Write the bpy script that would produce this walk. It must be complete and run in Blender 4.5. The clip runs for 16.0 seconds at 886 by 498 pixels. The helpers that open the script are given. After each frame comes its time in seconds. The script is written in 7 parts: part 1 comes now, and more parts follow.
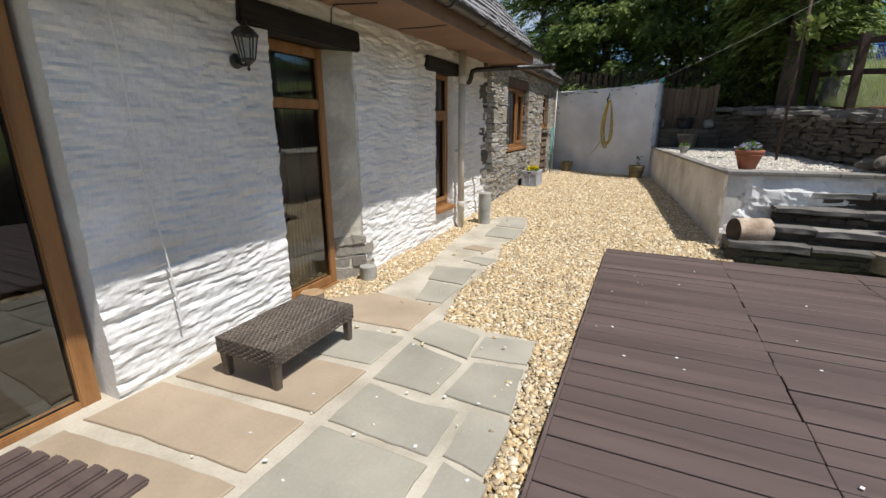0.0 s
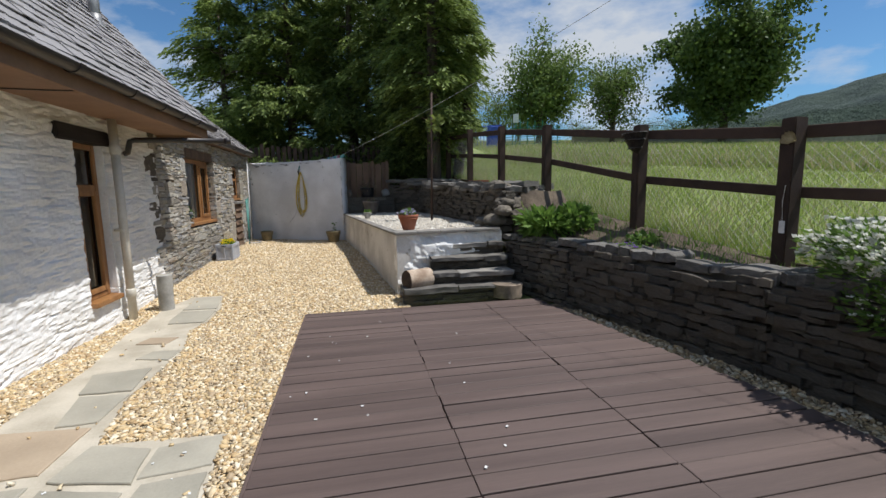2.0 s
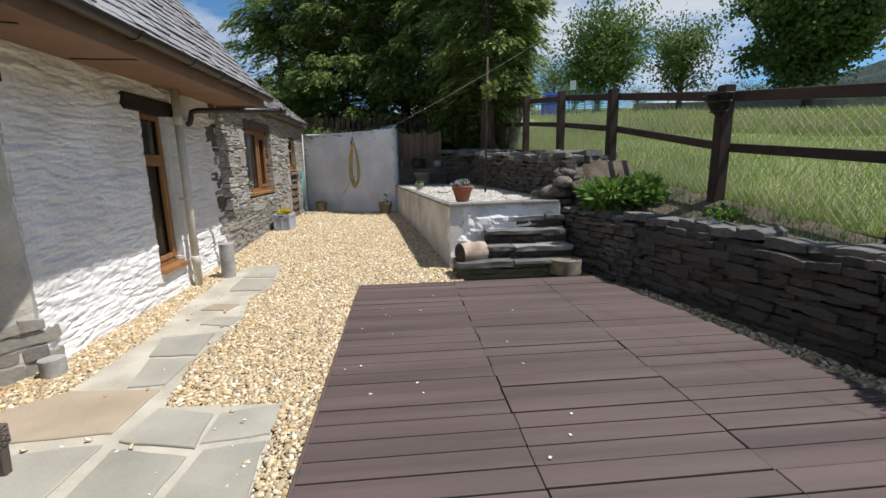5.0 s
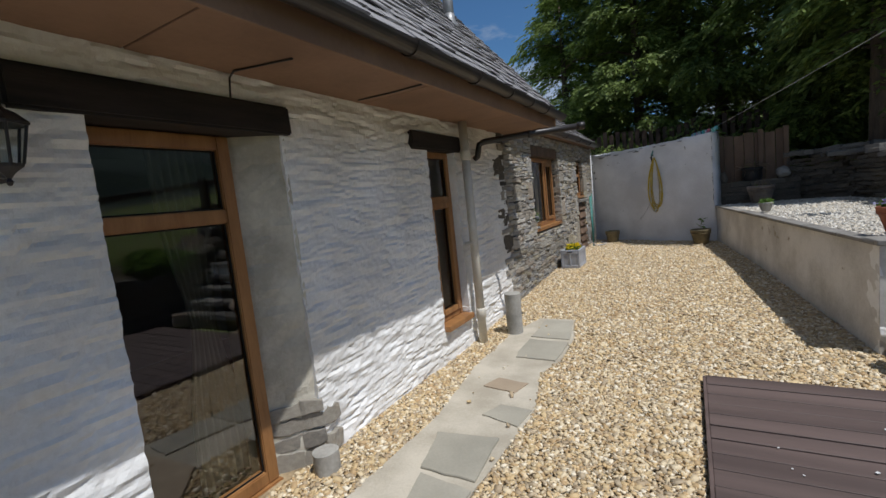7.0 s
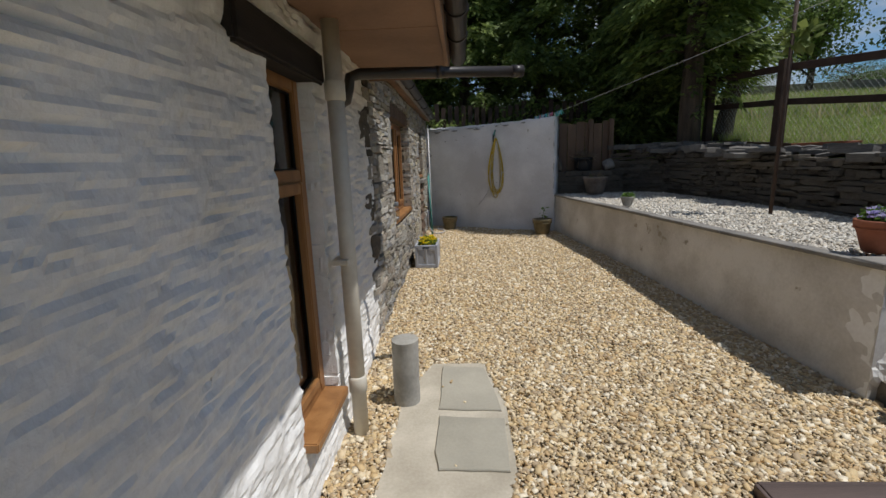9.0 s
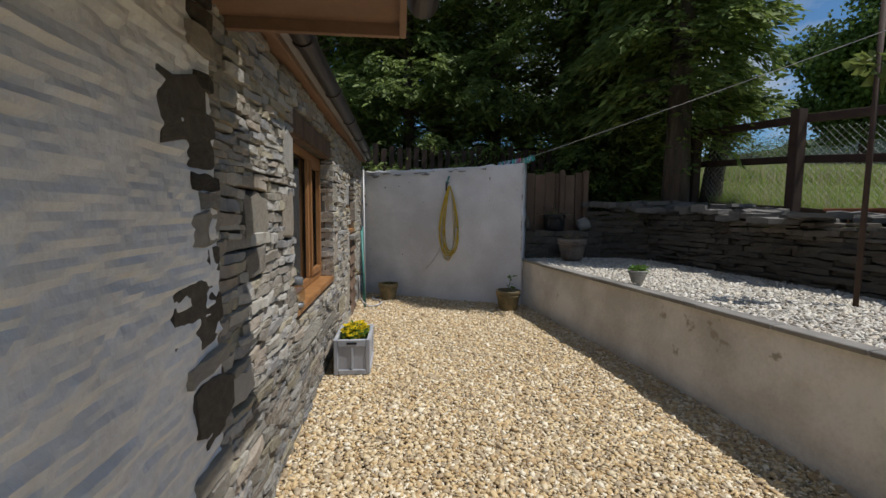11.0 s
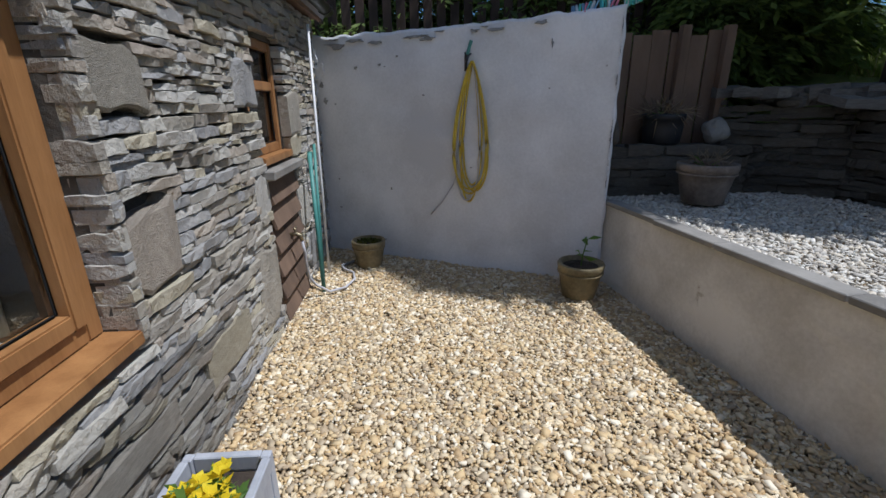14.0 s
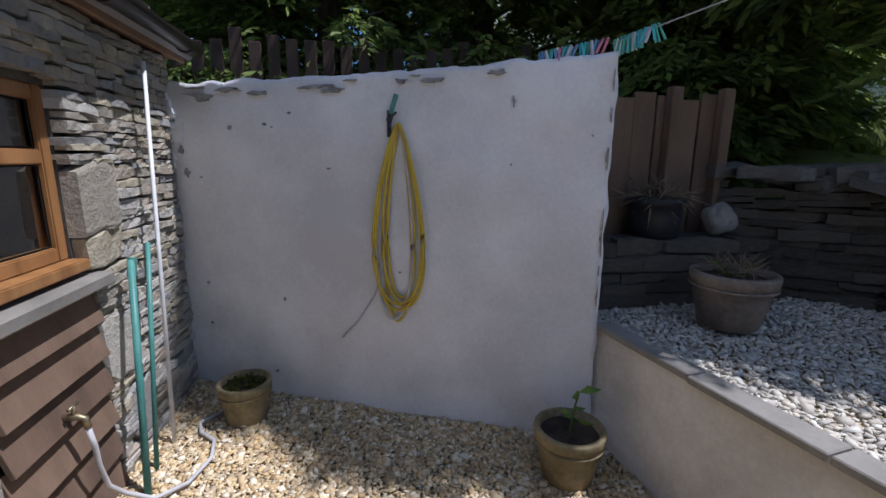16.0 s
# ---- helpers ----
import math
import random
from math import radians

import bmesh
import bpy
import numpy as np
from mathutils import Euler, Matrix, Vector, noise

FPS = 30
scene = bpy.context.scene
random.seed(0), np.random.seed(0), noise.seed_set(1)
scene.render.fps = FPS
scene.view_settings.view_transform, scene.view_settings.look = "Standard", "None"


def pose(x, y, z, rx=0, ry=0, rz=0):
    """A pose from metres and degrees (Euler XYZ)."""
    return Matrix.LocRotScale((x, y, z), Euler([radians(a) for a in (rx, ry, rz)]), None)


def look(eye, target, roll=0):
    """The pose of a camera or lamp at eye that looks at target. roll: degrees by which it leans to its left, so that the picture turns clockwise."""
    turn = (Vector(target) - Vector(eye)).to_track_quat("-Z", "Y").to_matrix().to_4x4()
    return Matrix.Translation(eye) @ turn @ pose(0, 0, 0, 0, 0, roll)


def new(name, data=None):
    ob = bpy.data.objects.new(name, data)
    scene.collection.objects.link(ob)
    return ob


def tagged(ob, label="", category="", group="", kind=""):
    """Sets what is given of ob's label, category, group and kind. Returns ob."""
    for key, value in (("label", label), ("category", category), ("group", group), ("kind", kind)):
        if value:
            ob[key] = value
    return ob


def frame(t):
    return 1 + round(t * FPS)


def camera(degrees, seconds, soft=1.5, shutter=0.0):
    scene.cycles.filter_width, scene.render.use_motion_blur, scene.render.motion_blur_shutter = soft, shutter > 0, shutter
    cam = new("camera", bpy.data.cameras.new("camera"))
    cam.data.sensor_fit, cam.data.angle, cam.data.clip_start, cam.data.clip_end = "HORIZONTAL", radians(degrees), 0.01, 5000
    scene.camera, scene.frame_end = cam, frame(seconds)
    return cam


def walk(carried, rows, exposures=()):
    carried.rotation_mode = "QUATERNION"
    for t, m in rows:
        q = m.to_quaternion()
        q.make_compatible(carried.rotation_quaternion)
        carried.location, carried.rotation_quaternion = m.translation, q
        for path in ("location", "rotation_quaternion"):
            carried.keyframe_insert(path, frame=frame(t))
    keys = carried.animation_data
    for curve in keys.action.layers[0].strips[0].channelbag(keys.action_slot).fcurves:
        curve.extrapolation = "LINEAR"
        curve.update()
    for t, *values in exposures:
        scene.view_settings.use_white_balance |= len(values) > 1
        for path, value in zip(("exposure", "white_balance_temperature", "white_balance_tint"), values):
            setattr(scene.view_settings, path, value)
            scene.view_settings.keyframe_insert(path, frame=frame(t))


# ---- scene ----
cam = camera(90.8, 16.0)
PATH = [
    (0, (0.48, 1.086, 1.367), (-0.317, 2.837, 0.818), -0.0),
    (0.5, (0.625, 1.053, 1.416), (0.292, 2.983, 1.009), 0.6),
    (1, (0.679, 1.038, 1.421), (0.673, 3.007, 1.07), 0.1),
    (1.5, (0.736, 1.029, 1.418), (0.931, 2.996, 1.118), -0.5),
    (2, (0.759, 1.025, 1.421), (1.164, 2.965, 1.154), -0.9),
    (2.5, (0.75, 1.016, 1.421), (1.273, 2.932, 1.188), -0.6),
    (3, (0.759, 1.006, 1.421), (1.388, 2.893, 1.215), -0.2),
    (3.2, (0.758, 1.003, 1.415), (1.42, 2.88, 1.217), 0.1),
    (5.3, (0.72, 1.331, 1.396), (0.613, 3.289, 1.002), -2.2),
    (5.5, (0.737, 1.438, 1.448), (0.319, 3.358, 1.077), -1.7),
    (6, (0.642, 1.804, 1.414), (-0.058, 3.642, 1.049), -1.3),
    (6.5, (0.445, 2.175, 1.439), (-0.245, 4.018, 1.085), -2.7),
    (7, (0.179, 2.578, 1.469), (-0.815, 4.301, 1.26), -6.1),
    (7.5, (-0.182, 2.929, 1.463), (-0.915, 4.777, 1.246), -2.7),
    (8, (-0.553, 3.331, 1.504), (-0.998, 5.261, 1.229), -3.3),
    (8.5, (-0.807, 3.759, 1.561), (-1.187, 5.71, 1.347), -3.3),
    (9, (-1.103, 4.247, 1.55), (-1.201, 6.205, 1.153), -2.0),
    (9.5, (-1.196, 4.697, 1.518), (-0.985, 6.672, 1.284), -1.3),
    (9.7, (-1.205, 4.859, 1.564), (-1.066, 6.848, 1.405), -0.9),
    (11.8, (-1.202, 7.129, 1.527), (-0.978, 9.106, 1.326), 1.2),
    (12, (-1.204, 7.354, 1.522), (-0.985, 9.326, 1.269), 1.4),
    (12.4, (-1.116, 7.804, 1.471), (-0.756, 9.708, 0.978), 2.6),
    (12.5, (-1.136, 7.898, 1.491), (-0.84, 9.792, 0.921), 2.8),
    (13, (-1.081, 8.334, 1.486), (-0.896, 10.211, 0.821), -0.0),
    (13.5, (-1.045, 8.706, 1.569), (-0.835, 10.482, 0.673), -0.6),
    (13.7, (-1.013, 8.841, 1.576), (-0.792, 10.66, 0.774), -0.6),
    (14, (-0.915, 9.084, 1.627), (-0.808, 10.977, 0.99), -0.6),
    (14.5, (-0.847, 9.387, 1.633), (-0.786, 11.26, 0.933), -0.7),
    (15, (-0.808, 9.749, 1.673), (-0.787, 11.652, 1.059), -0.0),
    (15.5, (-0.746, 10.058, 1.646), (-0.713, 11.987, 1.119), -1.0),
    (16, (-0.677, 10.359, 1.743), (-0.307, 12.283, 1.342), 0.5),
]
EXPOSURES = [(0, 0.08, 6350, 10), (1.5, 0.0, 6200, 10), (3.0, 0.18, 6250, 10), (5.5, 0.1, 6100, 10), (7.0, -0.36, 6050, 10), (8.5, -0.4, 6150, 10), (9.5, -0.46, 6300, 10),
             (12.0, 0.0, 6050, 10), (12.5, 0.13, 5800, 10), (13.5, -0.11, 5600, 10), (14.5, -0.1, 5700, 13), (16, 0.08, 5700, 16)]
walk(cam, [(t, look(eye, target, roll)) for t, eye, target, roll in PATH], EXPOSURES)


# ---- light ----
SUN_TURN, SUN_HIGH = -16.0, 65.0  # degrees from +x towards +y, and above the horizon
sun_way = Vector((math.cos(radians(SUN_HIGH)) * math.cos(radians(SUN_TURN)), math.cos(radians(SUN_HIGH)) * math.sin(radians(SUN_TURN)), math.sin(radians(SUN_HIGH))))
sun = new("sun", bpy.data.lights.new("sun", "SUN"))
sun.data.energy, sun.data.angle, sun.data.color = 5.0, radians(0.6), (1.0, 0.955, 0.89)
sun.matrix_world = look(sun_way * 40, (0, 0, 0))
world = bpy.data.worlds.new("world")
scene.world = world
world.use_nodes = True
wn, wl = world.node_tree.nodes, world.node_tree.links
wn.clear()
sky = wn.new("ShaderNodeTexSky")
sky.sky_type, sky.sun_disc = "NISHITA", False
sky.sun_elevation, sky.sun_rotation = radians(SUN_HIGH), radians(90 - SUN_TURN)
sky.air_density, sky.dust_density, sky.ozone_density = 1.0, 0.2, 2.5
sky_out, sky_bg = wn.new("ShaderNodeOutputWorld"), wn.new("ShaderNodeBackground")
sky_bg.inputs["Strength"].default_value = 0.088
# white summer clouds, by the direction of the sky
co = wn.new("ShaderNodeTexCoord")
sq = wn.new("ShaderNodeMapping")
sq.inputs["Scale"].default_value = (1.0, 1.0, 2.6)
sq.inputs["Location"].default_value = (0.35, 0.1, 0.0)
cl = wn.new("ShaderNodeTexNoise")
cl.inputs["Scale"].default_value, cl.inputs["Detail"].default_value, cl.inputs["Roughness"].default_value = 2.6, 8.0, 0.58
ramp = wn.new("ShaderNodeValToRGB")
ramp.color_ramp.elements[0].position, ramp.color_ramp.elements[1].position = 0.46, 0.62
mix = wn.new("ShaderNodeMixRGB")
mix.inputs["Color2"].default_value = (6.6, 6.9, 7.3, 1)
wl.new(co.outputs["Generated"], sq.inputs["Vector"])
wl.new(sq.outputs["Vector"], cl.inputs["Vector"])
wl.new(cl.outputs["Fac"], ramp.inputs["Fac"])
wl.new(ramp.outputs["Color"], mix.inputs["Fac"])
deep = wn.new("ShaderNodeMixRGB")
deep.blend_type = "MULTIPLY"
deep.inputs["Fac"].default_value = 1.0
deep.inputs["Color2"].default_value = (0.72, 1.0, 1.16, 1)
wl.new(sky.outputs["Color"], deep.inputs["Color1"])
wl.new(deep.outputs["Color"], mix.inputs["Color1"])
wl.new(mix.outputs["Color"], sky_bg.inputs["Color"])
wl.new(sky_bg.outputs["Background"], sky_out.inputs["Surface"])


# ---- materials ----
def material(name, light, dark, rough=0.85, patch=2.0, grain=40.0, bump=0.35, depth=0.01, stretch=(1, 1, 1), piece=0.0, own=0.0, metal=0.0, gloss=0.35, speck=0.35, chips=None):
    """A surface between two colours: wide patches, fine grain and relief; piece and own vary it from piece to piece and object to object."""
    m = bpy.data.materials.new(name)
    m.use_nodes = True
    n, l = m.node_tree.nodes, m.node_tree.links
    b = n["Principled BSDF"]
    b.inputs["Roughness"].default_value, b.inputs["Metallic"].default_value = rough, metal
    b.inputs["Specular IOR Level"].default_value = gloss
    c, mp = n.new("ShaderNodeTexCoord"), n.new("ShaderNodeMapping")
    mp.inputs["Scale"].default_value = stretch
    l.new(c.outputs["Object"], mp.inputs["Vector"])
    wide, fine = n.new("ShaderNodeTexNoise"), n.new("ShaderNodeTexNoise")
    wide.inputs["Scale"].default_value, wide.inputs["Detail"].default_value = patch, 6
    fine.inputs["Scale"].default_value, fine.inputs["Detail"].default_value = grain, 5
    fine.inputs["Roughness"].default_value = 0.65
    l.new(mp.outputs["Vector"], wide.inputs["Vector"])
    l.new(mp.outputs["Vector"], fine.inputs["Vector"])
    add = n.new("ShaderNodeMath")
    add.operation = "MULTIPLY_ADD"
    add.inputs[1].default_value = speck
    l.new(fine.outputs["Fac"], add.inputs[0])
    l.new(wide.outputs["Fac"], add.inputs[2])
    last = add.outputs[0]
    for amount, node, socket in ((piece, "ShaderNodeNewGeometry", "Random Per Island"), (own, "ShaderNodeObjectInfo", "Random")):
        if amount:
            r, more = n.new(node), n.new("ShaderNodeMath")
            more.operation = "MULTIPLY_ADD"
            more.inputs[1].default_value = amount
            l.new(r.outputs[socket], more.inputs[0])
            l.new(last, more.inputs[2])
            last = more.outputs[0]
    span = speck * 0.5 + (piece + own) * 0.5
    rp = n.new("ShaderNodeMapRange")
    reach = 0.16 + (piece + own) * 0.5
    rp.inputs["From Min"].default_value, rp.inputs["From Max"].default_value = 0.5 + span - reach, 0.5 + span + reach
    l.new(last, rp.inputs["Value"])
    mx = n.new("ShaderNodeMixRGB")
    mx.inputs["Color1"].default_value, mx.inputs["Color2"].default_value = (*dark, 1), (*light, 1)
    l.new(rp.outputs["Result"], mx.inputs["Fac"])
    tint = mx.outputs["Color"]
    if chips:  # worn spots where the coat has come off: scale, share, colour beneath
        spot, cut, over = n.new("ShaderNodeTexNoise"), n.new("ShaderNodeValToRGB"), n.new("ShaderNodeMixRGB")
        spot.inputs["Scale"].default_value, spot.inputs["Detail"].default_value, spot.inputs["Roughness"].default_value = chips[0], 7, 0.6
        cut.color_ramp.elements[0].position, cut.color_ramp.elements[1].position = chips[1], chips[1] + 0.03
        over.inputs["Color2"].default_value = (*chips[2], 1)
        l.new(c.outputs["Object"], spot.inputs["Vector"])
        l.new(spot.outputs["Fac"], cut.inputs["Fac"])
        l.new(cut.outputs["Color"], over.inputs["Fac"])
        l.new(tint, over.inputs["Color1"])
        tint = over.outputs["Color"]
    l.new(tint, b.inputs["Base Color"])
    if bump:
        bp = n.new("ShaderNodeBump")
        bp.inputs["Strength"].default_value, bp.inputs["Distance"].default_value = bump, depth
        l.new(fine.outputs["Fac"], bp.inputs["Height"])
        l.new(bp.outputs["Normal"], b.inputs["Normal"])
    return m


def leafy(name, light, dark):
    m = material(name, light, dark, rough=0.6, patch=0.8, grain=6, bump=0, piece=0.5, gloss=0.3)
    n, l = m.node_tree.nodes, m.node_tree.links
    b = n["Principled BSDF"]
    t, mixer = n.new("ShaderNodeBsdfTranslucent"), n.new("ShaderNodeMixShader")
    mixer.inputs["Fac"].default_value = 0.42
    l.new(b.inputs["Base Color"].links[0].from_socket, t.inputs["Color"])
    l.new(b.outputs["BSDF"], mixer.inputs[1])
    l.new(t.outputs["BSDF"], mixer.inputs[2])
    l.new(mixer.outputs["Shader"], n["Material Output"].inputs["Surface"])
    return m


WHITEWASH = material("whitewash", (0.87, 0.865, 0.85), (0.66, 0.64, 0.60), 0.9, 1.4, 30, 0.5, 0.009, chips=(9.0, 0.76, (0.34, 0.32, 0.28)))
RENDERED = material("painted_render", (0.74, 0.735, 0.745), (0.56, 0.555, 0.56), 0.9, 1.8, 45, 0.4, 0.006, chips=(4.0, 0.70, (0.34, 0.33, 0.32)))
CREAM = material("cream_render", (0.68, 0.655, 0.61), (0.46, 0.435, 0.39), 0.9, 2.2, 40, 0.5, 0.008, chips=(2.6, 0.64, (0.33, 0.29, 0.23)))
STONE = material("grey_rubble_stone", (0.50, 0.455, 0.375), (0.185, 0.17, 0.15), 0.9, 5, 35, 0.8, 0.01, piece=0.5, own=0.5)
DARK_STONE = material("weathered_dark_stone", (0.215, 0.185, 0.145), (0.055, 0.048, 0.04), 0.92, 7, 30, 1.0, 0.016, piece=0.45, own=0.4)
JOINT = material("earth_joint", (0.11, 0.10, 0.085), (0.05, 0.046, 0.04), 0.95, 6, 50, 0.6)
FLAG = material("sandstone_flag", (0.40, 0.37, 0.30), (0.25, 0.235, 0.19), 0.85, 2.2, 60, 0.35, 0.004, own=0.25)
FLAG_WARM = material("warm_sandstone_flag", (0.44, 0.35, 0.25), (0.30, 0.235, 0.165), 0.85, 2.2, 60, 0.35, 0.004, own=0.2)
CEMENT = material("pale_cement_joint", (0.52, 0.47, 0.38), (0.36, 0.32, 0.25), 0.9, 3, 60, 0.4, 0.004)
PEBBLE = material("golden_gravel", (0.72, 0.575, 0.355), (0.32, 0.225, 0.12), 0.8, 3, 60, 0.2, 0.002, piece=0.9)
PALE_PEBBLE = material("pale_gravel", (0.58, 0.53, 0.45), (0.24, 0.21, 0.17), 0.8, 3, 60, 0.2, 0.002, piece=0.9)
GRIT = material("gravel_bed", (0.42, 0.32, 0.19), (0.18, 0.13, 0.075), 0.9, 4, 45, 0.8, 0.01, speck=0.6)
DECKING = material("brown_stained_deck_board", (0.130, 0.092, 0.080), (0.070, 0.049, 0.043), 0.62, 1.2, 28, 0.35, 0.003, stretch=(0.35, 6, 6), own=0.16, gloss=0.4)
OAK = material("golden_oak_frame", (0.36, 0.180, 0.066), (0.23, 0.105, 0.036), 0.45, 2.5, 30, 0.15, 0.002, stretch=(4, 4, 0.5), gloss=0.45)
LINTEL = material("black_brown_beam", (0.034, 0.026, 0.022), (0.012, 0.010, 0.009), 0.8, 3, 30, 0.5, 0.006, stretch=(5, 0.6, 5))
SLATE_PLAIN = material("grey_roof_slate", (0.34, 0.32, 0.315), (0.09, 0.085, 0.084), 0.75, 3, 40, 0.5, 0.006, piece=0.5, own=0.5)
GUTTER = material("dark_brown_gutter", (0.032, 0.025, 0.022), (0.02, 0.016, 0.014), 0.4, 3, 40, 0.05, gloss=0.5)
SOFFIT = material("tan_soffit_board", (0.27, 0.165, 0.105), (0.20, 0.12, 0.075), 0.75, 2, 30, 0.2, 0.003)
FENCE = material("dark_stained_fence", (0.075, 0.046, 0.033), (0.034, 0.021, 0.015), 0.8, 2, 24, 0.5, 0.005, stretch=(3, 3, 3), own=0.3)
OLD_WOOD = material("weathered_brown_board", (0.19, 0.125, 0.085), (0.085, 0.055, 0.038), 0.85, 2, 26, 0.5, 0.005, stretch=(4, 4, 1), own=0.3)
GRASS = leafy("meadow_grass", (0.34, 0.42, 0.10), (0.16, 0.24, 0.045))
TURF = material("meadow_turf", (0.24, 0.28, 0.085), (0.15, 0.19, 0.05), 0.95, 0.5, 8, 0.6, 0.05)
EARTH = material("brown_earth", (0.15, 0.115, 0.08), (0.065, 0.05, 0.036), 0.95, 3, 30, 0.8, 0.02)
CONIFER = leafy("conifer_green", (0.29, 0.37, 0.09), (0.035, 0.062, 0.018))
BROADLEAF = leafy("broadleaf_green", (0.20, 0.27, 0.07), (0.08, 0.13, 0.035))
SHRUB = leafy("shrub_green", (0.20, 0.32, 0.06), (0.07, 0.14, 0.03))
CONCRETE = material("grey_concrete", (0.42, 0.40, 0.36), (0.26, 0.25, 0.22), 0.9, 6, 50, 0.5, 0.004)
BARK = material("grey_brown_bark", (0.13, 0.10, 0.075), (0.045, 0.035, 0.027), 0.95, 3, 25, 0.9, 0.02, stretch=(3, 3, 0.6))


def tinted(m, stops, socket="Random Per Island", node="ShaderNodeNewGeometry", strength=0.75):
    """Mixes a row of tints, one picked for each piece, into a material."""
    n, l = m.node_tree.nodes, m.node_tree.links
    b = n["Principled BSDF"]
    src = b.inputs["Base Color"].links[0].from_socket
    r, rp, mx = n.new(node), n.new("ShaderNodeValToRGB"), n.new("ShaderNodeMixRGB")
    rp.color_ramp.interpolation = "CONSTANT"
    rp.color_ramp.elements[0].color = (*stops[0], 1)
    rp.color_ramp.elements[1].position, rp.color_ramp.elements[1].color = 1 / len(stops), (*stops[1], 1)
    for k, c in enumerate(stops[2:], 2):
        rp.color_ramp.elements.new(k / len(stops)).color = (*c, 1)
    mx.inputs["Fac"].default_value = strength
    l.new(r.outputs[socket], rp.inputs["Fac"])
    l.new(src, mx.inputs["Color1"])
    l.new(rp.outputs["Color"], mx.inputs["Color2"])
    l.new(mx.outputs["Color"], b.inputs["Base Color"])
    return m


SLATE = tinted(SLATE_PLAIN, ((0.30, 0.28, 0.28), (0.15, 0.14, 0.142), (0.23, 0.215, 0.205), (0.36, 0.345, 0.335), (0.11, 0.105, 0.10), (0.26, 0.25, 0.255)), strength=0.6)
tinted(PEBBLE, ((0.65, 0.50, 0.28), (0.78, 0.66, 0.45), (0.46, 0.31, 0.155), (0.70, 0.575, 0.38), (0.38, 0.31, 0.22), (0.59, 0.42, 0.21), (0.84, 0.77, 0.62), (0.30, 0.22, 0.145)), strength=0.68)
tinted(PALE_PEBBLE, ((0.74, 0.70, 0.61), (0.85, 0.82, 0.74), (0.50, 0.45, 0.38), (0.68, 0.60, 0.47), (0.40, 0.37, 0.33)), strength=0.6)
WALL_STONE = tinted(material("mixed_wall_stone", (0.47, 0.43, 0.36), (0.13, 0.12, 0.105), 0.9, 9, 38, 1.0, 0.016, own=0.35, speck=0.75), ((0.40, 0.36, 0.29), (0.33, 0.33, 0.335), (0.46, 0.40, 0.27), (0.28, 0.25, 0.21), (0.50, 0.48, 0.44), (0.38, 0.31, 0.24), (0.44, 0.42, 0.37)), "Random", "ShaderNodeObjectInfo", 0.55)
RUBBLE_STONE = tinted(material("mixed_rubble_stone", (0.47, 0.43, 0.36), (0.13, 0.12, 0.105), 0.9, 9, 38, 1.0, 0.016, piece=0.35, speck=0.75), ((0.40, 0.36, 0.29), (0.33, 0.33, 0.335), (0.46, 0.40, 0.27), (0.28, 0.25, 0.21), (0.50, 0.48, 0.44), (0.38, 0.31, 0.24), (0.44, 0.42, 0.37)), strength=0.55)


# ---- building helpers ----
def ground(y):
    """The courtyard climbs gently past the downpipe."""
    return float(np.interp(y, [6.3, 9.8, 13.5], [-0.02, 0.145, 0.18]))


def block(bm, x0, x1, y0, y1, z0, z1, turn=None):
    v = [bm.verts.new((x, y, z)) for x in (x0, x1) for y in (y0, y1) for z in (z0, z1)]
    if turn:
        for p in v:
            p.co = turn @ p.co
    for f in ((0, 1, 3, 2), (4, 6, 7, 5), (0, 4, 5, 1), (2, 3, 7, 6), (0, 2, 6, 4), (1, 5, 7, 3)):
        bm.faces.new([v[k] for k in f])
    return v


def finish(bm, width=0.0, segments=1):
    bmesh.ops.recalc_face_normals(bm, faces=bm.faces)
    if width:
        bmesh.ops.bevel(bm, geom=list(bm.edges), offset=width, segments=segments, affect="EDGES", clamp_overlap=True)
    return bm


def part(name, bm, mat, parent=None, label="", smooth=False):
    me = bpy.data.meshes.new(name)
    bm.to_mesh(me)
    bm.free()
    return mesh_part(name, me, mat, parent, label, smooth)


def mesh_part(name, me, mat, parent=None, label="", smooth=False):
    me.materials.append(mat)
    if smooth:
        me.shade_smooth()
    ob = new(name, me)
    ob.parent = parent
    return tagged(ob, label)


def raw(name, verts, faces, mat, parent=None, label="", smooth=False):
    me = bpy.data.meshes.new(name)
    me.from_pydata(verts, [], faces)
    me.update()
    return mesh_part(name, me, mat, parent, label, smooth)


def bar(name, size, at, mat, parent=None, label="", bevel=0.004):
    """A bevelled bar: size along x, y, z; at: its middle."""
    bm = bmesh.new()
    x, y, z = (s / 2 for s in size)
    block(bm, at[0] - x, at[0] + x, at[1] - y, at[1] + y, at[2] - z, at[2] + z)
    return part(name, finish(bm, bevel), mat, parent, label)


def thing(name, at, label, category, group="", kind=""):
    ob = new(name)
    ob.location = at
    ob.empty_display_size = 0.1
    return tagged(ob, label, category, group, kind)


def beam(bm, a, b, wide, high, roll=0.0):
    """A square bar from a to b."""
    a, b = Vector(a), Vector(b)
    m = Matrix.Translation(a) @ (b - a).to_track_quat("X", "Z").to_matrix().to_4x4() @ Matrix.Rotation(roll, 4, "X")
    return block(bm, 0, (b - a).length, -wide / 2, wide / 2, -high / 2, high / 2, m)


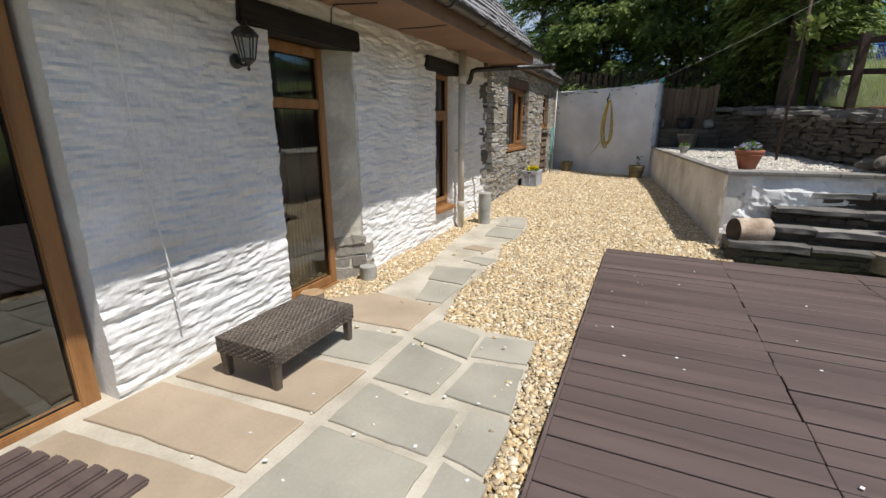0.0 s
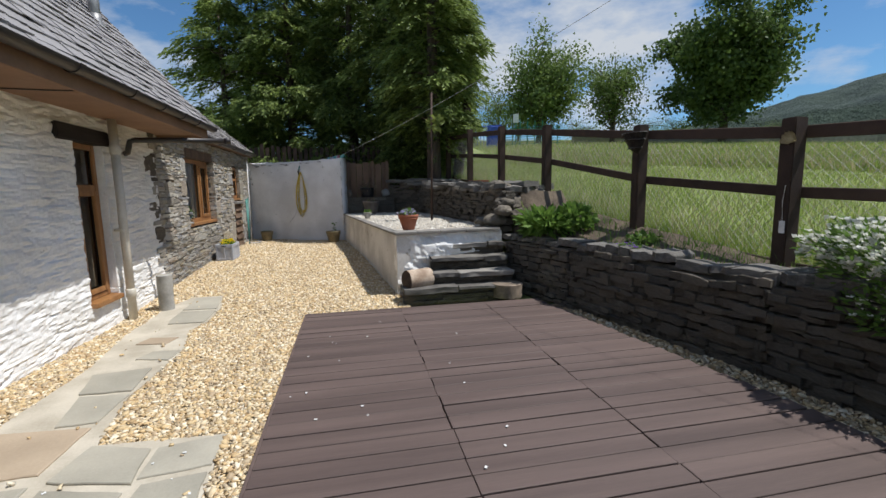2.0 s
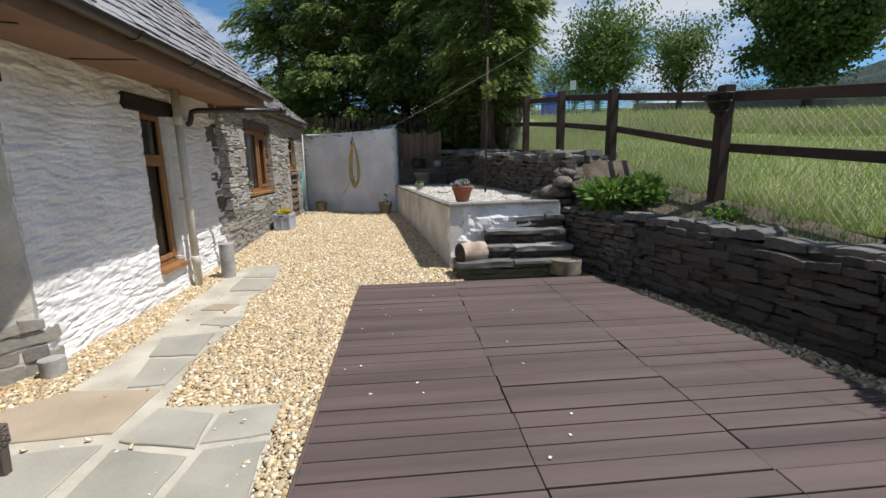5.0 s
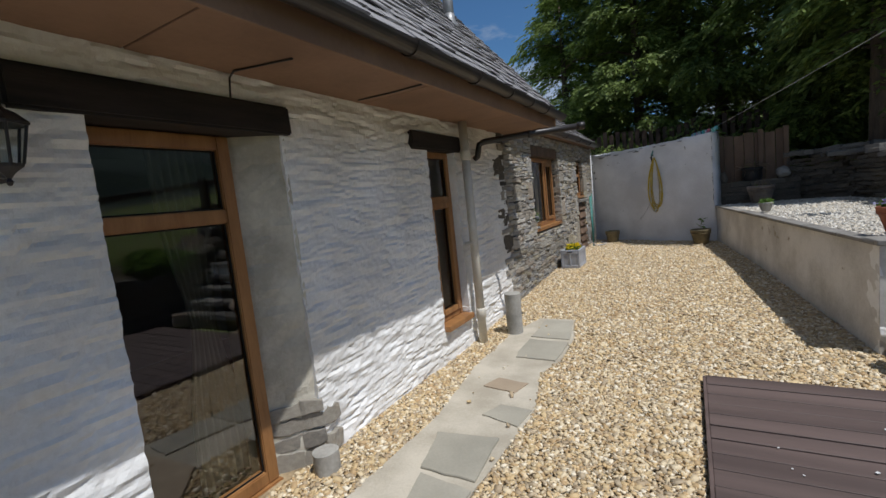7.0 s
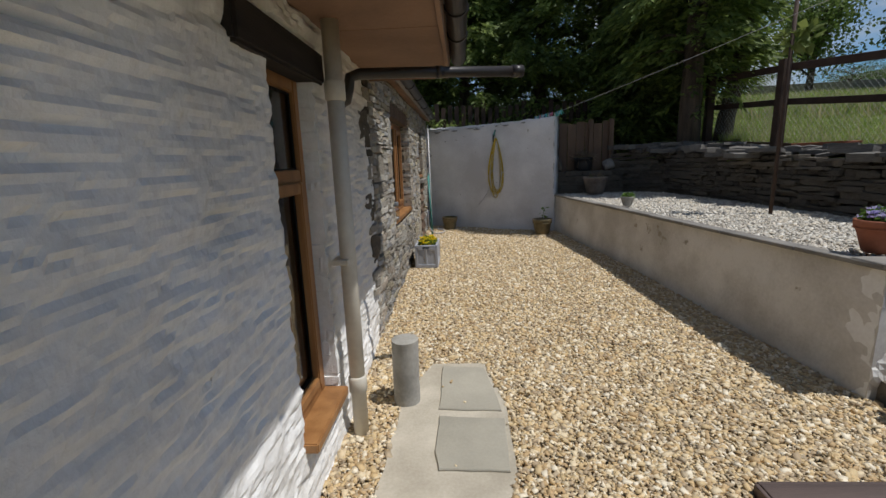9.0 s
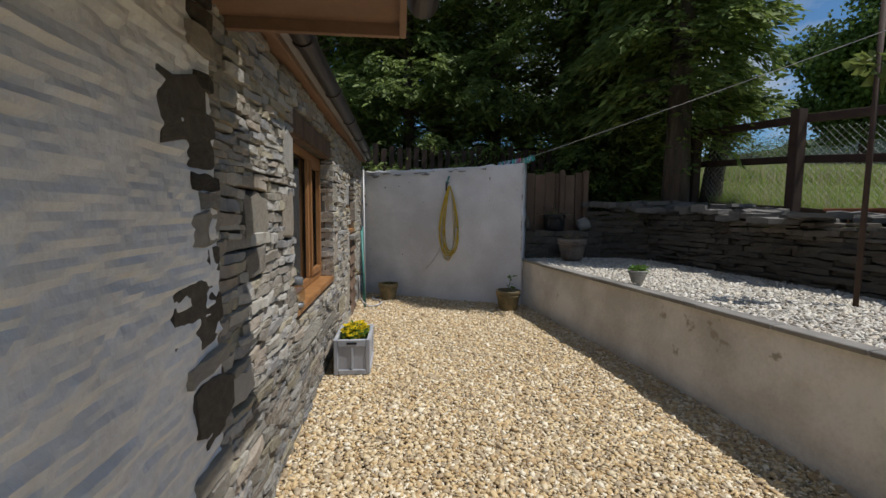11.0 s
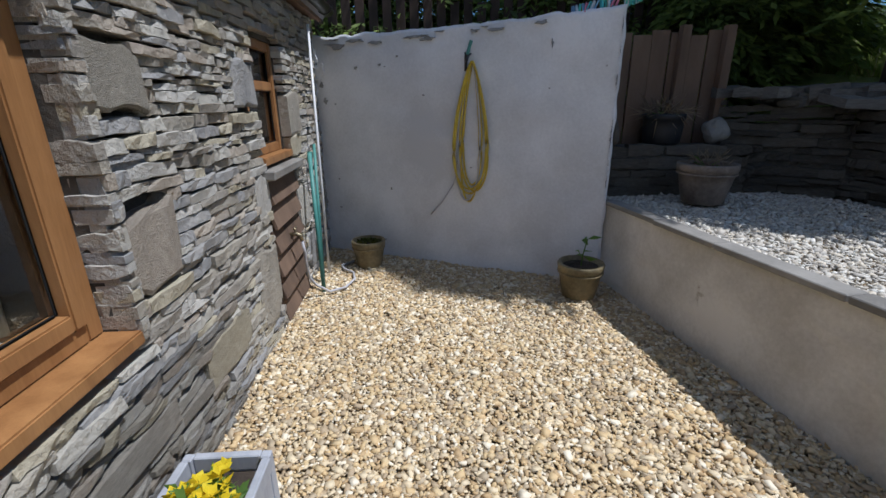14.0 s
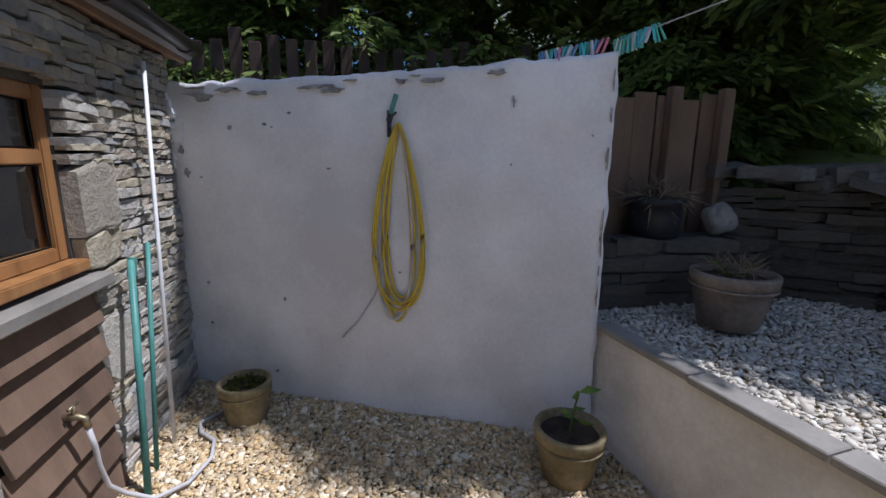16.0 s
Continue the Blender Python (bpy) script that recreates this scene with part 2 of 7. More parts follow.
def tube(bm, points, radius, sides=10, radii=None, cap=True):
    """A round tube along points."""
    rings = []
    pts = [Vector(p) for p in points]
    for k, p in enumerate(pts):
        d = (pts[min(k + 1, len(pts) - 1)] - pts[max(k - 1, 0)]).normalized()
        q = d.to_track_quat("Z", "Y")
        r = radii[k] if radii else radius
        rings.append([bm.verts.new(p + q @ Vector((r * math.cos(2 * math.pi * a / sides), r * math.sin(2 * math.pi * a / sides), 0))) for a in range(sides)])
    for a, b in zip(rings, rings[1:]):
        for k in range(sides):
            bm.faces.new((a[k], a[(k + 1) % sides], b[(k + 1) % sides], b[k]))
    if cap:
        bm.faces.new(rings[0][::-1])
        bm.faces.new(rings[-1])
    return rings


def turned(bm, profile, sides=28, at=(0, 0, 0)):
    """A turned body from (radius, height) pairs."""
    rings = [[bm.verts.new((at[0] + r * math.cos(2 * math.pi * a / sides), at[1] + r * math.sin(2 * math.pi * a / sides), at[2] + z)) for a in range(sides)] for r, z in profile]
    for a, b in zip(rings, rings[1:]):
        for k in range(sides):
            bm.faces.new((a[k], a[(k + 1) % sides], b[(k + 1) % sides], b[k]))
    bm.faces.new(rings[0][::-1])
    bm.faces.new(rings[-1])
    return bm


# ---- large structure ----
WALL_X = -1.83


def skin_wall(name, mat, label, x, y0, y1, z0, z1, holes, step, relief, thick=0.45):
    """A rubble wall that faces +x: a relief of low courses in front of a solid core, with openings through it."""
    ny, nz = round((y1 - y0) / step), round((z1 - z0) / step)
    ys, zs = np.linspace(y0, y1, ny + 1), np.linspace(z0, z1, nz + 1)
    for lo, hi, a, b in holes:  # rows and columns snap to the openings
        for arr, v in ((ys, lo), (ys, hi), (zs, a), (zs, b)):
            if arr[0] < v < arr[-1]:
                arr[np.argmin(abs(arr - v))] = v
    inside = lambda y, z: any(lo < y < hi and a < z < b for lo, hi, a, b in holes)
    verts, faces, ids = [], [], {}

    def vert(i, k):
        if (i, k) not in ids:
            ids[i, k] = len(verts)
            verts.append((x + relief(ys[i], zs[k]), ys[i], zs[k]))
        return ids[i, k]

    cell = [[not inside((ys[i] + ys[i + 1]) / 2, (zs[k] + zs[k + 1]) / 2) for k in range(nz)] for i in range(ny)]
    for i in range(ny):
        for k in range(nz):
            if cell[i][k]:
                faces.append((vert(i, k), vert(i + 1, k), vert(i + 1, k + 1), vert(i, k + 1)))
    back = {}

    def deep(v):
        if v not in back:
            back[v] = len(verts)
            verts.append((x - thick, verts[v][1], verts[v][2]))
        return back[v]

    for i in range(ny):  # the sides of openings and the outer rim go through the wall
        for k in range(nz):
            if not cell[i][k]:
                continue
            for a, b, c, d in ((i, k, i, k + 1), (i + 1, k + 1, i + 1, k), (i + 1, k, i, k), (i, k + 1, i + 1, k + 1)):
                oi, ok = (i - 1, k) if a == c == i else (i + 1, k) if a == c else (i, k - 1) if b == d == k else (i, k + 1)
                if not (0 <= oi < ny and 0 <= ok < nz and cell[oi][ok]):
                    p, q = vert(a, b), vert(c, d)
                    faces.append((p, q, deep(q), deep(p)))
    return tagged(raw(name, verts, faces, mat, None, label), label, "wall", kind="structure")


def courses(y, z):
    """Painted rubble: soft wavy beds of flat stones under many coats, with cracks left open here and there."""
    warp = 0.9 * noise.noise((y * 0.8, z * 1.1, 3.0)) + 0.35 * noise.noise((y * 2.7, z * 3.0, 8.0))
    bed = noise.noise((y * 2.8, z * 17.0 + warp * 1.6, 1.0))
    small = noise.noise((y * 7.5, z * 34.0 + warp * 3, 4.0))
    gate = min(1.0, max(0.1, 0.45 + 1.8 * noise.noise((y * 2.1, z * 3.4, 12.0))))
    crack = max(0.0, 1.0 - abs(noise.noise((y * 1.9, z * 15.0 + warp * 1.5, 21.0))) / 0.13) * gate
    lump = noise.noise((y * 8.0, z * 11.0 + warp, 15.0))
    return 0.011 * bed + 0.009 * small + 0.006 * lump + 0.005 * noise.noise((y * 26, z * 40, 6.0)) - 0.016 * crack + 0.02 * noise.noise((y * 0.7, z * 0.9, 5.0))


DOOR0 = (0.3, 2.17, -0.2, 2.05)
DOOR1 = (3.42, 4.36, -0.2, 1.95)
WIN2 = (5.95, 6.46, 0.29, 1.95)
WIN3 = (8.95, 10.41, 0.88, 2.02)
WIN4 = (11.86, 12.47, 1.27, 2.02)
EAVE_END = 7.92
skin_wall("wall_white", WHITEWASH, "white limewashed rubble stone cottage wall", WALL_X, -2.5, 7.75, -0.25, 2.34, (DOOR0, DOOR1, WIN2), 0.0175, courses)
skin_wall("wall_stone", JOINT, "dry grey rubble stone cottage wall", WALL_X - 0.075, 7.75, 13.6, -0.2, 2.36, (WIN3, WIN4), 0.09, lambda y, z: 0.0)

# courtyard bed, field and distance: one sheet
def land(x, y):
    """Level court; a soil bank and then a rising meadow past the retaining walls."""
    edge = float(np.interp(y, [-4.0, 2.2, 3.6, 5.8, 6.94, 6.96, 9.0, 11.0, 13.1, 14.5], [4.48, 4.17, 3.96, 3.50, 3.12, 3.22, 3.06, 2.92, 2.74, 2.8]))
    if x < edge:
        return ground(y) - 0.02
    meadow = 0.70 + 0.12 * (min(y, 90) - 3.9) + 0.018 * (min(x, 120) - 4.2)
    meadow = max(meadow, 0.45 + 0.02 * (x - 4.2))
    rim = 4.09 - 0.1 * (y - 5.64)
    near = float(np.interp(y, [6.5, 7.2, 9.0, 11.5, 13.6], [0.66, 1.34, 1.40, 1.49, 1.5]))
    if x < rim:
        t = max(0.0, (x - edge) / (rim - edge))
        return near * (1 - t) + max(near, meadow) * t
    return meadow


gx = np.unique(np.concatenate([np.linspace(-400, -20, 12), np.linspace(-20, 2, 16), np.linspace(2.1, 4.6, 75), np.linspace(4.65, 5.4, 12), np.linspace(5.5, 40, 50), np.linspace(42, 900, 40)]))
gy = np.unique(np.concatenate([np.linspace(-400, -10, 14), np.linspace(-10, 15, 180), np.linspace(15.5, 60, 50), np.linspace(62, 900, 40)]))
gv = [(x, y, land(x, y) + (0.06 * noise.noise((x * 0.6, y * 0.6, 0)) if x > 4.4 else 0)) for x in gx for y in gy]
gf = [(i * len(gy) + k, (i + 1) * len(gy) + k, (i + 1) * len(gy) + k + 1, i * len(gy) + k + 1) for i in range(len(gx) - 1) for k in range(len(gy) - 1)]
tagged(raw("ground", gv, gf, TURF, None, smooth=True), "rough green meadow ground rising behind the fence", "ground", kind="structure")
# gravel bed of the court
bm = bmesh.new()
bed = [(bm.verts.new((-2.0, y, ground(y))), bm.verts.new((1.45 if y > 6.0 else 4.0, y, ground(y)))) for y in (-6, 0, 3.7, 5.95, 6.05, 6.3, 9.8, 13.9)]
for a, b in zip(bed, bed[1:]):
    bm.faces.new((a[0], a[1], b[1], b[0]))
tagged(part("gravel_bed", bm, GRIT), "sandy bed under the golden gravel", "ground", kind="structure")

# end wall of the court, bowed and higher towards its free end
END_A, END_B = Vector((-1.92, 13.54, 0)), Vector((0.57, 12.40, 0))
along = (END_B - END_A).normalized()
out = Vector((along.y, -along.x, 0))
verts, faces = [], []
NU, NV = 96, 80
for i in range(NU + 1):
    u = i / NU
    top = 2.20 + 0.06 * u - 0.03 * math.sin(u * 3.1) + 0.025 * noise.noise((u * 14, 0, 0)) - 0.03 * max(0, noise.noise((u * 30, 4, 0)))
    for k in range(NV + 1):
        w = k / NV
        p = END_A + (END_B - END_A) * u
        z = 0.1 + (top - 0.1) * w
        bulge = 0.03 * math.sin(u * math.pi) + 0.01 * noise.noise((u * 6, z * 3, 0)) + 0.004 * noise.noise((u * 40, z * 16, 2))
        edge_wear = 0.012 * noise.noise((z * 7, 9, 0)) if i == NU else 0.0
        p = p + out * (bulge) + along * edge_wear
        verts.append((p.x, p.y, z))
off = len(verts)
verts += [(x - out.x * 0.28, y - out.y * 0.28, z) for x, y, z in verts]
idx = lambda i, k: i * (NV + 1) + k
for i in range(NU):
    for k in range(NV):
        faces.append((idx(i, k), idx(i + 1, k), idx(i + 1, k + 1), idx(i, k + 1)))
        faces.append((off + idx(i, k), off + idx(i, k + 1), off + idx(i + 1, k + 1), off + idx(i + 1, k)))
    faces.append((idx(i, NV), idx(i + 1, NV), off + idx(i + 1, NV), off + idx(i, NV)))
for k in range(NV):
    for i, s in ((0, 1), (NU, -1)):
        q = (idx(i, k), idx(i, k + 1), off + idx(i, k + 1), off + idx(i, k))
        faces.append(q[::s])
tagged(raw("wall_end", verts, faces, RENDERED, None, smooth=True), "white painted rendered end wall with peeling patches", "wall", kind="structure")

# terrace wall: long cream face to the court, rough white face to the steps
TER = 0.87
TA, TB, TC = Vector((0.57, 12.6, 0)), Vector((1.335, 6.80, 0)), Vector((2.86, 6.97, 0))


def slab_wall(name, mat, a, b, top, thick, label, rough):
    """A wall from a to b, seen from its right-hand side, with an uneven face."""
    d = (b - a).normalized()
    n = Vector((-d.y, d.x, 0))
    nu, nv = max(2, round((b - a).length / 0.04)), 24
    vs, fs = [], []
    for i in range(nu + 1):
        for k in range(nv + 1):
            p = a + (b - a) * (i / nu)
            z = -0.15 + (top + 0.15) * k / nv
            p = p + n * (rough * noise.noise((p.x * 4, p.y * 4, z * 5)) + rough * 0.6 * noise.noise((p.x * 13, p.y * 13, z * 17)))
            vs.append((p.x, p.y, z))
    o = len(vs)
    for i in (0, nu):
        for k in (0, nv):
            p = a + (b - a) * (i / nu) - n * thick
            vs.append((p.x, p.y, -0.15 if k == 0 else top))
    ix = lambda i, k: i * (nv + 1) + k
    for i in range(nu):
        for k in range(nv):
            fs.append((ix(i, k), ix(i, k + 1), ix(i + 1, k + 1), ix(i + 1, k)))
    fs.append([ix(i, nv) for i in range(nu + 1)][::-1] + [o + 1, o + 3])
    fs.append([ix(0, k) for k in range(nv + 1)][::-1] + [o, o + 1])
    fs.append([ix(nu, k) for k in range(nv + 1)] + [o + 3, o + 2])
    fs.append((o, o + 2, o + 3, o + 1))
    return tagged(raw(name, vs, fs, mat, None), label, "wall", kind="structure")


slab_wall("wall_terrace_side", CREAM, TB, TA, TER - 0.03, 0.2, "cream painted terrace retaining wall with stains", 0.008)
slab_wall("wall_terrace_front", WHITEWASH, TC, TB, TER - 0.03, 0.25, "white painted rough stone terrace wall", 0.045)
bm = bmesh.new()
tv = [bm.verts.new((x, y, TER - 0.035)) for x, y in ((1.45, 7.0), (3.0, 7.14), (2.75, 13.0), (2.3, 14.0), (0.5, 13.2), (0.75, 12.3))]
bm.faces.new(tv)
tagged(part("terrace_floor", bm, GRIT), "bed of the raised gravel terrace", "ground", kind="structure")




def fast_mesh(name, verts, faces, mat, parent=None, label="", smooth=False):
    """One mesh from arrays of points and of faces with equally many corners."""
    verts, faces = np.asarray(verts, np.float32), np.asarray(faces, np.int32)
    me = bpy.data.meshes.new(name)
    me.vertices.add(len(verts))
    me.vertices.foreach_set("co", verts.ravel())
    n = faces.shape[1]
    me.loops.add(faces.size)
    me.loops.foreach_set("vertex_index", faces.ravel())
    me.polygons.add(len(faces))
    me.polygons.foreach_set("loop_start", np.arange(0, faces.size, n, dtype=np.int32))
    me.update(calc_edges=True)
    me.validate()
    return mesh_part(name, me, mat, parent, label, smooth)


# ---- rubble stones: a few shapes, laid in courses ----
def stone_shape(seed):
    """An uneven split stone one unit long, deep and high, its broken face at +x."""
    rnd = random.Random(seed)
    bm = bmesh.new()
    cols, left, right = 4, rnd.uniform(-0.06, 0.02), rnd.uniform(-0.02, 0.06)
    wedge = rnd.choice((0.0, 0.0, 0.25, -0.25))
    rings = []
    for i in range(cols + 1):
        f = i / cols - 0.5
        taper = 1 - 0.45 * max(0, abs(f) - 0.3) / 0.2 * rnd.uniform(0.0, 1.0) ** 2
        up = 0.5 * taper * (1 + wedge * f * 1.2) + rnd.uniform(-0.13, 0.05)
        dn = -0.5 * taper * (1 - wedge * f * 0.6) + rnd.uniform(-0.04, 0.12)
        y = f + (left if i == 0 else right if i == cols else rnd.uniform(-0.06, 0.06))
        face = -rnd.uniform(0.0, 0.11) - (0.05 if i in (0, cols) else 0.0)
        rings.append([bm.verts.new(p) for p in ((-1, y * 0.97, dn), (face - 0.06, y, dn), (face + rnd.uniform(-0.04, 0.04), y, dn * 0.88), (face + rnd.uniform(-0.08, 0.05), y, up * 0.9), (face - 0.07, y, up), (-1, y * 0.97, up))])
    for a, b in zip(rings, rings[1:]):
        for k in range(6):
            q = (k + 1) % 6
            bm.faces.new((a[k], b[k], b[q], a[q]))
    bm.faces.new(rings[0][::-1])
    bm.faces.new(rings[-1])
    finish(bm)
    me = bpy.data.meshes.new("stone")
    bm.to_mesh(me)
    bm.free()
    return me


SHAPES = [stone_shape(k) for k in range(24)]


def shapes_for(mat):
    made = []
    for me in SHAPES:
        c = me.copy()
        c.materials.append(mat)
        made.append(c)
    return made


def rubble(wall, mat, a, b, bottom, top, depth, low, high, seed, near=(0, 0), most=290, holes=(), large=(), wide=(0.10, 0.34), proud=0.03):
    """Lays stones on a wall face from a to b (seen with a at the right hand). top: a number or a function of the way along. near: the
    stretch whose stones are objects of their own; the rest become one part."""
    rnd = random.Random(seed)
    a, b = Vector(a), Vector(b)
    d = (b - a).normalized()
    out_way = Vector((d.y, -d.x, 0))
    turn = Matrix((out_way, d, Vector((0, 0, 1)))).transposed()
    length = (b - a).length
    top_at = top if callable(top) else (lambda u: top)
    laid = []
    for u0, u1, z0, z1 in large:
        laid.append(((u0 + u1) / 2, (z0 + z1) / 2, (u1 - u0) * 1.1, (z1 - z0) * 1.14, rnd.uniform(0.008, 0.022)))
    blocked = list(holes) + list(large)
    z = bottom
    highest = max(top_at(u * length / 20) for u in range(21))
    while z < highest:
        h = rnd.uniform(low, high)
        u = -rnd.uniform(0, wide[1] * 0.5)
        while u < length:
            w = rnd.uniform(*wide) * (0.8 + h / high * 0.5)
            lo, hi = max(u, 0), min(u + w, length)
            mid_z = z + h / 2
            cut = [r for r in blocked if r[0] < hi and r[1] > lo and r[2] < mid_z + h * 0.35 and r[3] > mid_z - h * 0.35]
            step_to = u + w
            if cut:
                r = min(cut, key=lambda q: q[0])
                if r[0] - lo > 0.05:
                    hi = r[0]
                    step_to = r[1]
                else:
                    u = r[1]
                    continue
            if hi - lo > 0.035 and z + h * 0.6 < top_at((lo + hi) / 2):
                laid.append(((lo + hi) / 2, mid_z + rnd.uniform(-0.008, 0.008), hi - lo, h, rnd.uniform(0, proud)))
            u = step_to
        z += h
    meshes = shapes_for(mat[0] if isinstance(mat, tuple) else mat)
    joined = mat[1] if isinstance(mat, tuple) else mat
    verts, faces, count = [], [], 0
    singles = 0
    for u, zz, w, h, push in laid:
        me = rnd.choice(meshes)
        m = Matrix.Translation(a + d * u + out_way * push + Vector((0, 0, zz))) @ turn.to_4x4() @ Matrix.Rotation(rnd.uniform(-0.05, 0.05), 4, "X") @ Matrix.Diagonal((depth * rnd.uniform(0.9, 1.15), w * 0.99, h * 1.0, 1))
        if near[0] <= u <= near[1] and singles < most:
            ob = new("stone", me)
            ob.matrix_basis = m
            ob.parent = wall
            singles += 1
        else:
            n = len(verts)
            verts += [m @ v.co for v in me.vertices]
            faces += [[n + k for k in p.vertices] for p in me.polygons]
    if verts:
        tagged(raw("rubble", [tuple(v) for v in verts], faces, joined, wall), kind="stuff")


# patches of bare render where the end wall's paint has come off
BARE = material("bare_grey_render", (0.36, 0.355, 0.345), (0.20, 0.195, 0.19), 0.95, 8, 40, 0.8, 0.008)
FLAKY = material("flaking_white_paint", (0.80, 0.80, 0.81), (0.62, 0.62, 0.63), 0.9, 9, 30, 1.0, 0.012)
end_ob = bpy.data.objects["wall_end"]
rnd = random.Random(44)
PATCHES = [(rnd.uniform(0.05, 0.98), rnd.uniform(-0.05, 0.0), rnd.uniform(0.02, 0.07), rnd.uniform(0.004, 0.014), BARE) for k in range(13)]
PATCHES += [(rnd.uniform(0.03, 0.97), rnd.uniform(-0.5, -0.1), rnd.uniform(0.003, 0.012), rnd.uniform(0.003, 0.022), BARE) for k in range(9)]
PATCHES += [(rnd.uniform(0.03, 0.97), rnd.uniform(-1.9, -0.4), rnd.uniform(0.003, 0.009), rnd.uniform(0.003, 0.008), BARE) for k in range(6)]
PATCHES += [(0.004, rnd.uniform(-1.9, 0.0), rnd.uniform(0.01, 0.03), rnd.uniform(0.02, 0.07), BARE) for k in range(12)]
PATCHES += [(0.996, rnd.uniform(-1.3, 0.0), rnd.uniform(0.005, 0.015), rnd.uniform(0.02, 0.06), BARE) for k in range(9)]
PATCHES += [(0.13, -0.06, 0.06, 0.03, BARE), (0.035, -0.16, 0.04, 0.09, FLAKY), (0.05, -0.28, 0.05, 0.08, FLAKY), (0.03, -0.42, 0.03, 0.06, FLAKY), (0.07, -0.52, 0.02, 0.025, BARE), (0.06, -0.38, 0.02, 0.02, BARE)]
for u, dz, wide, high, mat in PATCHES:
    crest = 2.20 + 0.06 * u - 0.03 * math.sin(u * 3.1) - 0.03
    bm = bmesh.new()
    ring = []
    for k in range(30):
        q = 2 * math.pi * k / 30
        f = 1 + 0.9 * noise.noise((math.cos(q) * 1.5 + u * 90, math.sin(q) * 1.5, dz * 50)) + 0.5 * noise.noise((math.cos(q) * 5 + u * 90, math.sin(q) * 5, dz * 50))
        uu, zz = min(0.995, max(0.004, u + wide / 2.66 * f * math.cos(q))), crest + dz + high * f * math.sin(q)
        p = END_A + (END_B - END_A) * uu + out * (0.03 * math.sin(uu * math.pi) + 0.016)
        ring.append(bm.verts.new((p.x, p.y, min(zz, crest))))
    inner = [bm.verts.new(v.co - out * 0.03) for v in ring]
    bm.faces.new(ring)
    for k in range(30):
        bm.faces.new((ring[k], ring[(k + 1) % 30], inner[(k + 1) % 30], inner[k]))
    part("bare_patch", finish(bm), mat, end_ob, "bare grey render" if mat is BARE else "flaking white paint")


# ---- cottage: roof, eaves, openings ----
def roof(name, y0, y1, eave_x, eave_z, run, pitch, label):
    """Two slopes; slates are laid on the one over the court."""
    bm = bmesh.new()
    c, s = math.cos(radians(pitch)), math.sin(radians(pitch))
    block(bm, -run, 0, y0, y1, -0.06, 0.0, Matrix.Translation((eave_x, 0, eave_z)) @ Matrix.Rotation(radians(pitch), 4, "Y"))
    block(bm, 0, run, y0, y1, -0.06, 0.0, Matrix.Translation((eave_x - run * c, 0, eave_z + run * s)) @ Matrix.Rotation(radians(180 - pitch), 4, "Y") @ Matrix.Rotation(math.pi, 4, "X"))
    return tagged(part(name, finish(bm), SLATE), label, "roof", kind="structure")


ROOF_Z, PITCH = 2.35, 50
main_roof = roof("roof_main", -3.0, EAVE_END, -1.17, ROOF_Z, 3.3, PITCH, "weathered grey slate roof of the cottage")
low_roof = roof("roof_low", EAVE_END + 0.01, 13.75, -1.73, 2.42, 2.6, 40, "lower grey slate roof over the stone end")


def slate_shape(seed):
    rnd = random.Random(seed)
    bm = bmesh.new()
    v = block(bm, 0, 0.26, -0.098, 0.098, 0.0, 0.017)
    for p in v:
        p.co.x += rnd.uniform(-0.02, 0.02)
        p.co.y += rnd.uniform(-0.004, 0.004)
    finish(bm)
    me = bpy.data.meshes.new("slate")
    bm.to_mesh(me)
    bm.free()
    me.materials.append(SLATE)
    return me


def slates(on, y0, y1, eave_x, eave_z, run, pitch, row=0.125, near=(4.0, 7.6)):
    rnd = random.Random(5)
    kinds = [slate_shape(k) for k in range(6)]
    base = Matrix.Translation((eave_x, 0, eave_z)) @ Matrix.Rotation(radians(pitch), 4, "Y")
    verts, faces, singles = [], [], 0
    for r in range(int(run / row)):
        y = y0 + (0.1 if r % 2 else 0.0)
        while y < y1 - 0.05:
            w = rnd.uniform(0.85, 1.15)
            me = rnd.choice(kinds)
            m = base @ Matrix.Translation((-r * row - 0.215, y + 0.1, 0.006 + rnd.uniform(0, 0.006))) @ Matrix.Rotation(radians(-6.4 + rnd.uniform(-1.4, 1.4)), 4, "Y") @ Matrix.Rotation(rnd.uniform(-0.02, 0.02), 4, "Z") @ Matrix.Diagonal((1, w * 0.98, 1, 1))
            if near[0] < y < near[1] and r < 14 and singles < 290:
                ob = new("slate", me)
                ob.matrix_basis, ob.parent = m, on
                singles += 1
            else:
                n = len(verts)
                verts += [tuple(m @ v.co) for v in me.vertices]
                faces += [[n + k for k in p.vertices] for p in me.polygons]
            y += 0.2 * w
    tagged(raw("slates", verts, faces, SLATE, on), kind="stuff")


# closing walls of the house, rooms behind the openings
PLASTER = material("room_plaster", (0.72, 0.70, 0.67), (0.60, 0.58, 0.55), 0.9, 1, 30, 0.1)
bm = bmesh.new()
block(bm, -5.6, -5.3, -2.5, 13.6, -0.2, 2.35)
block(bm, -5.3, WALL_X - 0.46, -2.5, -2.2, -0.2, 2.35)
block(bm, -5.3, WALL_X - 0.46, 13.75, 14.05, -0.2, 2.35)
for y in (2.8, 7.6, 11.4):
    block(bm, -5.3, WALL_X - 0.46, y, y + 0.15, -0.2, 2.32)
tagged(part("wall_inside", finish(bm), PLASTER), "plain plastered inner walls of the cottage", "wall", kind="structure")
bm = bmesh.new()
block(bm, -5.3, WALL_X - 0.46, -2.2, 13.75, -0.2, -0.02)
